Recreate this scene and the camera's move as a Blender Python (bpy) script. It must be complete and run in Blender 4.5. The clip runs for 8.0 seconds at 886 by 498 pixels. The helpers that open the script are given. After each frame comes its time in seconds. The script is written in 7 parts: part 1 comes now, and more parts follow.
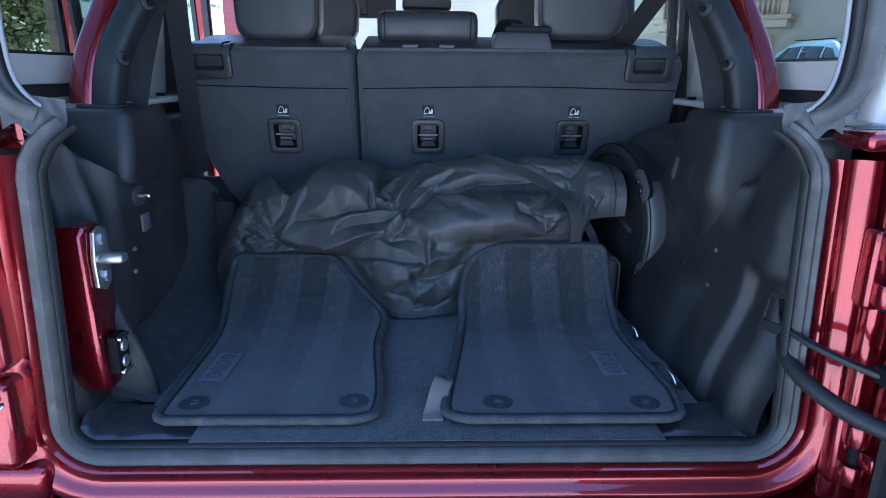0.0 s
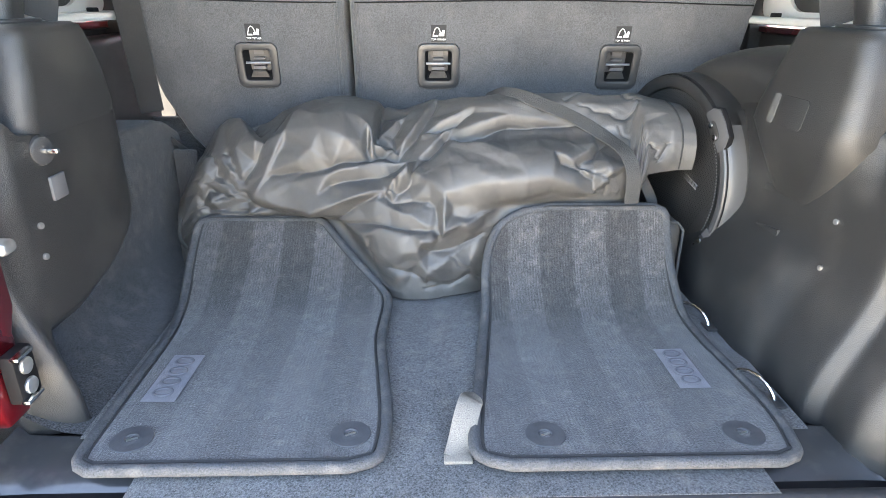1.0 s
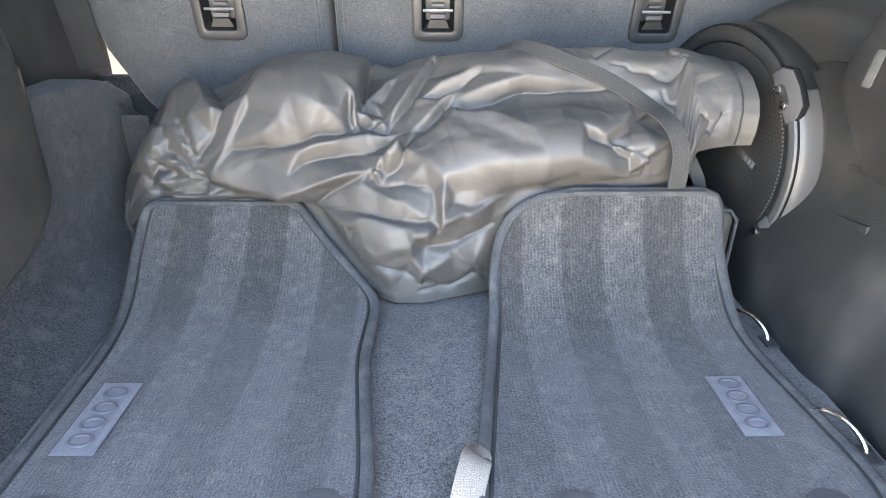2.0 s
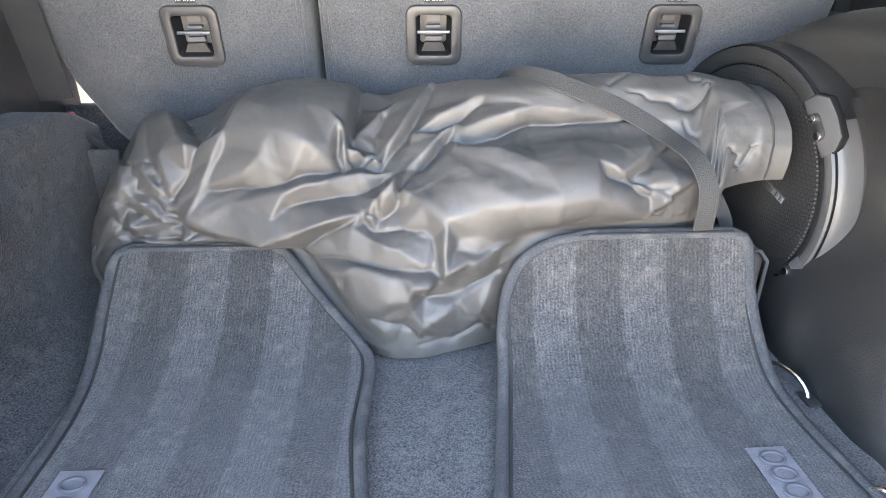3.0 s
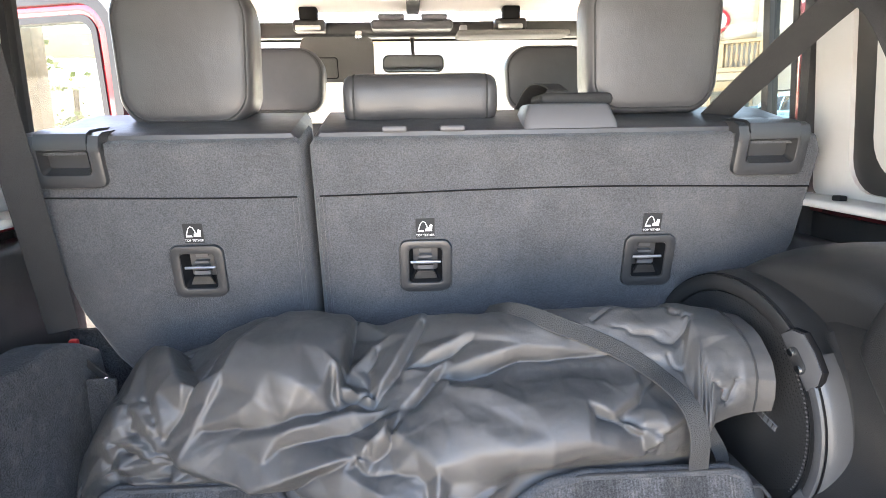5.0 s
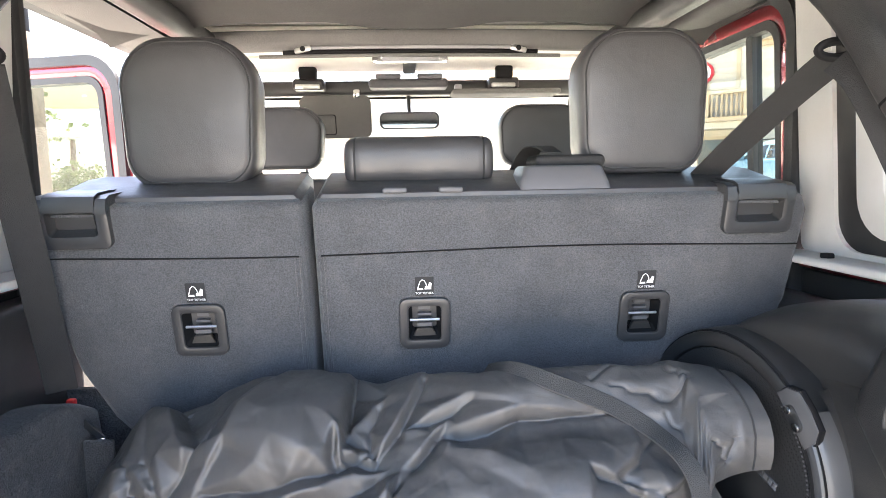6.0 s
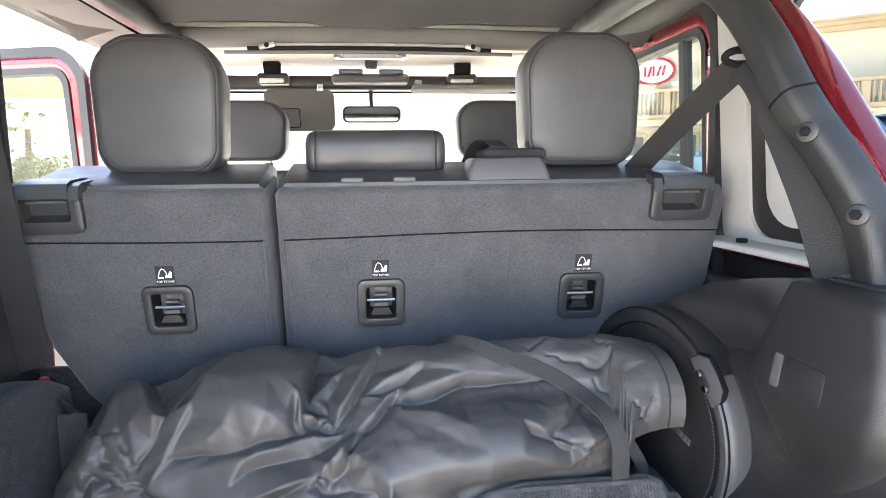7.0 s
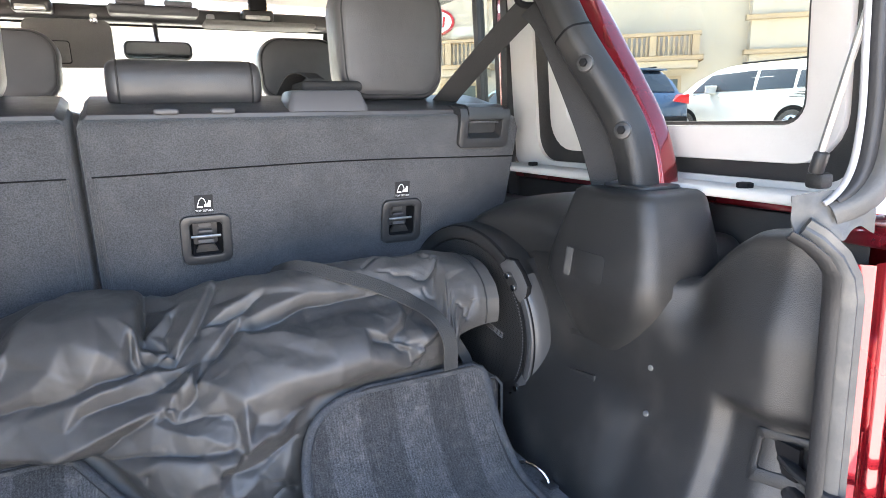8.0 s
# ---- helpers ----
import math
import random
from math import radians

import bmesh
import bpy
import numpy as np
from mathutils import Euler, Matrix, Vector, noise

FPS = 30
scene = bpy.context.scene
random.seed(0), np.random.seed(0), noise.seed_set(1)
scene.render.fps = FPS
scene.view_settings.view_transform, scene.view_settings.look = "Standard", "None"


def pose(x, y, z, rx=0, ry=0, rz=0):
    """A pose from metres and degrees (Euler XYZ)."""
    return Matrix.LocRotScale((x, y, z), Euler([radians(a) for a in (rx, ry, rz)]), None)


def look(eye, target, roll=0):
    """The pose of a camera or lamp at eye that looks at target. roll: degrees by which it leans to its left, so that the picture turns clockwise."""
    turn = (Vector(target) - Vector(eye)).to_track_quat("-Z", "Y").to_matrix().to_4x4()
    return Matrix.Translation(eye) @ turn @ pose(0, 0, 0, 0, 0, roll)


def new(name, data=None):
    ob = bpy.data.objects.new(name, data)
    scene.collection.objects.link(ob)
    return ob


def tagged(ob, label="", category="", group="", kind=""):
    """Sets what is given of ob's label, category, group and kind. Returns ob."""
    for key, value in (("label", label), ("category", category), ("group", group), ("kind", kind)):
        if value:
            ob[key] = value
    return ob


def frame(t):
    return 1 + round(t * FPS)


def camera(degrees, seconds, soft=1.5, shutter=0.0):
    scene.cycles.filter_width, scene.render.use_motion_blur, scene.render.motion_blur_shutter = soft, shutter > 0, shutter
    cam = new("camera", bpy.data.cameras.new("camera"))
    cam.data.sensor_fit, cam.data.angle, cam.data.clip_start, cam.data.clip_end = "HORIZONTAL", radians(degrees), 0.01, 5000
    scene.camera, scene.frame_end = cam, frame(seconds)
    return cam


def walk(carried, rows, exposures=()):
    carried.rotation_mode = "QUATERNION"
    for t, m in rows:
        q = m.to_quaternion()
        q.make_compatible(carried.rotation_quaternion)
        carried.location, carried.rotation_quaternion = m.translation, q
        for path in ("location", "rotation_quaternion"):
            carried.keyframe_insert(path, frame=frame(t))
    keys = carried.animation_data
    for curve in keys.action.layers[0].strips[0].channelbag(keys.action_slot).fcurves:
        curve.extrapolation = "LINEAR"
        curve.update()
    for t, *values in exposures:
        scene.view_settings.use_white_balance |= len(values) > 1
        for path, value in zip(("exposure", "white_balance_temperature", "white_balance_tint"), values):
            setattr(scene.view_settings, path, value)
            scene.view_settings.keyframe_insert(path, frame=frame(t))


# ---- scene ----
from mathutils.geometry import delaunay_2d_cdt

cam = camera(71.7, 8.0, soft=0.7)
PATH = [
    (0, (-0.003, 0.13, 1.363), (0.047, 2.052, 0.814), 0.5),
    (0.5, (-0.042, 0.312, 1.342), (0.02, 2.197, 0.679), 0.6),
    (1, (-0.037, 0.451, 1.33), (0.027, 2.302, 0.577), 0.5),
    (1.2, (-0.026, 0.513, 1.323), (0.026, 2.347, 0.527), 0.5),
    (2.3, (-0.025, 0.712, 1.302), (0.032, 2.501, 0.411), 0.6),
    (2.5, (-0.029, 0.738, 1.306), (0.034, 2.53, 0.419), 0.4),
    (3, (-0.035, 0.785, 1.318), (0.047, 2.584, 0.448), 0.1),
    (3.5, (-0.036, 0.805, 1.34), (0.068, 2.642, 0.557), -0.0),
    (4, (-0.031, 0.806, 1.366), (0.069, 2.692, 0.71), -0.5),
    (4.5, (-0.024, 0.801, 1.398), (0.071, 2.732, 0.888), -0.6),
    (5, (-0.022, 0.796, 1.431), (0.072, 2.757, 1.048), -0.9),
    (5.2, (-0.023, 0.794, 1.448), (0.067, 2.762, 1.105), -0.9),
    (6.3, (-0.034, 0.767, 1.457), (0.098, 2.75, 1.234), -1.0),
    (6.5, (-0.024, 0.752, 1.459), (0.113, 2.733, 1.227), -0.9),
    (7, (-0.013, 0.682, 1.449), (0.21, 2.653, 1.194), -0.7),
    (7.5, (-0.044, 0.655, 1.436), (0.506, 2.549, 1.103), -0.8),
    (8, (-0.093, 0.622, 1.412), (0.751, 2.387, 0.994), -1.2),
]
walk(cam, [(t, look(eye, target, roll)) for t, eye, target, roll in PATH],
     exposures=[(0.0, 2.15, 4800, 10), (0.3, 3.6, 6200, 8), (0.5, 4.15, 6700, 8), (0.8, 4.45, 7200, 10), (1.2, 4.6, 7400, 10), (2.5, 4.8, 7500, 13), (3.5, 4.8, 7400, 13), (5.0, 4.24, 7000, 14), (6.5, 3.9, 6700, 14), (8.0, 3.75, 6600, 14)])

# ---- light ----
world = bpy.data.worlds.new("sky")
scene.world = world
world.use_nodes = True
wn = world.node_tree.nodes
sky = wn.new("ShaderNodeTexSky")
sky.sky_type, sky.sun_disc = "NISHITA", False
SUN_EL, SUN_AZ = 67.0, 2.0          # azimuth from +y towards +x
sky.sun_elevation, sky.sun_rotation = radians(SUN_EL), radians(SUN_AZ)
sky.air_density, sky.dust_density = 1.0, 2.0
wn["Background"].inputs["Strength"].default_value = 0.13
world.node_tree.links.new(sky.outputs[0], wn["Background"].inputs["Color"])
sun = new("sun", bpy.data.lights.new("sun", "SUN"))
sun.data.energy, sun.data.angle, sun.data.color = 5.0, radians(0.5), (1.0, 0.95, 0.86)
a, e = radians(SUN_AZ), radians(SUN_EL)
to_sun = Vector((math.sin(a) * math.cos(e), math.cos(a) * math.cos(e), math.sin(e)))
sun.matrix_world = look(to_sun * 60, (0, 0, 0))


# ---- materials ----
def material(name, colour, rough=0.6, metal=0.0, coat=0.0, spec=0.5, grain=0.0, grain_scale=300.0, vary=0.12, vary_scale=6.0,
             bump=0.0, bump_scale=400.0, bump_kind="noise", sheen=0.0, dirt=0.0, dirt_scale=14.0, dirt_colour=(0.3, 0.27, 0.23), soft=0.0, soft_scale=20.0, coat_rough=0.04, coat_ior=1.5):
    """A surface with variation at two scales, fine relief and faint dust."""
    m = bpy.data.materials.new(name)
    m.use_nodes = True
    n, l = m.node_tree.nodes, m.node_tree.links
    b = n["Principled BSDF"]
    tc = n.new("ShaderNodeTexCoord")

    def noise_at(scale, detail=3.0):
        t = n.new("ShaderNodeTexNoise")
        t.inputs["Scale"].default_value, t.inputs["Detail"].default_value = scale, detail
        l.new(tc.outputs["Object"], t.inputs["Vector"])
        return t

    def mixed(kind, fac, c1, c2):
        x = n.new("ShaderNodeMix")
        x.data_type, x.blend_type = "RGBA", kind
        for sock, v in ((x.inputs[0], fac), (x.inputs[6], c1), (x.inputs[7], c2)):
            if hasattr(v, "is_linked"):
                l.new(v, sock)
            elif isinstance(v, float):
                sock.default_value = v
            else:
                sock.default_value = (*v, 1.0)
        return x.outputs[2]

    def ramp(value, lo, hi, low, high):
        r = n.new("ShaderNodeMapRange")
        r.inputs[1].default_value, r.inputs[2].default_value, r.inputs[3].default_value, r.inputs[4].default_value = lo, hi, low, high
        l.new(value, r.inputs[0])
        return r.outputs[0]

    dark = tuple(c * (1 - vary) for c in colour)
    light = tuple(min(1.0, c * (1 + vary)) for c in colour)
    col = mixed("MIX", ramp(noise_at(vary_scale, 4).outputs[0], 0.3, 0.7, 0.0, 1.0), dark, light)
    if grain:
        g = ramp(noise_at(grain_scale, 2).outputs[0], 0.3, 0.7, 1 - grain, 1 + grain)
        v = n.new("ShaderNodeVectorMath")
        v.operation = "SCALE"
        l.new(col, v.inputs[0])
        l.new(g, v.inputs[3])
        col = v.outputs[0]
    if dirt:
        d = ramp(noise_at(dirt_scale, 8).outputs[0], 0.52, 0.75, 0.0, dirt)
        col = mixed("MIX", d, col, dirt_colour)
    l.new(col, b.inputs["Base Color"])
    l.new(ramp(noise_at(vary_scale * 2.3, 5).outputs[0], 0.3, 0.7, max(0.02, rough - 0.06), min(1, rough + 0.06)), b.inputs["Roughness"])
    b.inputs["Metallic"].default_value = metal
    b.inputs["Specular IOR Level"].default_value = spec
    b.inputs["Coat Weight"].default_value, b.inputs["Coat Roughness"].default_value = coat, coat_rough
    b.inputs["Coat IOR"].default_value = coat_ior
    if sheen:
        b.inputs["Sheen Weight"].default_value, b.inputs["Sheen Roughness"].default_value = sheen, 0.5
    last = None
    if soft:
        bp = n.new("ShaderNodeBump")
        bp.inputs["Strength"].default_value, bp.inputs["Distance"].default_value = soft, 0.02
        l.new(noise_at(soft_scale, 3).outputs[0], bp.inputs["Height"])
        last = bp.outputs[0]
    if bump:
        bp = n.new("ShaderNodeBump")
        bp.inputs["Strength"].default_value, bp.inputs["Distance"].default_value = bump, 0.002
        if bump_kind == "voronoi":
            t = n.new("ShaderNodeTexVoronoi")
            t.inputs["Scale"].default_value = bump_scale
            l.new(tc.outputs["Object"], t.inputs["Vector"])
        else:
            t = noise_at(bump_scale, 3)
        l.new(t.outputs[0], bp.inputs["Height"])
        if last:
            l.new(last, bp.inputs["Normal"])
        last = bp.outputs[0]
    if last:
        l.new(last, b.inputs["Normal"])
    return m


M_CARPET = material("load_carpet", (0.082, 0.082, 0.084), 0.95, spec=0.1, grain=0.66, grain_scale=430, vary=0.10, vary_scale=9, bump=1.0, bump_scale=520, sheen=0.25, dirt=0.18, dirt_scale=40)
M_SEATBACK = material("seat_back_carpet", (0.078, 0.080, 0.085), 0.95, spec=0.1, grain=0.30, grain_scale=420, vary=0.11, vary_scale=11, bump=0.8, bump_scale=420, sheen=0.25, dirt=0.06, dirt_scale=30)
M_PLASTIC = material("black_moulded_plastic", (0.022, 0.022, 0.0222), 0.42, spec=0.6, grain=0.12, grain_scale=500, vary=0.14, vary_scale=5, bump=0.25, bump_scale=900, bump_kind="voronoi", dirt=0.10, dirt_scale=9)
M_PLASTIC_SMOOTH = material("satin_black_plastic", (0.040, 0.040, 0.041), 0.34, vary=0.1, bump=0.2, bump_scale=900)
M_PLASTIC_GREY = material("grey_plastic", (0.30, 0.30, 0.31), 0.45, vary=0.06, bump=0.15, bump_scale=700)
M_OUTLET = material("mid_grey_plastic", (0.125, 0.125, 0.133), 0.45, vary=0.06, bump=0.15, bump_scale=700)
M_STEP = material("dull_grey_plastic", (0.10, 0.10, 0.105), 0.5, vary=0.1)
M_SATIN = material("satin_grey_plastic", (0.075, 0.075, 0.077), 0.36, vary=0.1, bump=0.2, bump_scale=900)
M_SIDECARPET = material("side_cover_carpet", (0.056, 0.057, 0.060), 0.95, spec=0.08, grain=0.70, grain_scale=430, vary=0.12, vary_scale=8, bump=0.9, bump_scale=480, sheen=0.15, dirt=0.14, dirt_scale=40)
# Near-black; inside recesses and slots its colour also puts in the shade.
M_DARK = material("near_black_and_shade", (0.010, 0.010, 0.011), 0.7, spec=0.15, vary=0.2)
M_LEATHER = material("black_leather", (0.056, 0.055, 0.058), 0.40, vary=0.12, vary_scale=8, bump=0.12, bump_scale=600, bump_kind="voronoi", soft=0.12, soft_scale=14)
M_RED = material("dark_red_paint", (0.270, 0.010, 0.020), 0.28, metal=0.85, coat=1.0, coat_ior=1.7, vary=0.08, vary_scale=3, grain=0.10, grain_scale=1500)
M_TRAY = material("polished_black_plastic", (0.042, 0.042, 0.043), 0.22, vary=0.1, coat=0.3, coat_rough=0.15, dirt=0.06, dirt_scale=40)
M_RUBBER = material("grey_rubber", (0.082, 0.081, 0.078), 0.62, vary=0.22, vary_scale=16, bump=0.3, bump_scale=160, dirt=0.25, dirt_scale=25)
M_BLACK_RUBBER = material("black_rubber", (0.022, 0.022, 0.023), 0.55, vary=0.15, bump=0.3, bump_scale=200)
M_WHITE = material("pale_hardtop", (0.64, 0.63, 0.61), 0.45, vary=0.04, vary_scale=5, bump=0.2, bump_scale=220, dirt=0.10, dirt_scale=18)
M_HEADLINER = material("grey_headliner", (0.138, 0.134, 0.129), 0.9, grain=0.15, grain_scale=380, vary=0.08, bump=0.4, bump_scale=420)
M_CREAM = material("pale_roof_panel", (0.74, 0.71, 0.65), 0.75, vary=0.05, bump=0.2, bump_scale=220)
M_BAG = material("coated_nylon", (0.071, 0.067, 0.063), 0.49, spec=0.70, vary=0.16, vary_scale=7, grain=0.08, grain_scale=800, bump=0.30, bump_scale=1300, soft=0.06, soft_scale=60, dirt=0.14, dirt_scale=16)
M_WEBBING = material("black_webbing", (0.026, 0.026, 0.027), 0.72, grain=0.25, grain_scale=700, vary=0.1, bump=0.8, bump_scale=900)
M_WEBBING_GREY = material("grey_webbing", (0.046, 0.045, 0.043), 0.62, grain=0.3, grain_scale=700, vary=0.1, bump=0.9, bump_scale=800)
M_TAN = material("tan_webbing", (0.25, 0.22, 0.185), 0.7, grain=0.2, grain_scale=600, vary=0.1, bump=0.8, bump_scale=700)
M_MATEDGE = material("mat_binding", (0.062, 0.064, 0.068), 0.85, grain=0.3, grain_scale=420, vary=0.12, vary_scale=25, bump=0.9, bump_scale=500, dirt=0.2, dirt_scale=30)
M_BADGE = material("mat_badge", (0.20, 0.20, 0.22), 0.6, vary=0.12, vary_scale=60, bump=0.5, bump_scale=800)
M_GROMMET = material("grey_rubber_grommet", (0.055, 0.056, 0.060), 0.7, vary=0.15, vary_scale=40, bump=0.3, bump_scale=300)
M_NAMEPLATE = material("dim_grey_nameplate", (0.13, 0.13, 0.13), 0.5, vary=0.05)
M_BADGE_DARK = material("mat_badge_relief", (0.11, 0.11, 0.125), 0.6, vary=0.1)
M_CHROME = material("bright_steel", (0.75, 0.75, 0.74), 0.18, metal=1.0, vary=0.05)
M_ZINC = material("zinc_plated_steel", (0.55, 0.55, 0.54), 0.35, metal=0.9, vary=0.15, vary_scale=60)
M_PRINT = material("white_print", (0.75, 0.75, 0.73), 0.6, vary=0.03)
M_TAG = material("black_cloth_tag", (0.02, 0.02, 0.021), 0.8, vary=0.1)
M_REDPLASTIC = material("red_buckle_plastic", (0.55, 0.02, 0.02), 0.4, vary=0.05)
M_LAMP_RED = material("red_lens_plastic", (0.22, 0.004, 0.010), 0.15, vary=0.06, vary_scale=20, coat=0.5)
M_BLUE_EMBLEM = material("blue_emblem", (0.03, 0.20, 0.45), 0.25, metal=0.3, coat=0.5, vary=0.1)


def glass(name, tint):
    m = bpy.data.materials.new(name)
    m.use_nodes = True
    n, l = m.node_tree.nodes, m.node_tree.links
    n.remove(n["Principled BSDF"])
    tr, gl, mx, lw = n.new("ShaderNodeBsdfTransparent"), n.new("ShaderNodeBsdfGlossy"), n.new("ShaderNodeMixShader"), n.new("ShaderNodeLayerWeight")
    tr.inputs[0].default_value = (*tint, 1)
    gl.inputs["Roughness"].default_value = 0.02
    lw.inputs[0].default_value = 0.5
    pw, ad = n.new("ShaderNodeMath"), n.new("ShaderNodeMath")
    pw.operation, pw.inputs[1].default_value = "POWER", 5.0
    ad.operation, ad.inputs[1].default_value, ad.inputs[2].default_value = "MULTIPLY_ADD", 0.5, 0.03
    l.new(lw.outputs["Facing"], pw.inputs[0]), l.new(pw.outputs[0], ad.inputs[0])
    l.new(ad.outputs[0], mx.inputs[0]), l.new(tr.outputs[0], mx.inputs[1]), l.new(gl.outputs[0], mx.inputs[2])
    l.new(mx.outputs[0], n["Material Output"].inputs["Surface"])
    return m


M_GLASS = glass("clear_glass", (0.90, 0.93, 0.91))
M_TINTED = glass("tinted_glass", (0.56, 0.60, 0.58))
M_PRIVACY = glass("deep_tinted_glass", (0.33, 0.35, 0.34))


def stripe_carpet():
    """Cut pile brushed in alternate bands along the mat's length."""
    m = material("mat_pile", (0.067, 0.066, 0.067), 0.95, spec=0.1, grain=0.48, grain_scale=430, vary=0.10, vary_scale=12, bump=1.0, bump_scale=520, sheen=0.3, dirt=0.16, dirt_scale=50)
    n, l = m.node_tree.nodes, m.node_tree.links
    b = n["Principled BSDF"]
    old = b.inputs["Base Color"].links[0].from_socket
    uv = n.new("ShaderNodeUVMap")
    sep = n.new("ShaderNodeSeparateXYZ")
    l.new(uv.outputs[0], sep.inputs[0])
    wob = n.new("ShaderNodeTexNoise")
    wob.inputs["Scale"].default_value = 14
    l.new(uv.outputs[0], wob.inputs["Vector"])
    add = n.new("ShaderNodeMath")
    add.operation, add.inputs[1].default_value = "MULTIPLY_ADD", 0.012
    l.new(wob.outputs[0], add.inputs[0]), l.new(sep.outputs[0], add.inputs[2])
    sn = n.new("ShaderNodeMath")
    sn.operation, sn.inputs[1].default_value = "MULTIPLY", 2 * math.pi / 0.124
    l.new(add.outputs[0], sn.inputs[0])
    s2 = n.new("ShaderNodeMath")
    s2.operation = "SINE"
    l.new(sn.outputs[0], s2.inputs[0])
    r = n.new("ShaderNodeMapRange")
    r.inputs[1].default_value, r.inputs[2].default_value, r.inputs[3].default_value, r.inputs[4].default_value = -0.14, 0.14, 0.79, 1.19
    l.new(s2.outputs[0], r.inputs[0])
    # the brushed bands are worn away towards the heel end
    worn = n.new("ShaderNodeTexNoise")
    worn.inputs["Scale"].default_value, worn.inputs["Detail"].default_value = 9, 4
    l.new(uv.outputs[0], worn.inputs["Vector"])
    reach = n.new("ShaderNodeMath")
    reach.operation, reach.inputs[1].default_value = "MULTIPLY_ADD", 0.30
    l.new(worn.outputs[0], reach.inputs[0]), l.new(sep.outputs[1], reach.inputs[2])
    keep = n.new("ShaderNodeMapRange")
    keep.inputs[1].default_value, keep.inputs[2].default_value, keep.inputs[3].default_value, keep.inputs[4].default_value = 0.34, 0.50, 0.62, 1.0
    l.new(reach.outputs[0], keep.inputs[0])
    blend = n.new("ShaderNodeMix")
    blend.inputs[2].default_value = 1.0
    l.new(keep.outputs[0], blend.inputs[0]), l.new(r.outputs[0], blend.inputs[3])
    v = n.new("ShaderNodeVectorMath")
    v.operation = "SCALE"
    l.new(old, v.inputs[0]), l.new(blend.outputs[0], v.inputs[3])
    # fine ribs of the weave, broken up by the pile
    rb = n.new("ShaderNodeMath")
    rb.operation, rb.inputs[1].default_value = "MULTIPLY", 2 * math.pi / 0.0052
    l.new(sep.outputs[0], rb.inputs[0])
    rs = n.new("ShaderNodeMath")
    rs.operation = "SINE"
    l.new(rb.outputs[0], rs.inputs[0])
    patch = n.new("ShaderNodeTexNoise")
    patch.inputs["Scale"].default_value = 30
    l.new(uv.outputs[0], patch.inputs["Vector"])
    ml = n.new("ShaderNodeMath")
    ml.operation = "MULTIPLY"
    l.new(rs.outputs[0], ml.inputs[0]), l.new(patch.outputs[0], ml.inputs[1])
    rr = n.new("ShaderNodeMapRange")
    rr.inputs[1].default_value, rr.inputs[2].default_value, rr.inputs[3].default_value, rr.inputs[4].default_value = -0.6, 0.6, 0.88, 1.12
    l.new(ml.outputs[0], rr.inputs[0])
    v2 = n.new("ShaderNodeVectorMath")
    v2.operation = "SCALE"
    l.new(v.outputs[0], v2.inputs[0]), l.new(rr.outputs[0], v2.inputs[3])
    # streaks of pile lying along the mat
    stretch = n.new("ShaderNodeMapping")
    stretch.inputs["Scale"].default_value = (430, 46, 1)
    l.new(uv.outputs[0], stretch.inputs["Vector"])
    fibre = n.new("ShaderNodeTexNoise")
    fibre.inputs["Scale"].default_value, fibre.inputs["Detail"].default_value = 1.0, 2
    l.new(stretch.outputs[0], fibre.inputs["Vector"])
    fr = n.new("ShaderNodeMapRange")
    fr.inputs[1].default_value, fr.inputs[2].default_value, fr.inputs[3].default_value, fr.inputs[4].default_value = 0.30, 0.70, 0.80, 1.16
    l.new(fibre.outputs[0], fr.inputs[0])
    v3 = n.new("ShaderNodeVectorMath")
    v3.operation = "SCALE"
    l.new(v2.outputs[0], v3.inputs[0]), l.new(fr.outputs[0], v3.inputs[3])
    l.new(v3.outputs[0], b.inputs["Base Color"])
    return m


M_MAT = stripe_carpet()


# ---- helpers for shapes ----
def smooth(me, angle=40):
    for p in me.polygons:
        p.use_smooth = True
    me.set_sharp_from_angle(angle=radians(angle))


def part(name, bm, mat, parent=None, label="", angle=40, flat=False):
    """Links a bmesh as one mesh object, under a thing or a part."""
    bmesh.ops.recalc_face_normals(bm, faces=bm.faces[:])
    me = bpy.data.meshes.new(name)
    bm.to_mesh(me)
    bm.free()
    me.materials.append(mat)
    if not flat:
        smooth(me, angle)
    ob = new(name, me)
    if parent:
        ob.parent = parent
    return tagged(ob, label)


def mesh_part(name, verts, faces, mat, parent=None, label="", angle=60):
    me = bpy.data.meshes.new(name)
    me.from_pydata([tuple(v) for v in verts], [], faces)
    me.materials.append(mat)
    me.update()
    smooth(me, angle)
    ob = new(name, me)
    if parent:
        ob.parent = parent
    return tagged(ob, label)


def thing(name, label, category, group="", kind=""):
    return tagged(new(name), label, category, group, kind)


def box(x0, x1, y0, y1, z0, z1, r=0.0, seg=2, bm=None, m=None):
    """A box between two corners with rounded edges; m places it."""
    bm = bm or bmesh.new()
    g = bmesh.ops.create_cube(bm, size=1.0)
    vs = g["verts"]
    for v in vs:
        v.co = Vector((x0 + (x1 - x0) * (v.co.x + 0.5), y0 + (y1 - y0) * (v.co.y + 0.5), z0 + (z1 - z0) * (v.co.z + 0.5)))
    if m is not None:
        for v in vs:
            v.co = m @ v.co
    if r:
        es = {e for v in vs for e in v.link_edges}
        bmesh.ops.bevel(bm, geom=list(es), offset=min(r, 0.49 * min(abs(x1 - x0), abs(y1 - y0), abs(z1 - z0))), segments=seg, affect="EDGES", profile=0.5)
    return bm


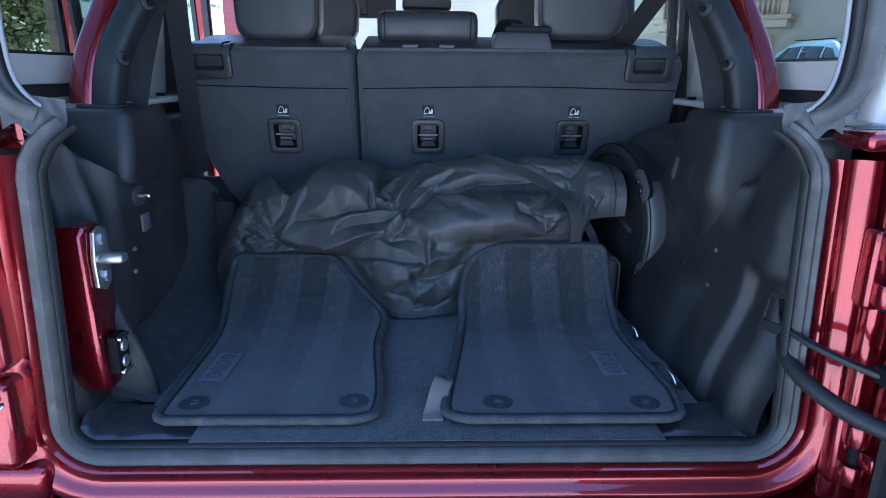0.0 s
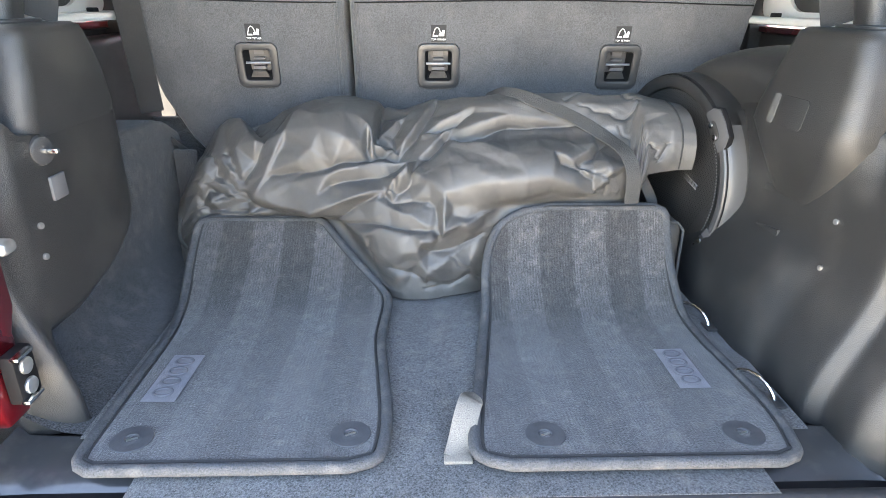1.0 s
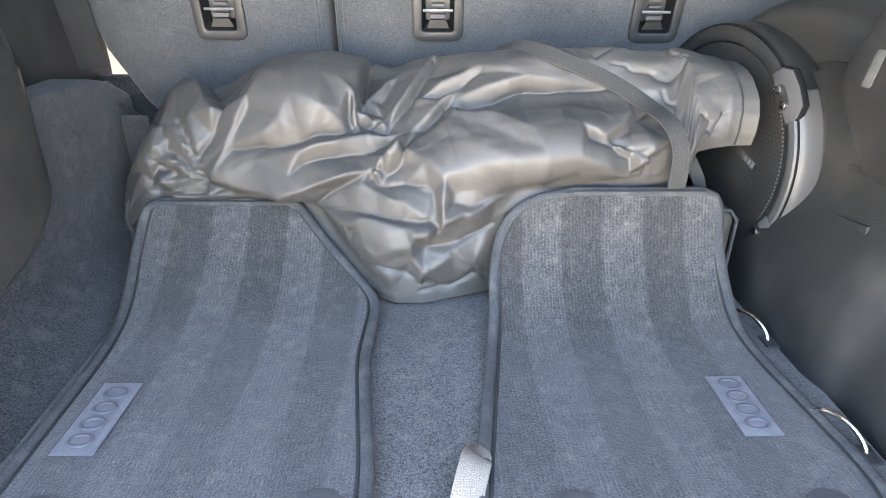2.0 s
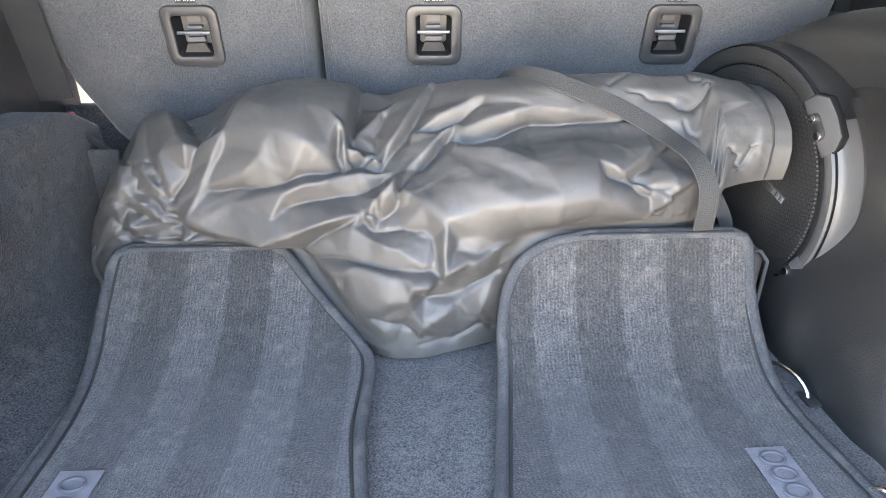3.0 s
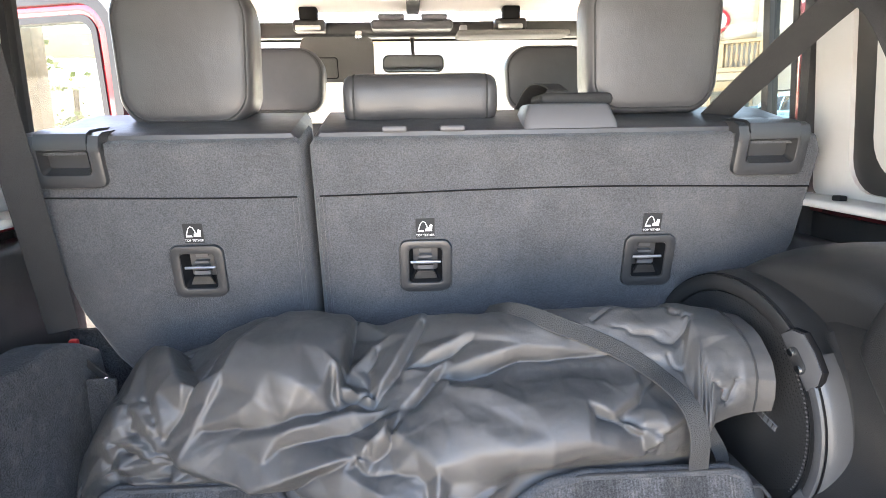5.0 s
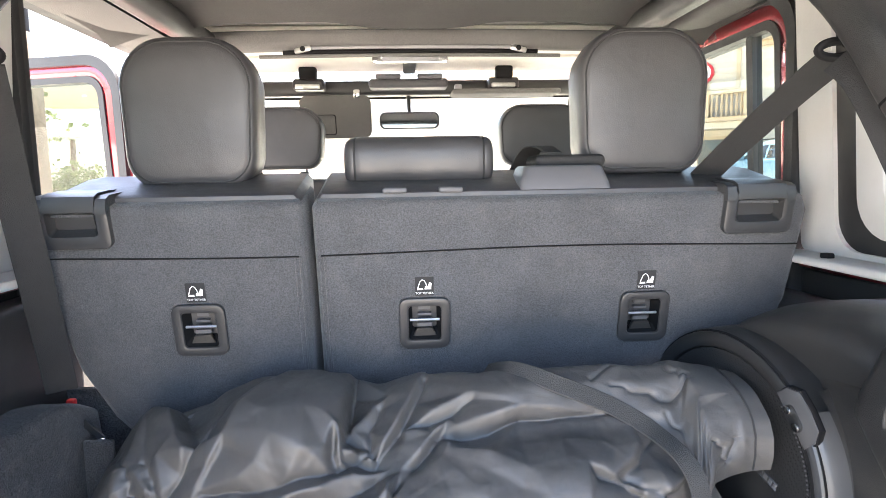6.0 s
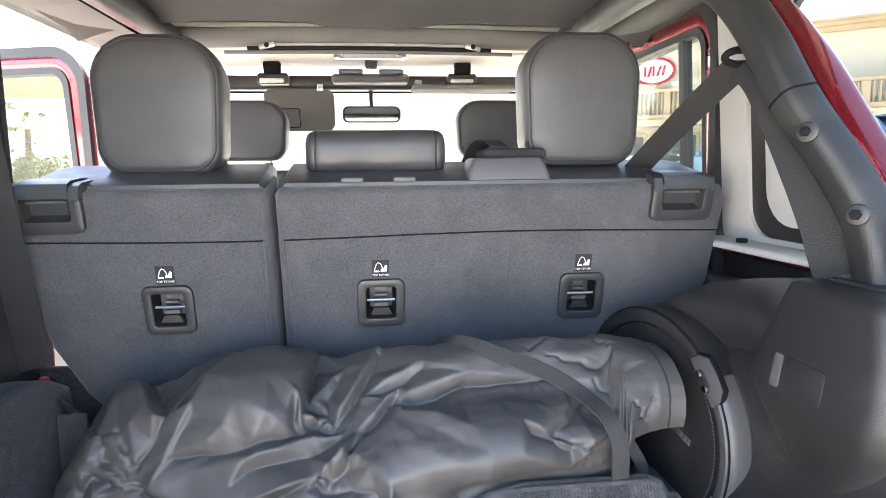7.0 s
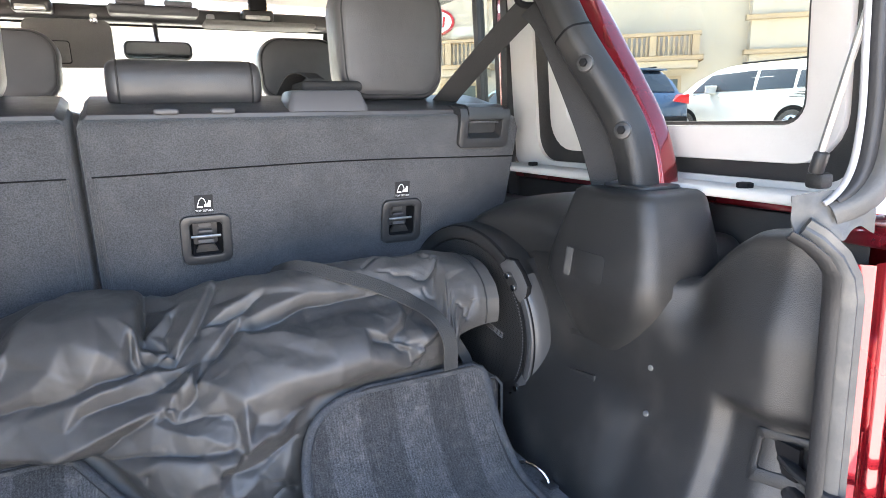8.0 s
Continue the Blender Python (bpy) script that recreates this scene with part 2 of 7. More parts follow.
def loft(rings, closed=True, caps=True, bm=None):
    """Skin through rings of equal count."""
    bm = bm or bmesh.new()
    rows = [[bm.verts.new(p) for p in r] for r in rings]
    k = len(rows[0])
    for r0, r1 in zip(rows, rows[1:]):
        for i in range(k if closed else k - 1):
            j = (i + 1) % k
            bm.faces.new((r0[i], r0[j], r1[j], r1[i]))
    if caps and closed:
        bm.faces.new(rows[0][::-1])
        bm.faces.new(rows[-1])
    return bm


def curve_points(pts, n=12, closed=False):
    """Catmull-Rom through pts."""
    P = [Vector(p) for p in pts]
    k = len(P)
    out = []
    for i in range(k if closed else k - 1):
        p0, p1, p2, p3 = (P[(i + d) % k] if closed else P[min(max(i + d, 0), k - 1)] for d in (-1, 0, 1, 2))
        for j in range(n):
            t = j / n
            out.append(0.5 * (2 * p1 + (p2 - p0) * t + (2 * p0 - 5 * p1 + 4 * p2 - p3) * t * t + (3 * p1 - p0 - 3 * p2 + p3) * t ** 3))
    if not closed:
        out.append(P[-1].copy())
    return out


def sweep(path, profile, up=(0, 0, 1), closed=False, caps=True, bm=None, scale=None):
    """Carries a 2D profile (side, up) along a path."""
    up = Vector(up)
    rings = []
    k = len(path)
    for i, p in enumerate(path):
        a, b = (path[(i - 1) % k], path[(i + 1) % k]) if closed else (path[max(i - 1, 0)], path[min(i + 1, k - 1)])
        d = (Vector(b) - Vector(a)).normalized()
        s = d.cross(up)
        s = s.normalized() if s.length > 1e-5 else Vector((1, 0, 0))
        u = s.cross(d).normalized()
        f = scale(i / (k - 1)) if scale else 1.0
        rings.append([Vector(p) + s * (q[0] * f) + u * (q[1] * f) for q in profile])
    if closed:
        rings.append(rings[0])
        bm2 = loft(rings, True, False, bm)
        bmesh.ops.remove_doubles(bm2, verts=bm2.verts[:], dist=1e-6)
        return bm2
    return loft(rings, True, caps, bm)


def oval(a, b, n=10):
    return [(a * math.cos(2 * math.pi * i / n), b * math.sin(2 * math.pi * i / n)) for i in range(n)]


def slab(w, h, r=0.0, seg=3):
    """A rounded rectangle as a profile, centred."""
    r = min(r, w / 2 - 1e-4, h / 2 - 1e-4)
    out = []
    for cx, cy, a0 in ((w / 2 - r, h / 2 - r, 0), (-w / 2 + r, h / 2 - r, 90), (-w / 2 + r, -h / 2 + r, 180), (w / 2 - r, -h / 2 + r, 270)):
        for i in range(seg + 1):
            t = radians(a0 + 90 * i / seg)
            out.append((cx + r * math.cos(t), cy + r * math.sin(t)))
    return out


def rounded(a0, a1, b0, b1, r, seg=6):
    """A rounded rectangle from a0..a1 by b0..b1, counter-clockwise."""
    return [(p[0] + (a0 + a1) / 2, p[1] + (b0 + b1) / 2) for p in slab(a1 - a0, b1 - b0, r, seg)]


def ring_plate(outer, inner, lift, depth, to3, bevel=0.0):
    """A plate with a hole: outer and inner loops of equal count in 2D; to3(a, b, d) gives the point at depth d."""
    bm = bmesh.new()
    loops = [[to3(*p, lift) for p in outer], [to3(*p, lift + depth) for p in outer], [to3(*p, lift + depth) for p in inner], [to3(*p, lift) for p in inner]]
    rows = [[bm.verts.new(p) for p in lp] for lp in loops]
    k = len(outer)
    for q in range(4):
        r0, r1 = rows[q], rows[(q + 1) % 4]
        for i in range(k):
            j = (i + 1) % k
            bm.faces.new((r0[i], r0[j], r1[j], r1[i]))
    if bevel:
        bmesh.ops.recalc_face_normals(bm, faces=bm.faces[:])
        es = [e for e in bm.edges if e.calc_face_angle(0) > radians(60)]
        bmesh.ops.bevel(bm, geom=es, offset=bevel, segments=2, affect="EDGES", profile=0.5)
    return bm


def prism(outline, to3, d0, d1, bevel=0.0, bm=None):
    """A solid from a 2D outline between two depths."""
    bm = bm or bmesh.new()
    r0 = [bm.verts.new(to3(*p, d0)) for p in outline]
    r1 = [bm.verts.new(to3(*p, d1)) for p in outline]
    k = len(outline)
    f = [bm.faces.new(r0[::-1]), bm.faces.new(r1)]
    for i in range(k):
        j = (i + 1) % k
        f.append(bm.faces.new((r0[i], r0[j], r1[j], r1[i])))
    if bevel:
        bmesh.ops.recalc_face_normals(bm, faces=f)
        es = list({e for q in f[:2] for e in q.edges})
        bmesh.ops.bevel(bm, geom=es, offset=bevel, segments=2, affect="EDGES", profile=0.5)
    return bm


def disc(c, axis, r, depth, n=16, bevel=0.0, bm=None):
    """A short round plug centred at c along axis."""
    axis = Vector(axis).normalized()
    q = axis.to_track_quat("Z", "Y").to_matrix()
    return prism([(r * math.cos(2 * math.pi * i / n), r * math.sin(2 * math.pi * i / n)) for i in range(n)], lambda a, b, d: Vector(c) + q @ Vector((a, b, d)), 0, depth, bevel, bm)


def interp(x, xs, ys):
    return float(np.interp(x, xs, ys))


def fade(x, a, b):
    t = min(1, max(0, (x - a) / (b - a)))
    return t * t * (3 - 2 * t)


# ---- the ground and the distance ----
def ground_height(x, y):
    """The lot rises gently to the right of the car."""
    return 0.75 * fade(x, 2.0, 11.0)


def build_ground():
    xs = [-1500, -300, -60, -20, -8, -3] + [0.5 * i for i in range(0, 25)] + [14, 20, 40, 100, 400, 1500]
    ys = [-1500, -300, -60, -20, -8, -4, -2, 0, 2, 4, 8, 14, 20, 30, 60, 300, 1500]
    verts = [(x, y, ground_height(x, y)) for y in ys for x in xs]
    k = len(xs)
    faces = [(j * k + i, j * k + i + 1, (j + 1) * k + i + 1, (j + 1) * k + i) for j in range(len(ys) - 1) for i in range(k - 1)]
    g = mesh_part("ground", verts, faces, material("pale_asphalt", (0.42, 0.385, 0.33), 0.9, grain=0.3, grain_scale=60, vary=0.12, vary_scale=0.6, bump=0.6, bump_scale=90, dirt=0.2, dirt_scale=2))
    tagged(g, "sunlit pale grey asphalt of a parking lot", "ground", kind="structure")


build_ground()

# ---- the car's body round the load opening ----
BELT = 1.285
body = thing("car_body", "dark red painted rear body of an off-road car round the open load bay", "car body", kind="structure")


def u_path(off, y, top=1.25, r=0.055, bottom=0.767):
    """The outline of the load opening, from the right top down, across and up; off moves it outwards."""
    pts = []
    hw = lambda z: interp(z, [0.77, 1.27], [0.584, 0.562]) + off
    rr = r + max(off, -0.02)
    zb = bottom - off
    for i in range(13):
        z = top + (zb + rr - top) * i / 12
        pts.append(Vector((hw(z), y, z)))
    c = Vector((hw(zb + rr) - rr, y, zb + rr))
    for i in range(1, 9):
        t = radians(-90 * i / 8)
        pts.append(c + Vector((rr * math.cos(t), 0, rr * math.sin(t))))
    x1 = c.x
    for i in range(1, 10):
        pts.append(Vector((x1 - 2 * x1 * i / 10, y, zb)))
    return pts + [Vector((-p.x, p.y, p.z)) for p in reversed(pts[:21])]


# flange: sheet metal between the weatherstrip and the outer panels
def flange_profile(offs_y):
    paths = [u_path(o, y) for o, y in offs_y]
    bm = bmesh.new()
    rows = [[bm.verts.new(p) for p in pa] for pa in paths]
    for r0, r1 in zip(rows, rows[1:]):
        for i in range(len(r0) - 1):
            bm.faces.new((r0[i], r0[i + 1], r1[i + 1], r1[i]))
    return bm


part("door_flange", flange_profile([(0.006, 1.022), (0.014, 1.010), (0.021, 0.998), (0.027, 0.990), (0.032, 0.993), (0.037, 0.995), (0.050, 0.994), (0.055, 0.990),
                                    (0.061, 0.985), (0.068, 0.981), (0.080, 0.982)]), M_RED, body, "red painted flange with two rolled edges", angle=70)
# sill below the opening, rolling down to the bumper
rows = [(0.985, 0.690), (0.978, 0.687), (0.974, 0.680), (0.976, 0.668), (0.992, 0.630), (0.998, 0.560), (1.02, 0.555), (1.02, 0.69)]
part("sill_panel", loft([[Vector((x, y, z)) for y, z in rows] for x in (-0.86, -0.3, 0.3, 0.86)]), M_RED, body)

for s, side in ((-1, "left"), (1, "right")):
    # outer corner: two pressed blocks above one another, with a joint between
    m = Matrix.Identity(4)
    if s < 0:
        part("corner_panel", box(-0.86, -0.618, 0.955, 1.05, 0.932, 1.262, 0.016, 4), M_RED, body)
        part("corner_panel", box(-0.86, -0.622, 0.950, 1.05, 0.772, 0.922, 0.016, 4), M_RED, body)
        lamp = part("tail_lamp", box(-0.84, -0.655, 0.936, 0.975, 0.985, 1.150, 0.012, 4), M_LAMP_RED, body, "dark red square tail lamp")
        part("lamp_bezel", ring_plate(rounded(-0.85, -0.645, 0.972, 1.163, 0.014), rounded(-0.838, -0.657, 0.985, 1.150, 0.010), 0, 0.008, lambda p, q, d: Vector((p, 0.9535 - d, q)), 0.002), M_RED, lamp)
        part("corner_skirt", box(-0.86, -0.600, 0.966, 1.03, 0.690, 0.768, 0.02, 4), M_RED, body)
    else:
        part("hinge_post", box(0.655, 0.86, 0.962, 1.05, 0.69, 1.262, 0.016, 4), M_RED, body)
        part("corner_skirt", box(0.635, 0.86, 0.966, 1.03, 0.690, 0.785, 0.02, 4), M_RED, body)
    # tub side, outside the trim
    part("tub_side", box(s * 0.775, s * 0.80, 1.0, 1.97, 0.55, BELT - 0.004, 0.006), M_RED, body)
    part("tub_inner", box(s * 0.745, s * 0.772, 1.05, 1.95, 0.75, BELT - 0.020, 0.004), M_PLASTIC, body)
    part("belt_flange", box(s * 0.738, s * 0.773, 1.06, 1.95, BELT - 0.018, BELT - 0.004, 0.004, 2), M_RED, body)
    part("corner_cap", box(s * 0.60, s * 0.80, 0.958, 1.045, 1.264, 1.292, 0.010, 3), M_RED, body)
# underbody keeps daylight from coming up through the floor
part("underbody", box(-0.80, 0.80, 1.02, 4.6, 0.52, 0.60), M_DARK, body)

bumper = thing("rear_bumper", "black textured plastic bumper below the red sill", "bumper")
part("bumper_bar", box(-0.92, 0.92, 0.80, 0.985, 0.48, 0.672, 0.035, 4), M_PLASTIC, bumper)
part("step_pad", box(-0.36, 0.36, 0.86, 0.975, 0.664, 0.684, 0.008, 3), M_PLASTIC_SMOOTH, bumper)

# emblem: a plain slanted shape, blue with a bright edge
emblem = thing("emblem", "small blue emblem with a bright edge on the red panel", "emblem")
for nm, dx, w, mat_, dy in (("emblem_edge", 0, 0.0, M_CHROME, 0.0), ("emblem_face", 0, -0.0035, M_BLUE_EMBLEM, -0.0025)):
    o = [(-0.705, 0.881), (-0.632, 0.881), (-0.624, 0.888), (-0.640, 0.891), (-0.628, 0.896), (-0.631, 0.902), (-0.705, 0.902)]
    c = Vector((-0.67, 0.8915))
    o = [(c.x + (p[0] - c.x) * (1 + w * 12), c.y + (p[1] - c.y) * (1 + w * 45)) for p in o]
    part(nm, prism(o, lambda p, q, d: Vector((p, 0.9497 - d + dy, q)), 0, 0.003, 0.0006), mat_, emblem)

# ---- weatherstrip ----
seal = thing("weatherstrip", "weathered grey rubber weatherstrip round the load opening", "weatherstrip", kind="structure")
path = u_path(0.004, 1.002, top=1.215, r=0.06)
ends = [Vector((0.530, 1.036, 1.290)), Vector((0.542, 1.024, 1.279)), Vector((0.556, 1.012, 1.260)), Vector((0.565, 1.005, 1.238))]
path = ends + path + [Vector((-p.x, p.y, p.z)) for p in reversed(ends)]
part("lower_strip", sweep(path, [(-0.013, -0.010), (-0.012, 0.006), (-0.005, 0.014), (0.001, 0.010), (0.006, 0.012), (0.012, 0.005), (0.013, -0.012), (0, -0.015)], up=(0, -1, 0)), M_RUBBER, seal, angle=50)
lip_path = u_path(-0.014, 1.010, top=1.225, r=0.05)
lip_ends = [Vector((0.510, 1.036, 1.284)), Vector((0.520, 1.022, 1.274)), Vector((0.530, 1.010, 1.260)), Vector((0.536, 1.003, 1.244))]
part("inner_lip", sweep(lip_ends + lip_path + [Vector((-p.x, p.y, p.z)) for p in reversed(lip_ends)], oval(0.004, 0.010, 8), up=(0, -1, 0)), M_BLACK_RUBBER, seal)
for s in (-1, 1):
    up_path = curve_points([(s * 0.556, 1.024, 1.304), (s * 0.580, 1.006, 1.320), (s * 0.599, 1.0, 1.350), (s * 0.606, 1.0, 1.40), (s * 0.606, 1.003, 1.46), (s * 0.602, 1.012, 1.60), (s * 0.602, 1.035, 1.74), (s * 0.585, 1.05, 1.80), (s * 0.3, 1.055, 1.83), (0, 1.06, 1.835)], 10)
    part("upper_strip", sweep(up_path, slab(0.026, 0.024, 0.009), up=(0, -1, 0)), M_RUBBER, seal, angle=50)
    for nm, dx, dy, prof, mt in (("jamb_groove", 0.016, 0.012, slab(0.018, 0.016, 0.004), M_BLACK_RUBBER), ("jamb_edge", 0.030, 0.016, oval(0.0032, 0.004, 8), M_PLASTIC_GREY)):
        part(nm, sweep([p + Vector((-s * dx, dy, 0)) if p.z < 1.78 else p + Vector((-s * dx * 0.3, dy, -dx)) for p in up_path[8:]], prof, up=(0, -1, 0)), mt, seal, angle=50)
    # loose rubber skirt where the two strips meet
    g = bmesh.new()
    bmesh.ops.create_grid(g, x_segments=26, y_segments=16, size=1.0)
    for v in g.verts:
        u, w = v.co.x, v.co.y
        x = 0.553 + 0.030 * u
        z = 1.308 + 0.021 * w - 0.006 * (1 - w) * math.sin(6 * u + 1.0) * 0.5 + 0.006 * u
        y = 1.026 - 0.022 * u + 0.003 * math.sin(5 * u + 2 * w) * (1.2 - w) * 0.5 - 0.006 * (1 - w) + 0.0012 * math.sin(11 * u - 4 * w)
        v.co = Vector((s * x, y, z))
    bmesh.ops.solidify(g, geom=g.faces[:], thickness=0.004)
    part("rubber_skirt", g, M_RUBBER, seal, "crumpled grey rubber corner skirt")

# ---- load floor ----
floor_ = thing("load_floor", "dark grey carpeted load floor with worn front edge", "car floor", kind="structure")
FZ = 0.787


def flat_y(z):
    return lambda p, q, d: Vector((p, q, z + d))


part("main_carpet", prism([(-0.392, 1.008), (0.392, 1.008), (0.392, 1.10), (0.404, 1.128), (0.495, 1.128), (0.500, 1.98), (-0.496, 1.98), (-0.496, 1.128), (-0.404, 1.128), (-0.392, 1.10)],
                          flat_y(FZ - 0.020), 0, 0.020, 0.004), M_CARPET, floor_)
part("subfloor", box(-0.60, 0.60, 1.0, 2.6, 0.70, FZ - 0.022), M_DARK, floor_)
# scuff plate: black plastic corner trays with a rolled glossy front edge
for s in (-1, 1):
    rows = [(1.135, FZ - 0.004), (1.095, FZ - 0.004), (1.080, FZ - 0.006), (1.066, FZ - 0.010), (1.054, FZ - 0.017), (1.045, FZ - 0.026), (1.039, 0.752), (1.012, 0.750)]
    xs = (0.394, 0.45, 0.52, 0.566, 0.582)
    g = bmesh.new()
    grid = [[g.verts.new((s * x, y, z + 0.030 * fade(x, 0.562, 0.585))) for y, z in rows] for x in xs]
    for r0, r1 in zip(grid, grid[1:]):
        for i in range(len(rows) - 1):
            g.faces.new((r0[i], r0[i + 1], r1[i + 1], r1[i]))
    part("scuff_tray", g, M_TRAY, floor_, "satin black plastic scuff tray", angle=60)
part("sill_channel", box(-0.575, 0.575, 1.006, 1.036, 0.735, 0.756, 0.003), M_PLASTIC_SMOOTH, floor_)


# ---- side trims ----
def wall_x(y, z):
    """Inner face of the quarter trim: distance from the car's middle."""
    x = 0.500 + 0.062 * fade(z, 0.79, 1.02)
    x += 0.020 * fade(1.158 - y, 0, 0.016) * fade(1.050 - z, 0, 0.030)                                # hollow near the opening
    x += 0.022 * fade(1.09 - y, 0, 0.05)
    x -= 0.016 * fade(y, 1.26, 1.34) * fade(0.99 - z, 0, 0.06)                                        # lower rib
    x += 0.030 * fade(z, 1.13, 1.25)
    x += 0.030 * math.exp(-((y - 1.215) / 0.040) ** 2 - ((z - 1.155) / 0.050) ** 2)                    # saddle beside the tower
    return x


def wall_top(y):
    return interp(y, [1.0, 1.05, 1.08, 1.117, 1.140, 1.168, 1.202, 1.235, 1.30, 1.50, 1.62], [1.275, 1.268, 1.262, 1.256, 1.252, 1.232, 1.197, 1.166, 1.158, 1.158, 1.158])


def quarter_trim(s):
    t = thing("quarter_trim", "black moulded plastic quarter trim with tower cover beside the load floor", "car trim", "quarter trims", "structure")
    ys = np.linspace(1.012, 1.62, 78) if s > 0 else np.linspace(1.012, 1.512, 72)
    ts = np.linspace(0, 1, 56)
    verts, faces = [], []
    for y in ys:
        zt = wall_top(y)
        for q in ts:
            z0 = FZ - 0.012 if s > 0 else interp(y, [1.0, 1.165, 1.182, 1.20, 1.30, 1.405, 1.45, 1.485, 1.502, 1.512], [FZ - 0.012, FZ - 0.012, 0.87, 0.896, 0.893, 0.915, 0.935, 0.965, 1.00, 1.08])
            z = z0 + (zt - z0) * q
            x = wall_x(y, z)
            if s < 0:       # flush and nearly flat beside the tower, hollow round the striker
                x += 0.055 * fade(1.165 - y, 0, 0.03)
                x += (0.547 + 0.010 * fade(y, 1.49, 1.512) + 0.012 * fade(z0 + 0.016 - z, 0, 0.016) - x) * fade(y, 1.165, 1.215)
            verts.append((s * x, y, z))
        for dx, dz in ((0.006, 0.006), (0.016, 0.010), (0.040, 0.011), (0.10, 0.006), (0.19, -0.02)):     # rolled top edge
            verts.append((s * (wall_x(y, zt) + dx), y, zt + dz))
    k = len(ts) + 5
    for i in range(len(ys) - 1):
        for j in range(k - 1):
            f = (i * k + j, i * k + j + 1, (i + 1) * k + j + 1, (i + 1) * k + j)
            faces.append(f if s > 0 else f[::-1])
    mesh_part("side_panel", verts, faces, M_PLASTIC, t, angle=80)
    # tower cover for the foot of the roll bar: tapered, with soft corners
    rings = []
    for z, x0, x1, y0, y1, r in ((0.990, 0.572, 0.700, 1.345, 1.45, 0.045), (1.050, 0.558, 0.700, 1.305, 1.485, 0.045), (1.105, 0.541 if s > 0 else 0.556, 0.700, 1.270, 1.505, 0.040), (1.148, 0.526 if s > 0 else 0.548, 0.700, 1.252, 1.512, 0.034), (1.175, 0.530 if s > 0 else 0.544, 0.697, 1.255, 1.508, 0.030), (1.230, 0.541 if s > 0 else 0.543, 0.692, 1.268, 1.488, 0.026), (1.280, 0.547, 0.686, 1.282, 1.466, 0.025),
                                 (1.291, 0.551, 0.682, 1.287, 1.461, 0.022), (1.296, 0.560, 0.674, 1.296, 1.452, 0.016)):
        rings.append([Vector((s * a, b, z)) for a, b in rounded(x0, x1, y0, y1, r, 6)])
    part("tower_cover", loft(rings), M_PLASTIC, t, "satin black tower cover", angle=50)
    part("tower_collar", prism(rounded(0.592, 0.674, 1.330, 1.44, 0.02), lambda p, q, d: Vector((s * p, q, 1.294 + d)), 0, 0.007, 0.003), M_PLASTIC_SMOOTH, t)
    if s > 0:
        # Raised plate stands for a recess; the grey strip paints its lit edge.
        part("recess_plate", prism(rounded(1.350, 1.424, 1.150, 1.196, 0.008), lambda p, q, d: Vector((s * (0.5262 + 0.165 * (q - 1.148) - d), p, q)), 0, 0.0012, 0.0004), M_PLASTIC, t, "thin plate in place of a recess")
        part("lit_recess_edge", prism(rounded(1.428, 1.446, 1.150, 1.196, 0.004), lambda p, q, d: Vector((s * (0.5262 + 0.165 * (q - 1.148) - d), p, q)), 0, 0.0014, 0.0004), M_RUBBER, t, "grey strip for the lit edge of a recess")
    for y, z in ((1.271, 1.036), (1.267, 0.965)) if s > 0 else ((1.234, 1.047), (1.229, 1.005)):
        part("trim_screw", disc((s * (wall_x(y, z) + 0.002 if s > 0 else 0.5475), y, z), (-s, -0.1, 0.1), 0.0045, 0.005, 10, 0.001), M_ZINC, t)
    if s > 0:
        for y, z in ((1.437, 1.038), (1.420, 0.970)):
            m = Matrix.Translation((wall_x(y, z) + 0.001, y, z)) @ pose(0, 0, 0, -8, 0, 0)
            part("trim_slot", box(-0.0015, 0.004, -0.034, 0.034, -0.006, 0.006, 0.0012, 2, m=m), M_PLASTIC, t, "shallow moulded slot")
    return t


trim_r = quarter_trim(1)
quarter_trim(-1)
# bezel with a slot for the tailgate check strap
bez = ring_plate(rounded(1.036, 1.102, 0.948, 1.018, 0.008), rounded(1.048, 1.092, 0.966, 1.006, 0.004), 0, 0.006, lambda p, q, d: Vector((wall_x(p, q) + 0.002 - d, p, q)), 0.0015)
part("strap_bezel", bez, M_PLASTIC, trim_r, "satin black strap bezel")
part("slot_floor", box(0.584, 0.592, 1.046, 1.094, 0.964, 1.008), M_DARK, trim_r)

# ---- wheelhouse and loudspeaker on the right ----
wheelhouse = thing("wheelhouse_cover", "black plastic wheelhouse cover behind the loudspeaker", "car trim", kind="structure")


def turned(rows, n=64, arc=(0, 360), place=None, bm=None):
    """A turned body from (radius, depth) rows."""
    bm = bm or bmesh.new()
    full = arc[1] - arc[0] >= 360
    rr = [[bm.verts.new(place(r * math.cos(radians(arc[0] + (arc[1] - arc[0]) * i / n)), r * math.sin(radians(arc[0] + (arc[1] - arc[0]) * i / n)), d)) for i in range(n if full else n + 1)] for r, d in rows]
    k = len(rr[0])
    for r0, r1 in zip(rr, rr[1:]):
        for i in range(k if full else k - 1):
            j = (i + 1) % k
            bm.faces.new((r0[i], r0[j], r1[j], r1[i]))
    return bm


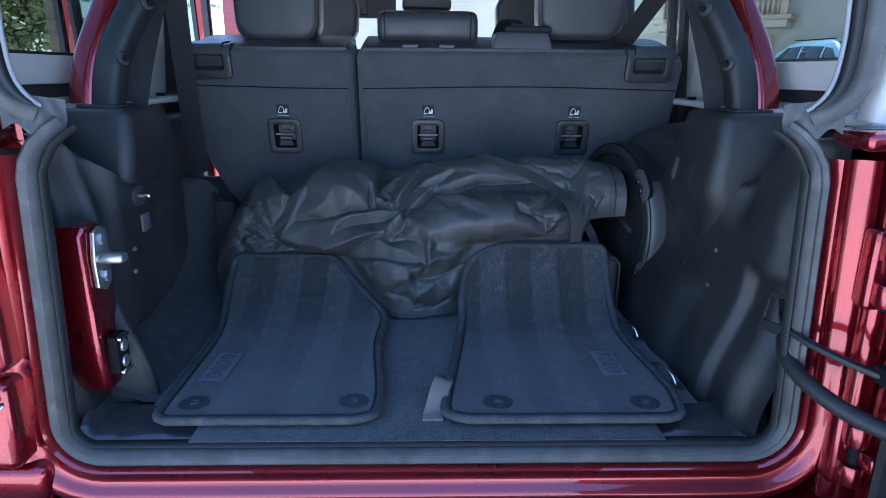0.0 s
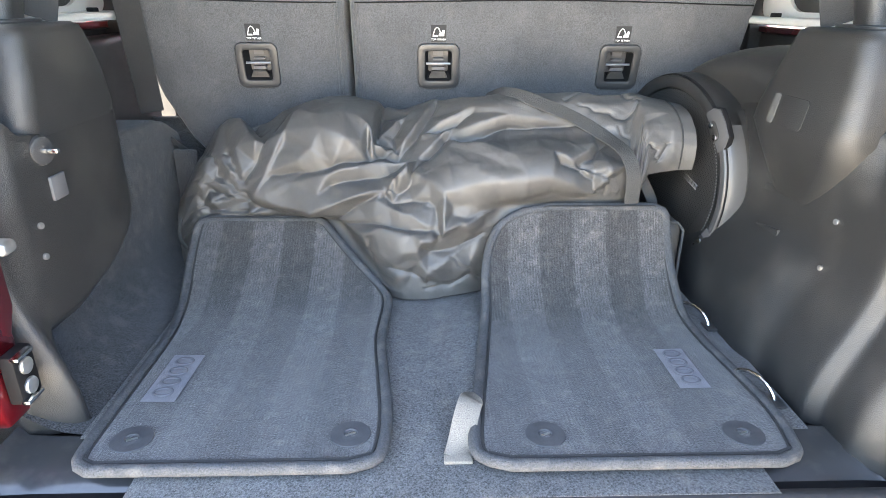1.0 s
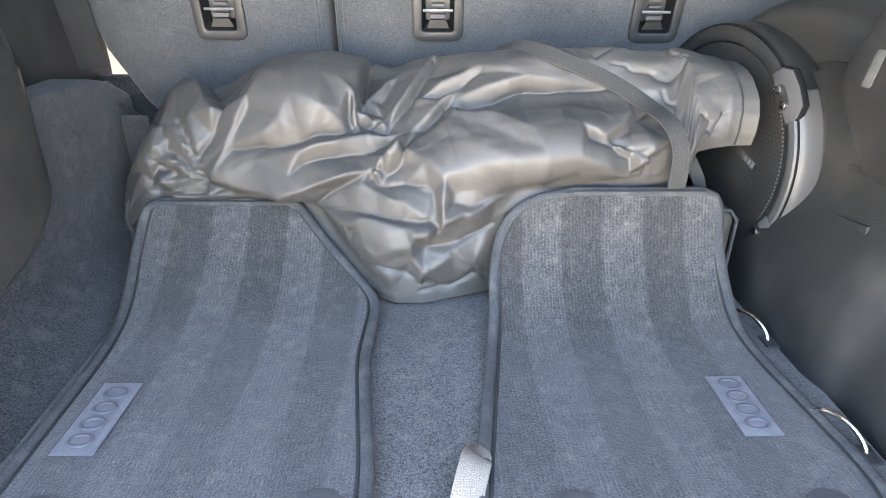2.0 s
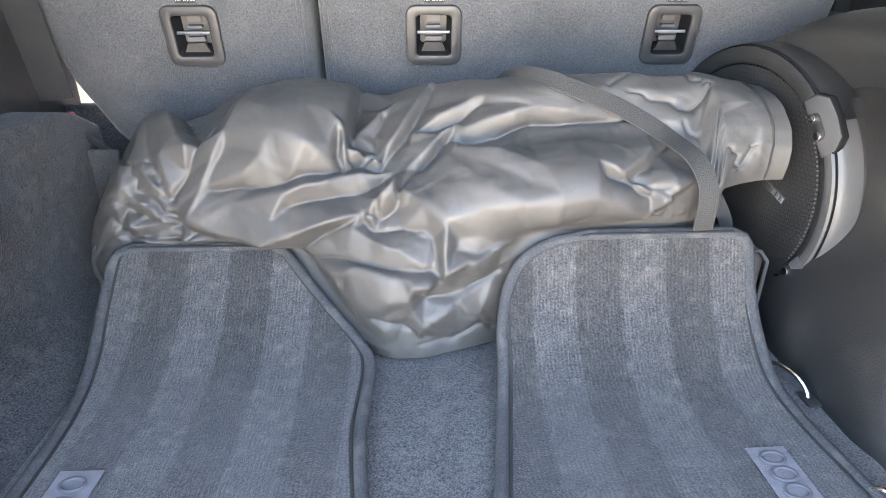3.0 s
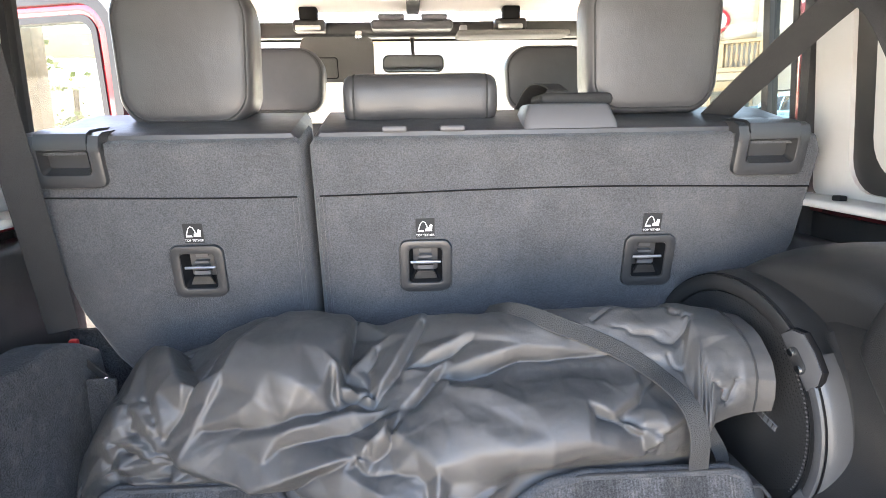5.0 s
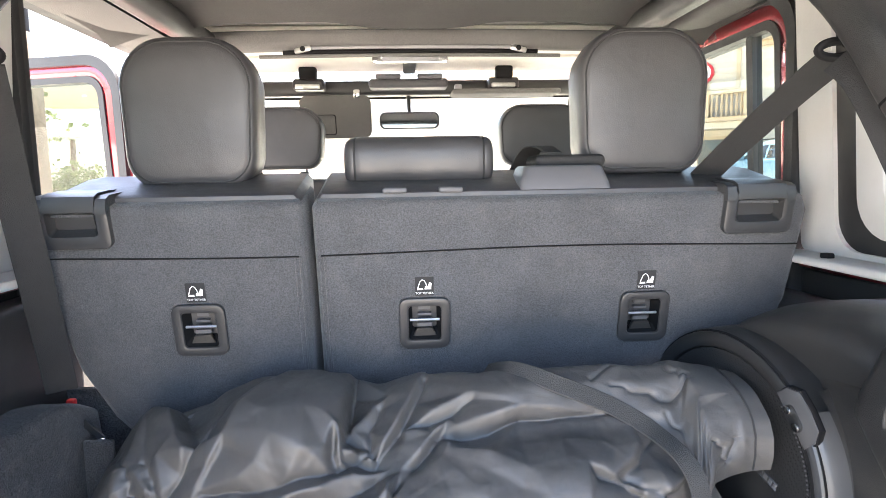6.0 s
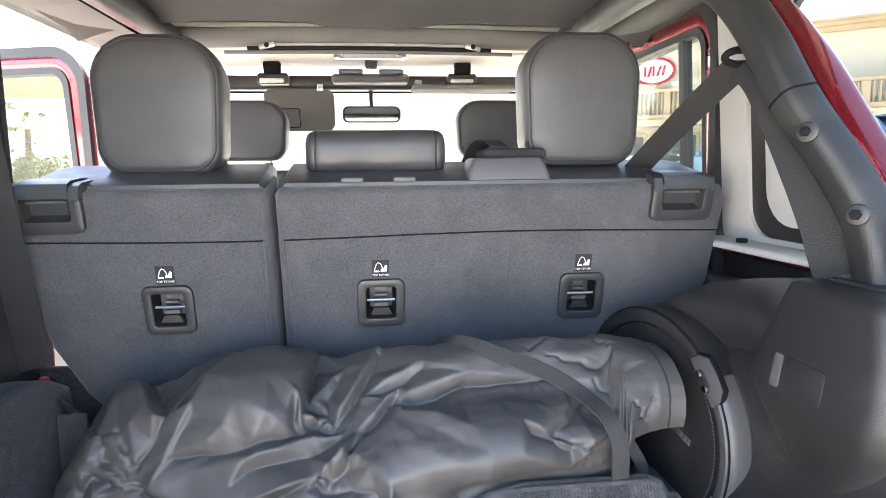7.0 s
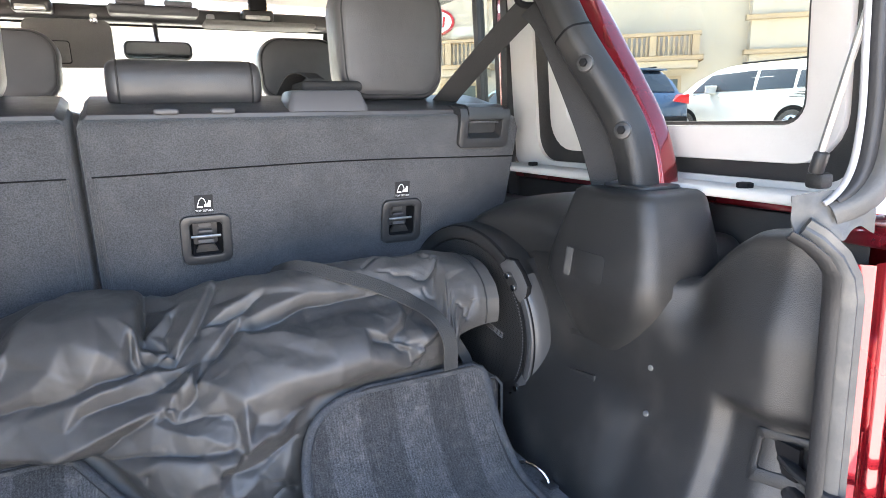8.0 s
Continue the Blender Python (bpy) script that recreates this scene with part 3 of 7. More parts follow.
def arch_hood():
    """Boxy hood over the wheel: rounded behind, rising to the tower, its inner face turned with the loudspeaker."""
    rows = [(1.0, 0.748, 0.0), (1.0, 0.66, 0.0), (0.996, 0.63, 0.2), (0.985, 0.603, 0.5), (0.965, 0.582, 0.75), (0.935, 0.560, 0.9), (0.90, 0.545, 1.0), (0.86, 0.538, 1.0), (0.80, 0.540, 1.0), (0.60, 0.556, 1.0), (0.05, 0.556, 1.0)]
    rings = []
    for f, x, w in rows:
        ring = []
        for i in range(61):
            t = radians(-35 + 250 * i / 60)
            c, d = math.cos(t), math.sin(t)
            y = 1.66 + (0.215 if c > 0 else 0.26) * f * math.copysign(abs(c) ** 0.77, c)
            z = 0.97 + 0.285 * f * math.copysign(abs(d) ** 0.77, d) + 0.12 * (1.66 - y) * max(0.0, d)
            ring.append(Vector((x - 0.2127 * w * (y - 1.66), y, z)))
        rings.append(ring)
    return loft(rings, False, False)


part("wheel_arch", arch_hood(), M_PLASTIC, wheelhouse, angle=60)
part("arch_shelf", box(0.66, 0.745, 1.26, 1.97, 1.10, 1.225, 0.03, 5), M_PLASTIC, wheelhouse)
shelf = thing("wheelhouse_cover", "black plastic wheelhouse cover above the carpeted storage", "car trim", kind="structure")
part("arch_shelf", box(-0.745, -0.690, 1.46, 2.04, 0.80, 1.255, 0.02, 4), M_PLASTIC, shelf)

speaker = thing("loudspeaker", "round black loudspeaker with perforated grille and satin rim", "loudspeaker")
SC, SA = Vector((0.486, 1.728, 0.988)), Vector((-0.978, -0.208, 0.0)).normalized()
SX = Vector((0.208, -0.978, 0.0)).normalized()
SQ = Matrix((SX, Vector((0, 0, 1)), SA)).transposed()


def on_speaker(a, b, d):
    return SC + SQ @ Vector((a, b, d))


part("pod", turned([(0.209, -0.080), (0.2085, -0.030), (0.2075, -0.010), (0.204, 0.002)], place=on_speaker), M_PLASTIC, speaker, "satin black outer ring")
part("pod_cheek", turned([(0.2150, -0.030), (0.2145, -0.018), (0.2135, -0.009), (0.2115, -0.003), (0.2095, 0.0005), (0.2065, 0.0025), (0.2062, -0.010)], 40, (-44, 38), on_speaker), M_SATIN, speaker, "broad satin grey cheek")
part("pod_skirt", turned([(0.300, -0.085), (0.262, -0.074), (0.236, -0.066), (0.222, -0.056), (0.2165, -0.042), (0.2150, -0.0302)], 48, (-58, 46), on_speaker), M_PLASTIC, speaker)
part("rim", turned([(0.2035, -0.004), (0.2025, 0.0045), (0.199, 0.006), (0.182, 0.006), (0.178, 0.003), (0.176, -0.006)], place=on_speaker), M_PLASTIC, speaker, "black rim")
# Paler arc puts the light on this side of the rim into its colour.
part("lit_rim_face", turned([(0.2030, 0.0040), (0.2010, 0.0072), (0.1900, 0.0074), (0.1880, 0.0060)], 40, (-44, 40), on_speaker), M_SATIN, speaker, "paler grey on the lit side of the rim")
part("parting_line", turned([(0.2060, -0.001), (0.2048, 0.0030), (0.2030, 0.0020)], place=on_speaker), M_DARK, speaker)
part("cone", turned([(0.178, -0.008), (0.10, -0.030), (0.03, -0.034), (0.001, -0.034)], place=on_speaker), M_DARK, speaker)


def grille():
    """Wire mesh: two sets of fine bars across the opening, slightly domed."""
    bm = bmesh.new()
    R, step, w = 0.175, 0.0066, 0.0016
    for ang in (0, 60, 120):
        ca, sa = math.cos(radians(ang)), math.sin(radians(ang))
        k = int(R / step)
        for i in range(-k, k + 1):
            o = i * step
            h = math.sqrt(max(0, R * R - o * o))
            if h < 0.01:
                continue
            pts = []
            for j in range(9):
                u = -h + 2 * h * j / 8
                x, y = u * ca - o * sa, u * sa + o * ca
                pts.append((x, y, 0.010 * (1 - (x * x + y * y) / (R * R))))
            nx, ny = -sa * w, ca * w
            lo = [bm.verts.new(on_speaker(p[0] - nx, p[1] - ny, p[2])) for p in pts]
            hi = [bm.verts.new(on_speaker(p[0] + nx, p[1] + ny, p[2])) for p in pts]
            for j in range(8):
                bm.faces.new((lo[j], lo[j + 1], hi[j + 1], hi[j]))
    return bm


part("grille", grille(), M_PLASTIC, speaker, "fine black wire grille")
for i in range(5):        # maker's plate: plain raised bars
    part("nameplate_bar", box(-0.0032, 0.0032, -0.005, 0.005, 0.011, 0.013, 0.001, 1, m=Matrix.Translation(SC) @ SQ.to_4x4() @ pose(0.101 + 0.0085 * (i - 2), 0.008 - 0.003 * (i - 2), -0.006, 0, 0, -20)), M_NAMEPLATE, speaker)
for k in range(44):       # bright pips along the edge of the grille
    an = radians(-46 + 92 * k / 43)
    part("grille_pip", disc(on_speaker(0.1725 * math.cos(an), 0.1725 * math.sin(an), 0.0015), SA, 0.0016, 0.0012, 6), M_NAMEPLATE, speaker)
for angles in ((42.6, 34.8), (-36.3, -30.5)):       # lugs with two bright screws each
    mid = radians(sum(angles) / 2)
    lug = Matrix.Translation(SC) @ SQ.to_4x4() @ pose(0, 0, 0, 0, 0, sum(angles) / 2)
    place = lambda p, q, d, lug=lug: lug @ Vector((p, q, d))
    part("lug_joint", prism([(0.190, -0.0435), (0.204, -0.0425), (0.2203, -0.029), (0.2233, 0.0), (0.2203, 0.029), (0.204, 0.0425), (0.190, 0.0435)], place, -0.004, 0.0062, 0.001), M_DARK, speaker)
    part("lug", prism([(0.180, -0.042), (0.203, -0.041), (0.219, -0.028), (0.222, 0.0), (0.219, 0.028), (0.203, 0.041), (0.180, 0.042)], place, -0.002, 0.0085, 0.003), M_SATIN, speaker, "raised screw lug")
    part("screw_seat", prism(slab(0.022, 0.040, 0.010, 5), lambda p, q, d, lug=lug: lug @ Vector((0.188 + p, q, d)), 0.0, 0.0092, 0.0008), M_PLASTIC, speaker)
    for an in angles:
        part("screw", disc(on_speaker(0.188 * math.cos(radians(an)), 0.188 * math.sin(radians(an)), 0.0090), SA, 0.006, 0.004, 12, 0.0012), M_CHROME, speaker)

# ---- carpeted block on the left ----
block = thing("side_storage_cover", "dark grey carpeted storage cover along the load floor", "car trim", kind="structure")


def block_surface():
    """Carpet that curves from the floor up a box and over its top."""
    ys = np.linspace(1.135, 1.93, 48)
    verts, faces = [], []
    prof = 26
    for y in ys:
        top = interp(y, [1.13, 1.80, 1.87, 1.93], [1.092, 1.086, 1.068, 1.036])
        xin = interp(y, [1.13, 1.45, 1.93], [0.605, 0.618, 0.612])
        pts = [(0.497, FZ - 0.004)]
        for i in range(8):           # sweep up from the floor
            t = math.pi / 2 * i / 7
            pts.append((xin - 0.112 + 0.107 * math.sin(t), FZ - 0.002 + 0.112 - 0.112 * math.cos(t)))
        for i in range(1, 8):
            pts.append((xin - 0.005 + 0.012 * i / 7, FZ + 0.110 + (top - 0.012 - FZ - 0.110) * i / 7))
        for i in range(1, 7):
            t = math.pi / 2 * i / 6
            pts.append((xin + 0.007 + 0.012 * (1 - math.cos(t)), top - 0.012 + 0.012 * math.sin(t)))
        pts += [(xin + 0.06, top), (xin + 0.09, top), (xin + 0.125, top - 0.004)]
        verts += [(-x, y, z) for x, z in pts]
    k = len(pts)
    for i in range(len(ys) - 1):
        for j in range(k - 1):
            faces.append((i * k + j, (i + 1) * k + j, (i + 1) * k + j + 1, i * k + j + 1))
    return verts, faces


v_, f_ = block_surface()
mesh_part("carpet_cover", v_, f_, M_SIDECARPET, block, angle=70)
# Added panel: shuts out daylight that would show past the seat.
part("closing_panel", box(-0.76, -0.50, 1.962, 1.978, 0.60, 1.062, 0.004), M_SIDECARPET, block)
part("flap", box(-0.600, -0.548, 1.830, 1.840, 0.86, 1.012, 0.004, 2), M_SIDECARPET, block)
# the plastic side panel on the left carries a hook, a plate and the latch striker
hook = thing("cargo_hook", "black knob hook with a bright pin on the side trim", "hook")
part("knob", disc((-0.560, 1.275, 1.140), (1, -0.3, 0), 0.020, 0.022, 18, 0.005), M_PLASTIC_SMOOTH, hook)
part("pin", box(-0.545, -0.520, 1.266, 1.274, 1.136, 1.144, 0.003), M_CHROME, hook)
plate = thing("label_plate", "small grey plate on the black side trim", "label")
part("plate_face", box(-0.5475, -0.5425, 1.275, 1.310, 1.068, 1.102, 0.002, 2), M_STEP, plate)

striker = thing("latch_striker", "red painted striker pillar with zinc latch fittings", "door latch")
o = [(1.034, 1.130), (1.042, 1.144), (1.080, 1.146), (1.100, 1.125), (1.106, 1.07), (1.106, 0.995), (1.092, 0.965), (1.092, 0.868), (1.085, 0.856), (1.046, 0.856), (1.040, 0.868), (1.036, 0.96)]
part("striker_pillar", prism(o, lambda p, q, d: Vector((-0.545 - d - 0.012 * fade(1.05 - p, 0, 0.03), p, q - 0.026)), 0, 0.06, 0.006), M_RED, striker, "dark red painted pillar")
o = [(-0.022, -0.045), (0.0, -0.055), (0.020, -0.045), (0.024, 0.0), (0.022, 0.045), (0.004, 0.052), (-0.016, 0.045), (-0.024, 0.0)]
part("striker_plate", prism(o, lambda p, q, d: Vector((-0.545 + d, 1.066 + p, 1.062 + q)), 0, 0.008, 0.002), M_ZINC, striker, "zinc plated striker plate")
part("striker_horn", box(-0.540, -0.497, 1.046, 1.072, 1.056, 1.072, 0.006, 3), M_ZINC, striker, "zinc plated striker horn")
for z in (1.032, 1.094):
    part("striker_bolt", disc((-0.538, 1.066, z), (1, 0, 0), 0.010, 0.007, 6, 0.001), M_ZINC, striker)
part("lower_catch", box(-0.546, -0.528, 1.052, 1.092, 0.858, 0.925, 0.004, 2), M_DARK, striker)
for z in (0.877, 0.905):
    part("catch_bolt", disc((-0.529, 1.070, z), (1, 0, 0), 0.011, 0.006, 14, 0.002), M_ZINC, striker)
for z in (0.860, 0.920):
    part("catch_lip", box(-0.530, -0.520, 1.050, 1.082, z, z + 0.005, 0.001), M_CHROME, striker)

striker.location = (0.004, 0.036, 0.008)


# ---- hard top, rails and windows ----
top_ = thing("hardtop", "pale moulded hard top with dark window bands", "car roof", kind="structure")


def lean(z):
    """Tumblehome of the upper body."""
    return 0.738 - 0.075 * max(0, z - 1.30)


for s in (-1, 1):
    to3 = lambda p, q, d: Vector((s * (lean(q) + d), p, q))
    part("side_shell", ring_plate(rounded(1.05, 1.925, 1.300, 1.86, 0.02), rounded(1.10, 1.830, 1.312, 1.800, 0.06), 0, 0.030, to3), M_WHITE, top_)
    part("dark_band", ring_plate(rounded(1.09, 1.84, 1.306, 1.805, 0.06), rounded(1.135, 1.765, 1.343, 1.775, 0.07), 0.008, 0.02, to3), M_PLASTIC, top_, "dark grey band")
    part("window_moulding", ring_plate(rounded(1.125, 1.772, 1.338, 1.780, 0.07), rounded(1.180, 1.712, 1.392, 1.735, 0.035), -0.004, 0.026, to3, 0.004), M_WHITE, top_)
    part("window_rubber", ring_plate(rounded(1.176, 1.716, 1.388, 1.739, 0.036), rounded(1.186, 1.706, 1.398, 1.729, 0.03), 0.004, 0.012, to3), M_BLACK_RUBBER, top_)
    pane = part("quarter_window", prism(rounded(1.178, 1.714, 1.390, 1.737, 0.03), to3, 0.014, 0.018), M_TINTED, top_, "tinted quarter window")
    pane.visible_shadow = False
    part("base_rail", box(s * 0.672, s * 0.745, 1.07, 1.935, 1.287, 1.302, 0.006, 3), M_WHITE, top_)
    for y in (1.245, 1.80):
        part("rail_bolt", disc((s * 0.702, y, 1.301), (0, 0, 1), 0.012, 0.009, 6, 0.002), M_DARK, top_)
    part("rear_post", sweep(curve_points([(s * 0.66, 1.035, 1.30), (s * 0.672, 1.03, 1.45), (s * 0.66, 1.05, 1.65), (s * 0.63, 1.07, 1.82)], 8), slab(0.05, 0.05, 0.015), up=(0, -1, 0)), M_WHITE, top_)
    # red outer corner of the body behind the post
    part("side_header", box(s * 0.60, s * 0.70, 1.05, 2.45, 1.790, 1.850, 0.02, 3), M_HEADLINER, top_)

# roof lining, with the stepped front edge of the rear section
rows = []
for y, z in ((1.05, 1.835), (1.30, 1.842), (1.70, 1.846), (2.05, 1.842), (2.20, 1.832), (2.26, 1.812)):
    rows.append([Vector((x, y - 0.02 * math.cos(x * 4.2) * (y > 2.1), z - 0.05 * (abs(x) / 0.7) ** 6 - 0.018 * (y > 2.1) * math.exp(-(x / 0.16) ** 4))) for x in np.linspace(-0.70, 0.70, 41)])
lower = rows
g = bmesh.new()
gv = [[g.verts.new(p) for p in r] for r in lower]
for r0, r1 in zip(gv, gv[1:]):
    for i in range(40):
        g.faces.new((r0[i], r0[i + 1], r1[i + 1], r1[i]))
bmesh.ops.solidify(g, geom=g.faces[:], thickness=-0.02)
lining = part("ceiling", g, M_HEADLINER, None, angle=60)
tagged(lining, "grey cloth roof lining of the rear section", "ceiling", kind="structure")
roof = thing("roof_shell", "pale outer roof over the whole cabin", "car roof", kind="structure")
part("roof_skin", box(-0.74, 0.74, 1.03, 3.20, 1.868, 1.890, 0.01), M_WHITE, roof)
for x0, x1 in ((-0.62, -0.012), (0.012, 0.62)):
    part("front_roof_panel", box(x0, x1, 2.50, 3.12, 1.842, 1.866, 0.012, 3), M_CREAM, roof, "pale inner roof panel")
    part("panel_rib", box(x0 + 0.04, x1 - 0.04, 2.80, 2.84, 1.834, 1.844, 0.004, 2), M_CREAM, roof)

# lifted rear glass above the opening, held up by the struts
lift = thing("lifted_rear_window", "dark tinted rear window lifted open above the load bay", "car window")
part("lift_glass", prism(rounded(-0.64, 0.64, 0.0, 0.56, 0.06), lambda p, q, d: Vector((p, 1.03 - q * 0.97, 1.895 + q * 0.24 + d)), 0, 0.005), M_PRIVACY, lift)
part("lift_border", ring_plate(rounded(-0.64, 0.64, 0.0, 0.56, 0.06), rounded(-0.56, 0.56, 0.06, 0.49, 0.05), 0.006, 0.004, lambda p, q, d: Vector((p, 1.03 - q * 0.97, 1.895 + q * 0.24 + d))), M_DARK, lift)
part("lift_hinge", box(-0.30, 0.30, 1.02, 1.06, 1.885, 1.91, 0.006), M_PLASTIC, lift)


# ---- roll bar, crossbar and header ----
def roll_bar(s):
    t = thing("roll_bar", "red painted roll bar with a black padded cover", "roll bar", "roll bars", "structure")
    line = curve_points([(s * 0.655, 1.375, 1.285), (s * 0.650, 1.385, 1.345), (s * 0.640, 1.405, 1.405), (s * 0.618, 1.455, 1.500), (s * 0.592, 1.530, 1.620), (s * 0.566, 1.640, 1.735), (s * 0.556, 1.80, 1.790), (s * 0.556, 2.15, 1.800), (s * 0.556, 2.60, 1.805)], 9)
    red = [p + Vector((s * 0.022, 0.012, -0.004)) for p in line]
    part("red_bar", sweep(red[:46], slab(0.054, 0.056, 0.018, 4), up=(s * 1, 0, 0.1)), M_RED, t, "dark red painted bar", angle=60)
    pad = [p + Vector((-s * (0.022 + 0.018 * math.exp(-((p.z - 1.54) / 0.10) ** 2)), 0.012, 0.004)) for p in line]
    part("bar_cover", sweep(pad, slab(0.054, 0.056, 0.017, 4), up=(s * 1, 0, 0.1)), M_PLASTIC, t, "black moulded bar cover", angle=60)
    k = len(line)
    i0 = 30
    part("cover_joint", sweep([pad[i0], pad[i0] + (pad[i0 + 1] - pad[i0]).normalized() * 0.0035], slab(0.0552, 0.0572, 0.017, 4), up=(s * 1, 0, 0.1)), M_DARK, t)
    for q in (pad[15], pad[26]):
        c = q + Vector((-s * 0.025, -0.018, 0.0))
        part("cover_bolt", disc(c, (-s * 0.9, -0.55, 0.1), 0.014, 0.008, 18, 0.003), M_PLASTIC_SMOOTH, t)
        part("bolt_head", disc(c + Vector((-s * 0.009, -0.0055, 0.001)), (-s * 0.9, -0.55, 0.1), 0.007, 0.006, 6, 0.002), M_DARK, t)
    return t


roll_bar(1)
roll_bar(-1)


def seat_belt(s):
    t = thing("seat_belt", "black woven seat belt through a guide on the roll bar", "seat belt", "rear seat belts")
    g0 = Vector((s * 0.569, 1.618, 1.620))
    part("guide", sweep(curve_points([g0 + Vector((s * 0.027 * math.cos(w), -0.006 * math.sin(w), 0.010 * math.sin(w))) for w in [2 * math.pi * i / 12 for i in range(12)]], 3, True), oval(0.006, 0.006, 8), up=(0, 1, 0.1), closed=True), M_DARK, t)
    part("guide_bolt", disc(g0 + Vector((0, -0.02, 0.012)), (0, -1, 0), 0.016, 0.014, 12, 0.003), M_DARK, t)
    rest = [(s * 0.570, 1.72, 1.570), (s * 0.556, 1.86, 1.495), (s * 0.530, 1.985, 1.41)] if s > 0 else [(-0.600, 1.70, 1.50), (-0.630, 1.80, 1.28), (-0.648, 1.872, 1.09)]
    part("shoulder_webbing", sweep(curve_points([g0 + Vector((0, 0.004, -0.012))] + rest, 8), slab(0.050, 0.0024, 0.001, 1), up=(s * 0.35, 0.55, 0.75)), M_WEBBING, t)
    part("lower_webbing", sweep(curve_points([g0 + Vector((0, -0.006, -0.012)), (s * 0.574, 1.560, 1.56), (s * 0.590, 1.470, 1.40), (s * 0.600, 1.430, 1.30)], 8), slab(0.050, 0.0024, 0.001, 1), up=(-s * 0.75, -0.6, 0.2)), M_WEBBING, t)
    return t


seat_belt(1)
seat_belt(-1)

header = thing("windscreen_header", "dark grey windscreen header with latches and crossbar", "car frame", kind="structure")
part("crossbar", sweep([Vector((x, 2.46, 1.808 + 0.010 * math.cos(x * 2.4))) for x in np.linspace(-0.64, 0.64, 25)], slab(0.060, 0.050, 0.018), up=(0, 0, 1)), M_HEADLINER, header, "grey padded crossbar")
for k, lift, r, mt in ((0, 0.0, 0.0045, M_PLASTIC_GREY), (1, -0.010, 0.0055, M_DARK), (2, -0.020, 0.0050, M_HEADLINER)):
    reach = 0.272 + 0.06 * k
    part("bar_moulding", sweep([Vector((x - 0.005, 2.432, 1.789 + lift + 0.004 * math.cos(x * 4))) for x in np.linspace(-reach, reach, 17)], oval(r, r, 8), up=(0, 0, 1)), mt, header)
for x, turn in ((-0.285, 12), (0.275, -12)):
    part("bar_bracket", box(-0.022, 0.022, -0.006, 0.006, -0.007, 0.007, 0.004, 2, m=pose(x, 2.428, 1.786, 0, -turn, 0)), M_ZINC, header, "bright bar bracket")
    part("bracket_bolt", disc((x, 2.424, 1.788), (0, -1, -0.1), 0.007, 0.005, 10, 0.002), M_DARK, header)
part("header_bar", box(-0.66, 0.66, 3.06, 3.16, 1.752, 1.806, 0.016, 3), M_PLASTIC_SMOOTH, header)
for x in (-0.36, 0.33):
    part("roof_latch", box(x - 0.055, x + 0.055, 3.00, 3.07, 1.765, 1.805, 0.010, 3), M_PLASTIC_SMOOTH, header)
    part("latch_lever", box(x - 0.030, x + 0.030, 2.985, 3.03, 1.800, 1.842, 0.006, 2), M_DARK, header)
    part("latch_hook", box(x - 0.045, x + 0.040, 2.99, 3.005, 1.768, 1.784, 0.004, 2), M_ZINC, header)
part("centre_post", box(-0.028, 0.016, 2.52, 3.06, 1.826, 1.840, 0.004), M_DARK, header)
part("overhead_console", box(-0.15, 0.13, 2.98, 3.08, 1.768, 1.800, 0.012, 3), M_STEP, header)
for x in (-0.080, 0.065):
    part("map_lamp", box(x - 0.045, x + 0.045, 2.962, 2.985, 1.796, 1.814, 0.006, 2), M_OUTLET, header)
dome = part("dome_lamp_frame", ring_plate(rounded(-0.110, 0.090, 1.755, 1.774, 0.008), rounded(-0.080, 0.060, 1.760, 1.769, 0.004), 0.006, 0.010, lambda p, q, d: Vector((p, 2.436 + d, q)), 0.002), M_CHROME, header, "bright dome lamp frame")
part("lamp_lens", box(-0.082, 0.062, 2.436, 2.442, 1.759, 1.770, 0.001), M_PLASTIC_GREY, dome)
mirror = thing("rear_view_mirror", "black rear-view mirror on a thin stalk below the header", "mirror")
part("stalk", sweep(curve_points([(-0.010, 3.10, 1.77), (-0.010, 3.09, 1.72), (-0.008, 3.06, 1.685)], 5), oval(0.008, 0.008, 8), up=(1, 0, 0)), M_PLASTIC_SMOOTH, mirror)
part("mirror_shell", prism(rounded(-0.118, 0.100, 1.628, 1.690, 0.022), lambda p, q, d: Vector((p, 3.03 + d, q)), 0.0, 0.03, 0.008), M_PLASTIC_SMOOTH, mirror)
mm = bpy.data.materials.new("mirror_glass")
mm.use_nodes = True
mm.node_tree.nodes["Principled BSDF"].inputs["Metallic"].default_value = 1.0
mm.node_tree.nodes["Principled BSDF"].inputs["Roughness"].default_value = 0.03
mm.node_tree.nodes["Principled BSDF"].inputs["Base Color"].default_value = (0.55, 0.58, 0.60, 1)
part("mirror_glass", prism(rounded(-0.110, 0.092, 1.634, 1.684, 0.018), lambda p, q, d: Vector((p, 3.0295 - d, q)), 0.0, 0.002), mm, mirror, "silvered mirror glass")
visor = thing("sun_visor", "grey folded-down sun visor with a vanity flap", "sun visor")
part("visor_board", prism(rounded(-0.40, -0.145, 1.600, 1.750, 0.03), lambda p, q, d: Vector((p, 3.02 + d + 0.25 * (1.75 - q), q)), 0.0, 0.018, 0.006), M_HEADLINER, visor)
part("vanity_flap", prism(rounded(-0.345, -0.275, 1.615, 1.68, 0.008), lambda p, q, d: Vector((p, 3.018 - d + 0.25 * (1.75 - q), q)), 0.0, 0.004, 0.002), M_HEADLINER, visor)
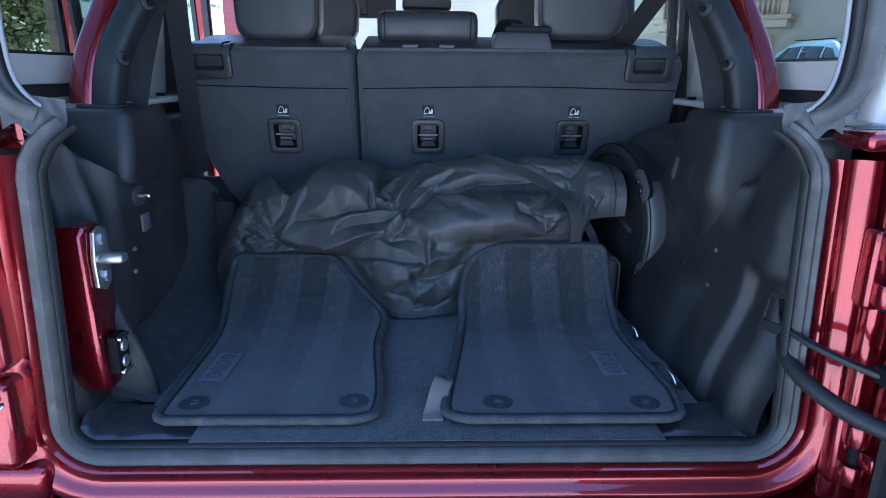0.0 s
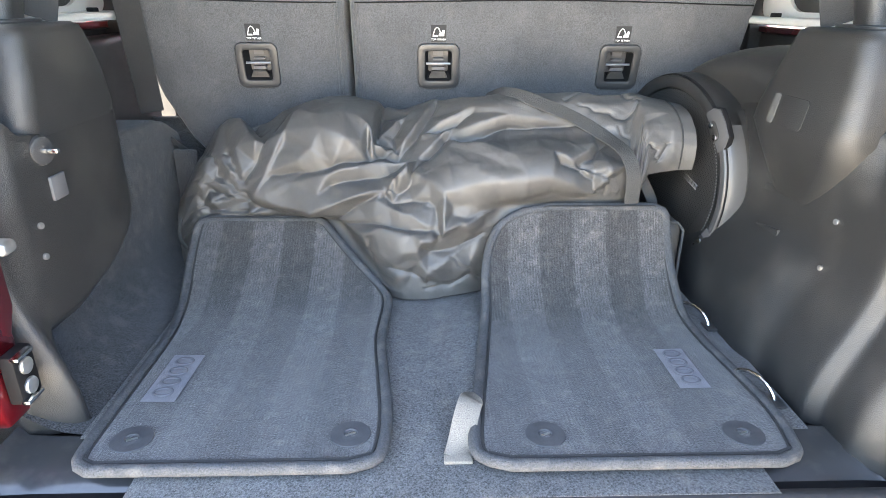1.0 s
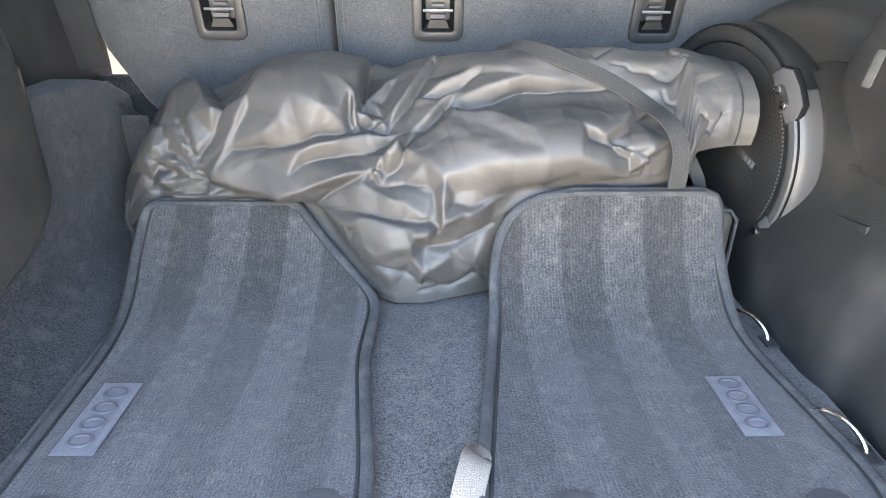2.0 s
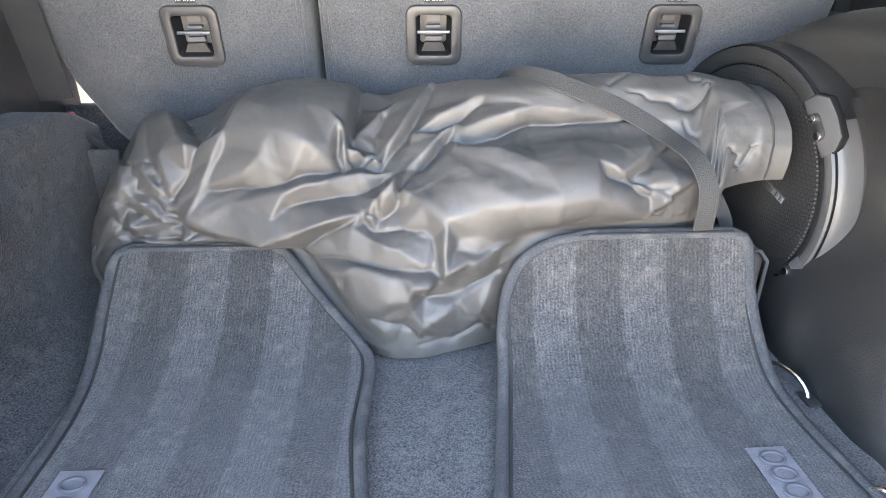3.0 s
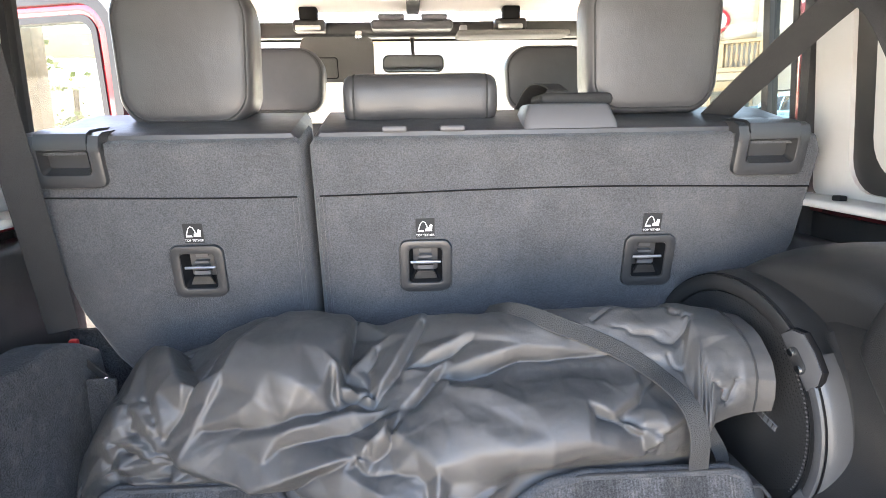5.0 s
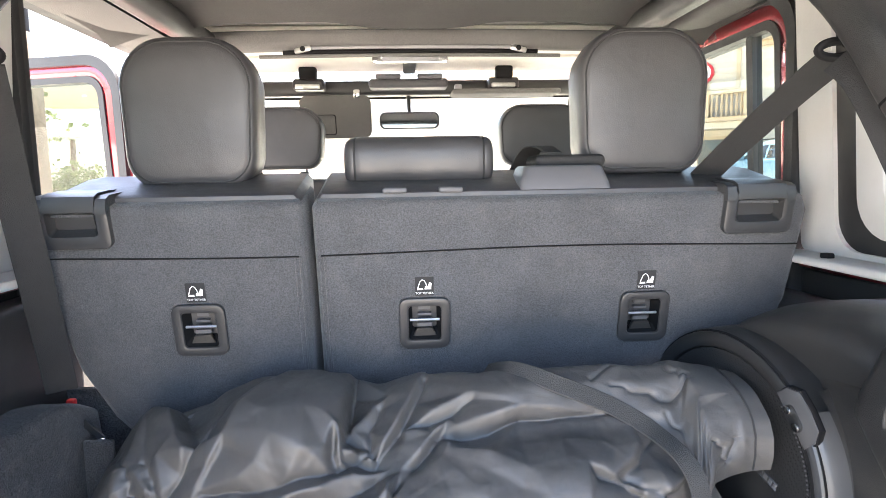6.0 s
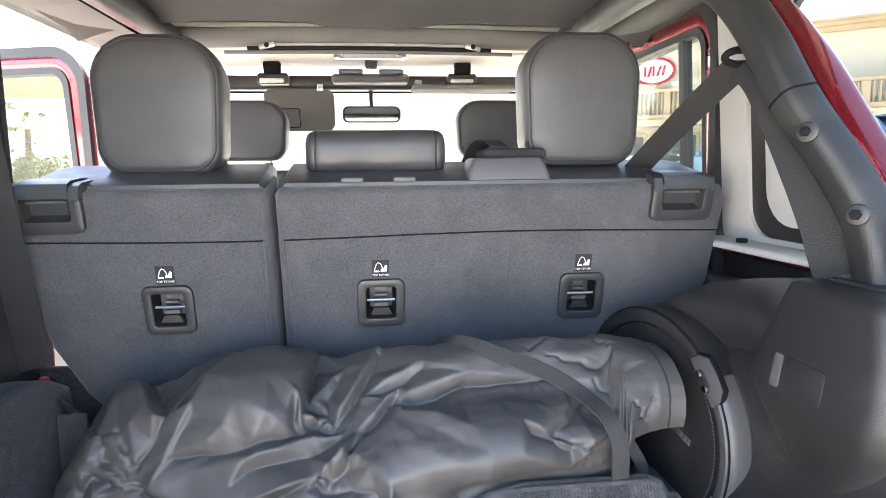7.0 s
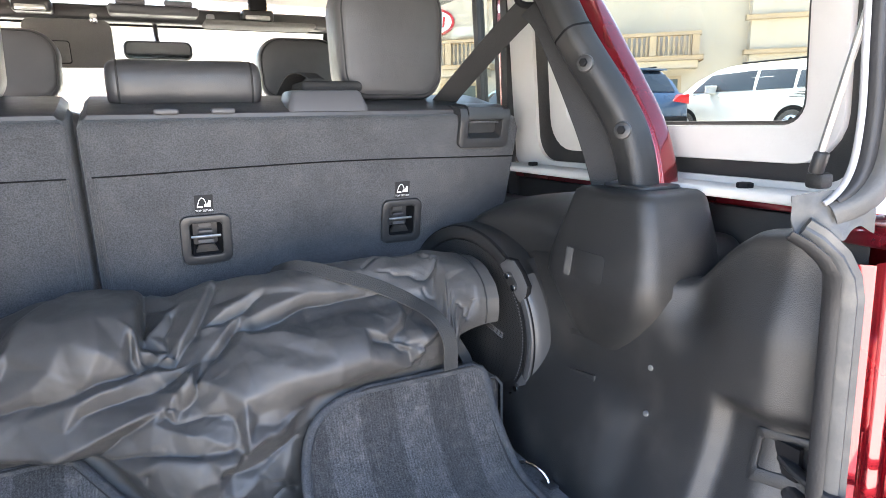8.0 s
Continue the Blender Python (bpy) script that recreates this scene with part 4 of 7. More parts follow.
part("flap_joint", ring_plate(rounded(-0.348, -0.272, 1.612, 1.683, 0.009), rounded(-0.345, -0.275, 1.615, 1.680, 0.008), 0.001, 0.004, lambda p, q, d: Vector((p, 3.017 + d + 0.25 * (1.75 - q), q))), M_DARK, visor)
part("visor_clip", box(-0.205, -0.180, 2.99, 3.02, 1.735, 1.765, 0.006, 2), M_CHROME, visor)

folded = thing("sun_visor", "grey sun visor folded up under the header", "sun visor")
part("visor_board", box(0.140, 0.520, 2.93, 3.05, 1.738, 1.756, 0.008, 3), M_HEADLINER, folded)
part("visor_clip", box(0.150, 0.175, 2.955, 2.99, 1.750, 1.775, 0.005, 2), M_PLASTIC_GREY, folded)

# ---- windscreen, pillars, dash, doors ----
cabin = thing("cabin_frame", "dark red door pillars and black dash of the cabin", "car frame", kind="structure")
for s in (-1, 1):
    part("screen_pillar", sweep([Vector((s * 0.66, 3.11, 1.79)), Vector((s * 0.70, 3.45, 1.25))], slab(0.06, 0.06, 0.02), up=(0, -1, 0)), M_PLASTIC_SMOOTH, cabin)
    part("door_pillar", box(s * 0.70, s * 0.755, 2.60, 2.70, 0.6, 1.80, 0.015, 3), M_RED, cabin)
    part("cant_rail", box(s * 0.655, s * 0.74, 1.93, 3.12, 1.795, 1.865, 0.02, 3), M_BLACK_RUBBER, cabin)
    part("rocker", box(s * 0.60, s * 0.78, 1.95, 3.6, 0.50, 0.70, 0.02, 2), M_RED, cabin)
    part("lock_pillar", box(s * 0.715, s * 0.760, 1.928, 1.965, 0.55, 1.80, 0.010, 2), M_BLACK_RUBBER, cabin)
part("dashboard", box(-0.70, 0.70, 3.15, 3.60, 0.85, 1.25, 0.06, 5), M_PLASTIC_SMOOTH, cabin)
part("cabin_floor", box(-0.72, 0.72, 1.98, 3.6, 0.58, 0.66, 0.01), M_CARPET, cabin)
ws = thing("windscreen", "clear upright windscreen glass under the header", "windscreen")
pane = part("screen_glass", prism([(-0.68, 0), (0.68, 0), (0.64, 0.62), (-0.64, 0.62)], lambda p, q, d: Vector((p, 3.46 - q * 0.56 + d, 1.23 + q * 0.86)), 0, 0.005), M_GLASS, ws)
pane.visible_shadow = False
part("dark_border", ring_plate([(-0.675, 0.005), (0.675, 0.005), (0.636, 0.612), (-0.636, 0.612)], [(-0.625, 0.06), (0.625, 0.06), (0.597, 0.600), (-0.597, 0.600)], 0.002, 0.003, lambda p, q, d: Vector((p, 3.455 - q * 0.56 + d, 1.23 + q * 0.86))), M_DARK, ws, "black printed border")


def side_door(name, label, y0, y1, bars, m=None, tint=M_TINTED):
    """A red door with a window, built closed on the right side; m swings it."""
    t = thing(name, label, "car door")
    to3 = lambda p, q, d: Vector((0.742 - 0.055 * max(0, q - 1.30) + d, p, q))
    part("door_frame", ring_plate(rounded(y0, y1, 0.62, 1.800, 0.09), rounded(y0 + 0.052, y1 - 0.052, 1.335, 1.755, 0.05), 0, 0.04, to3, 0.008), M_RED, t)
    part("door_skin", prism(rounded(y0 + 0.03, y1 - 0.03, 0.66, 1.345, 0.06), to3, 0.005, 0.045), M_RED, t)
    part("door_card", prism(rounded(y0 + 0.05, y1 - 0.05, 0.68, 1.320, 0.05), to3, -0.03, 0.004, 0.01), M_PLASTIC, t, "black door card")
    part("window_seal", ring_plate(rounded(y0 + 0.046, y1 - 0.046, 1.328, 1.761, 0.05), rounded(y0 + 0.064, y1 - 0.064, 1.346, 1.743, 0.04), -0.003, 0.046, to3), M_BLACK_RUBBER, t)
    part("door_seal", ring_plate(rounded(y0 - 0.016, y1 + 0.016, 0.61, 1.818, 0.10), rounded(y0 + 0.010, y1 - 0.010, 0.63, 1.790, 0.085), -0.012, 0.016, to3), M_BLACK_RUBBER, t, "black rubber door seal")
    for b in bars:
        part("window_bar", prism(rounded(b - 0.012, b + 0.012, 1.338, 1.752, 0.004), to3, 0.006, 0.028), M_BLACK_RUBBER, t)
    p = part("window_glass", prism(rounded(y0 + 0.055, y1 - 0.055, 1.338, 1.752, 0.04), to3, 0.016, 0.020), tint, t)
    p.visible_shadow = False
    if m is not None:
        t.matrix_world = m
    return t


side_door("rear_side_door", "closed dark red rear side door with divided window", 1.945, 2.62, [2.115])
side_door("front_side_door", "closed dark red front side door with clear window", 2.68, 3.50, [], None, M_GLASS)
# left rear door stands open, square to the car
side_door("open_side_door", "open dark red rear side door standing square to the car", 1.945, 2.62, [2.115],
          pose(-0.838, 2.645, 0, 0, 0, -106) @ Matrix.Diagonal((-1, 1, 1, 1)) @ Matrix.Translation((-0.742, -2.62, 0)))
side_door("front_side_door", "closed dark red front side door with clear window", 2.68, 3.50, [], Matrix.Diagonal((-1, 1, 1, 1)), M_GLASS)

# ---- rear seats ----
def back_y(z):
    return 1.850 - 0.22 * (z - 1.28)


def seat_to3(p, q, d):
    """Seat-back coordinates: across, height, depth into the seat."""
    return Vector((p, back_y(q) + d * 0.976, q + d * 0.215))


def seat_outline(x0, x1, cut):
    """Straight sides that curve in towards the floor on the outer side."""
    if cut < 0:
        pts = [(x1, 0.84), (x1, 1.405), (x1 - 0.010, 1.416), (x0 + 0.045, 1.416), (x0 + 0.012, 1.410), (x0, 1.385), (x0 + 0.010, 1.22), (x0 + 0.030, 1.12), (x0 + 0.075, 1.02), (x0 + 0.12, 0.96), (x0 + 0.14, 0.84)]
    else:
        pts = [(x0, 0.84), (x0, 1.405), (x0 + 0.010, 1.416), (x1 - 0.045, 1.416), (x1 - 0.012, 1.410), (x1, 1.385), (x1 - 0.010, 1.22), (x1 - 0.030, 1.12), (x1 - 0.075, 1.02), (x1 - 0.12, 0.96), (x1 - 0.14, 0.84)]
    return pts


def backrest_mesh(outline, holes, depth, r):
    """A seat back whose rear face is pierced for the recesses."""
    area = sum(a[0] * b[1] - b[0] * a[1] for a, b in zip(outline, outline[1:] + outline[:1]))
    o = outline if area > 0 else outline[::-1]
    k = len(o)

    def inset(dist):
        out = []
        for i in range(k):
            p, a, b = Vector(o[i]), Vector(o[i - 1]), Vector(o[(i + 1) % k])
            n0, n1 = (p - a).normalized(), (b - p).normalized()
            q = Vector((-n0.y, n0.x)) + Vector((-n1.y, n1.x))
            q = q.normalized() / max(0.5, q.normalized().dot(Vector((-n0.y, n0.x))))
            out.append(tuple(p + q * dist))
        return out

    bm = bmesh.new()
    loops = [(inset(r), 0.0), (inset(r * 0.62), r * 0.08), (inset(r * 0.29), r * 0.29), (inset(r * 0.08), r * 0.62), (o, r), (o, depth)]
    rows = [[bm.verts.new(seat_to3(*p, d)) for p in lp] for lp, d in loops]
    for r0, r1 in zip(rows, rows[1:]):
        for i in range(k):
            j = (i + 1) % k
            bm.faces.new((r0[i], r0[j], r1[j], r1[i]))
    bm.faces.new(rows[-1])
    es = [bm.edges.get((rows[0][i], rows[0][(i + 1) % k])) for i in range(k)]
    for h in holes:
        vs = [bm.verts.new(seat_to3(*p, 0.0)) for p in h]
        es += [bm.edges.new((vs[i], vs[(i + 1) % len(vs)])) for i in range(len(vs))]
    bmesh.ops.triangle_fill(bm, use_beauty=True, use_dissolve=False, edges=es)
    return bm


def headrest(parent, cx, w, z0, z1, y, d, rad=0.068):
    """A padded cushion: softly domed rear panel inside a sewn border, and a gusset that tapers forward."""
    h2, zc = (z1 - z0) / 2, (z0 + z1) / 2
    base = []
    r_top, r_low = min(rad, h2 * 0.8), min(rad, h2 * 0.8) * 0.6
    for (a, b), (a2, b2) in zip(slab(w, z1 - z0, r_top, 8), slab(w, z1 - z0, r_low, 8)):
        a, b = (a, b) if b > 0 else (a2, b2)
        q = b / h2
        base.append((a * (1 - 0.09 * max(0, -q) ** 1.5 - 0.03 * max(0, q) ** 2), b))
    # (share of the outline, place along the depth, -1 at the rear)
    rows = [(0.30, -1.06), (0.60, -1.045), (0.82, -1.01), (0.875, -0.985), (0.895, -0.955), (0.905, -0.945), (0.918, -0.965), (0.945, -0.945), (0.975, -0.86), (0.995, -0.70), (1.0, -0.45), (0.99, 0.1), (0.96, 0.6), (0.90, 0.85), (0.78, 0.97), (0.4, 1.02)]
    narrow = min(w, z1 - z0)
    share = lambda f, size: 1 - (1 - f) * narrow / size
    rings = [[Vector((cx + a * share(f, w), y + d / 2 * t, zc + b * share(f, z1 - z0))) for a, b in base] for f, t in rows]
    h = part("headrest", loft(rings), M_LEATHER, parent, "black leather headrest", angle=80)
    seam = [Vector((p.x, p.y - 0.0006, p.z)) for p in rings[6]]
    part("seam", sweep(seam, oval(0.0016, 0.0012, 6), up=(0, -1, 0), closed=True), M_WEBBING, h)
    for dx in (-0.07, 0.07):
        part("post", sweep([Vector((cx + dx, y, z0 - 0.05)), Vector((cx + dx, y, z0 + 0.03))], oval(0.006, 0.006, 8), up=(0, 1, 0)), M_CHROME, h)
        part("post_sleeve", disc((cx + dx, y - 0.03, z0 - 0.016), (0, 0, 1), 0.014, 0.010, 12, 0.003), M_PLASTIC_SMOOTH, h)
    return h


def bolster(parent, cx, w, z0, z1, y, d):
    """The low middle headrest: a padded roll with a domed cap sewn on at either end."""
    h2, zc = (z1 - z0) / 2, (z0 + z1) / 2
    outline = []
    for k in range(40):
        a = 2 * math.pi * k / 40
        c, e = math.cos(a), math.sin(a)
        outline.append((d / 2 * math.copysign(abs(c) ** 0.72, c), h2 * math.copysign(abs(e) ** 0.66, e)))
    # (place along the width, share of the section)
    rows = [(-0.500, 0.35), (-0.497, 0.62), (-0.485, 0.82), (-0.462, 0.93), (-0.435, 0.965), (-0.424, 0.955), (-0.412, 0.985), (-0.38, 1.0), (-0.2, 1.0), (0.0, 0.985)]
    rows += [(-p, f) for p, f in reversed(rows[:-1])]
    rings = [[Vector((cx + w * p, y + a * f, zc + b * f)) for a, b in outline] for p, f in rows]
    h = part("headrest", loft(rings), M_LEATHER, parent, "low padded black leather headrest", angle=80)
    for ring in (rings[5], rings[-6]):
        part("seam", sweep(ring, oval(0.0018, 0.0022, 6), up=(1, 0, 0), closed=True), M_WEBBING, h)
    for dx in (-0.05, 0.05):
        part("post", sweep([Vector((cx + dx, y - 0.02, z0 - 0.05)), Vector((cx + dx, y - 0.02, z0 + 0.02))], oval(0.006, 0.006, 8), up=(0, 1, 0)), M_CHROME, h)
    return h


def tether(parent, cx):
    """Bezel with a wire anchor in a recess whose near-black colour holds the shade, and a printed tag above it."""
    cz = 1.196
    bz = part("tether_bezel", ring_plate(rounded(cx - 0.046, cx + 0.046, cz - 0.051, cz + 0.046, 0.016), rounded(cx - 0.029, cx + 0.029, cz - 0.034, cz + 0.031, 0.006), 0.004, -0.012, seat_to3, 0.003), M_PLASTIC_SMOOTH, parent, "satin black bezel")
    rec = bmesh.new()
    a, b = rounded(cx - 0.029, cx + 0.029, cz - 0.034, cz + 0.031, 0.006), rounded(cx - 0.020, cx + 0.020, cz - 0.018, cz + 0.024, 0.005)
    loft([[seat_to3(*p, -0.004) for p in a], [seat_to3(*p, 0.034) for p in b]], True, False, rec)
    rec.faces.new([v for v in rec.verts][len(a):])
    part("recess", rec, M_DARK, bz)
    part("anchor_wire", sweep([seat_to3(cx - 0.027, cz + 0.001, 0.004), seat_to3(cx + 0.027, cz + 0.001, 0.004)], oval(0.0026, 0.0026, 8), up=(0, 0, 1)), M_ZINC, bz, "bright wire anchor")
    for z0, z1, w, d in ((0.014, 0.026, 0.011, 0.020), (-0.006, -0.0015, 0.013, 0.012), (-0.015, -0.008, 0.014, 0.010), (0.005, 0.009, 0.012, 0.014)):
        part("recess_step", prism(rounded(cx - w, cx + w, cz + z0, cz + z1, 0.002), seat_to3, d, d + 0.01), M_STEP, bz)
    part("recess_ramp", prism([(cx - 0.022, cz - 0.033), (cx + 0.022, cz - 0.033), (cx + 0.014, cz - 0.016), (cx - 0.014, cz - 0.016)], seat_to3, 0.004, 0.012), M_PLASTIC, bz)
    tg = part("tether_tag", prism(rounded(cx - 0.033 * 0.5, cx + 0.033 * 0.5, 1.2455, 1.2800, 0.001), seat_to3, -0.0015, 0.0), M_TAG, parent, "black cloth tag with white print")
    # pictogram: a bent arrow and an anchor as strokes
    st = lambda pts, w=0.0016: sweep([seat_to3(cx + p, 1.2455 + q, -0.0022) for p, q in pts], slab(w, 0.0006, 0.0001, 1), up=(0, -1, -0.2))
    part("print_arrow", st([(-0.012, 0.014), (-0.010, 0.020), (-0.008, 0.026), (-0.004, 0.030), (0.000, 0.028), (0.003, 0.022), (0.004, 0.015)]), M_PRINT, tg)
    part("print_seat", prism([(cx + p, 1.2455 + q) for p, q in ((0.000, 0.012), (0.012, 0.012), (0.012, 0.016), (0.013, 0.023), (0.009, 0.025), (0.006, 0.018), (0.001, 0.017))], seat_to3, -0.0024, -0.0016), M_PRINT, tg)
    part("print_base", prism([(cx + p, 1.2455 + q) for p, q in ((-0.013, 0.011), (-0.002, 0.011), (-0.003, 0.014), (-0.012, 0.014))], seat_to3, -0.0024, -0.0016), M_PRINT, tg)
    for row, words in ((0.0055, "TOP TETHER"),):
        cu = bpy.data.curves.new("print_words", "FONT")
        cu.body, cu.size, cu.align_x, cu.extrude = words, 0.0056, "CENTER", 0.0002
        tmp = new("print_words", cu)
        me = bpy.data.meshes.new_from_object(tmp.evaluated_get(bpy.context.evaluated_depsgraph_get()))
        bpy.data.objects.remove(tmp)
        me.materials.append(M_PRINT)
        w = new("print_words", me)
        w.matrix_world = Matrix.Translation(seat_to3(cx, 1.2455 + row - 0.0025, -0.0020)) @ pose(0, 0, 0, 90 + 12, 0, 0)
        w.parent = tg


def release_handle(parent, x0, x1):
    """A moulded frame round an open pocket at the seat's top corner, under a lever that folds over the top."""
    outer, inner = rounded(x0, x1, 1.347, 1.420, 0.014), rounded(x0 + 0.021, x1 - 0.021, 1.370, 1.411, 0.007)
    b = part("release_bezel", ring_plate(outer, inner, 0.012, -0.024, seat_to3, 0.004), M_PLASTIC_SMOOTH, parent, "satin black handle surround")
    pocket = bmesh.new()
    floor_loop = rounded(x0 + 0.025, x1 - 0.025, 1.376, 1.3975, 0.005)
    loft([[seat_to3(*p, -0.011) for p in inner], [seat_to3(*p, 0.010) for p in floor_loop]], True, False, pocket)
    pocket.faces.new(list(pocket.verts)[len(inner):])
    part("handle_pocket", pocket, M_PLASTIC_SMOOTH, b)
    rows = [(-0.013, 1.410), (-0.012, 1.422), (-0.004, 1.434), (0.010, 1.439), (0.050, 1.443), (0.078, 1.444), (0.082, 1.438), (0.080, 1.428), (0.0, 1.421), (-0.004, 1.410)]
    part("lever", loft([[seat_to3(x, z - 0.018 * max(0, d) / 0.08, d) for d, z in rows] for x in (x0 + 0.019, x0 + 0.022, x1 - 0.022, x1 - 0.019)]), M_PLASTIC_SMOOTH, b, "satin black lever", angle=35)
    for xx in (x0 + 0.009, x1 - 0.009):
        part("handle_arm", loft([[seat_to3(x, z - 0.004 - 0.018 * max(0, d) / 0.08, d) for d, z in rows] for x in (xx - 0.009, xx + 0.008)]), M_PLASTIC_SMOOTH, b, angle=35)


def rear_seat(name, label, x0, x1, cut, tethers, handle):
    t = thing(name, label, "car seat", "rear seats")
    part("backrest", backrest_mesh(seat_outline(x0, x1, cut), [rounded(c - 0.033, c + 0.033, 1.196 - 0.038, 1.196 + 0.035, 0.008) for c in tethers] + [rounded(handle[0] + 0.020, handle[1] - 0.020, 1.3695, 1.3990, 0.005)], 0.145, 0.016), M_SEATBACK, t, angle=50)
    # leather edge of the front cushion, proud of the back
    part("front_cushion", prism([(p, q + 0.010) for p, q in seat_outline(x0 + 0.006, x1 - 0.006, cut)], seat_to3, 0.024, 0.20, 0.012), M_LEATHER, t, "black leather front cushion")
    part("seat_cushion", box(x0 + 0.03, x1 - 0.03, 2.02, 2.52, 0.74, 1.02, 0.05, 4), M_LEATHER, t, "black leather seat cushion")
    # horizontal seam and the doubled hem beside the split
    zs = 1.327
    part("seam", sweep([seat_to3(x, zs + 0.004 * math.sin(6 * x), -0.0006) for x in np.linspace(x0 + 0.012, x1 - 0.012, 24)], oval(0.0016, 0.0016, 6), up=(0, 0, 1)), M_DARK, t)
    xi = x1 if cut < 0 else x0
    for k, dx in enumerate((0.010, 0.018)):
        xx = xi + (-dx if cut < 0 else dx)
        part("hem", sweep([seat_to3(xx + 0.0 * k, z, -0.0010) for z in np.linspace(0.90, 1.322, 16)], oval(0.0022, 0.0016, 6), up=(0, -1, 0)), M_SEATBACK, t)
    for cx in tethers:
        tether(t, cx)
    release_handle(t, *handle)
    return t


seat_l = rear_seat("car_seat", "narrow rear seat back in dark grey carpet with one tether anchor", -0.655, -0.205, -1, [-0.399], (-0.638, -0.518))
seat_r = rear_seat("car_seat", "wide rear seat back in dark grey carpet with two tether anchors", -0.191, 0.684, 1, [-0.002, 0.401], (0.524, 0.648))
headrest(seat_l, -0.420, 0.246, 1.442, 1.714, 1.995, 0.13, 0.086)
headrest(seat_r, 0.424, 0.252, 1.454, 1.728, 1.995, 0.13, 0.086)
bolster(seat_r, -0.004, 0.280, 1.441, 1.532, 1.965, 0.105)
for x in (-0.050, 0.047):
    part("post_catch", box(x - 0.021, x + 0.021, 1.836, 1.876, 1.428, 1.438, 0.004, 3), M_STEP, seat_r, "grey plastic post catch")
# belt outlet housing on the wide seat's shoulder
rings = []
for z, x0, x1, y0, y1 in ((1.430, 0.168, 0.332, 1.842, 1.965), (1.442, 0.170, 0.330, 1.846, 1.965), (1.468, 0.180, 0.322, 1.862, 1.965), (1.472, 0.184, 0.318, 1.868, 1.962)):
    rings.append([Vector((a, b, z)) for a, b in rounded(x0, x1, y0, y1, 0.012, 4)])
outlet = part("belt_outlet", loft(rings), M_OUTLET, seat_r, "grey plastic belt outlet")
part("outlet_pad", box(0.205, 0.335, 1.885, 1.985, 1.469, 1.491, 0.010, 3), M_WEBBING, outlet)
part("outlet_belt", sweep(curve_points([(0.24, 1.90, 1.495), (0.225, 1.93, 1.508), (0.215, 1.99, 1.50), (0.205, 2.06, 1.46)], 6), slab(0.045, 0.003, 0.001, 1), up=(0, 0, 1)), M_WEBBING, outlet)


# ---- front seats ----
def front_seat(cx, label):
    t = thing("car_seat", label, "car seat", "front seats")
    rings = []
    for z, w, y0, y1 in ((0.95, 0.50, 2.52, 2.66), (1.20, 0.50, 2.58, 2.72), (1.38, 0.45, 2.63, 2.755), (1.44, 0.36, 2.66, 2.76), (1.455, 0.28, 2.68, 2.75)):
        rings.append([Vector((cx + a, b, z)) for a, b in rounded(-w / 2, w / 2, y0, y1, 0.05, 5)])
    part("backrest", loft(rings), M_LEATHER, t, angle=70)
    headrest(t, cx, 0.27, 1.485, 1.675, 2.745, 0.12, 0.07)
    return t


front_seat(-0.410, "black leather front seat with upright headrest")
front_seat(0.398, "black leather front seat with upright headrest")


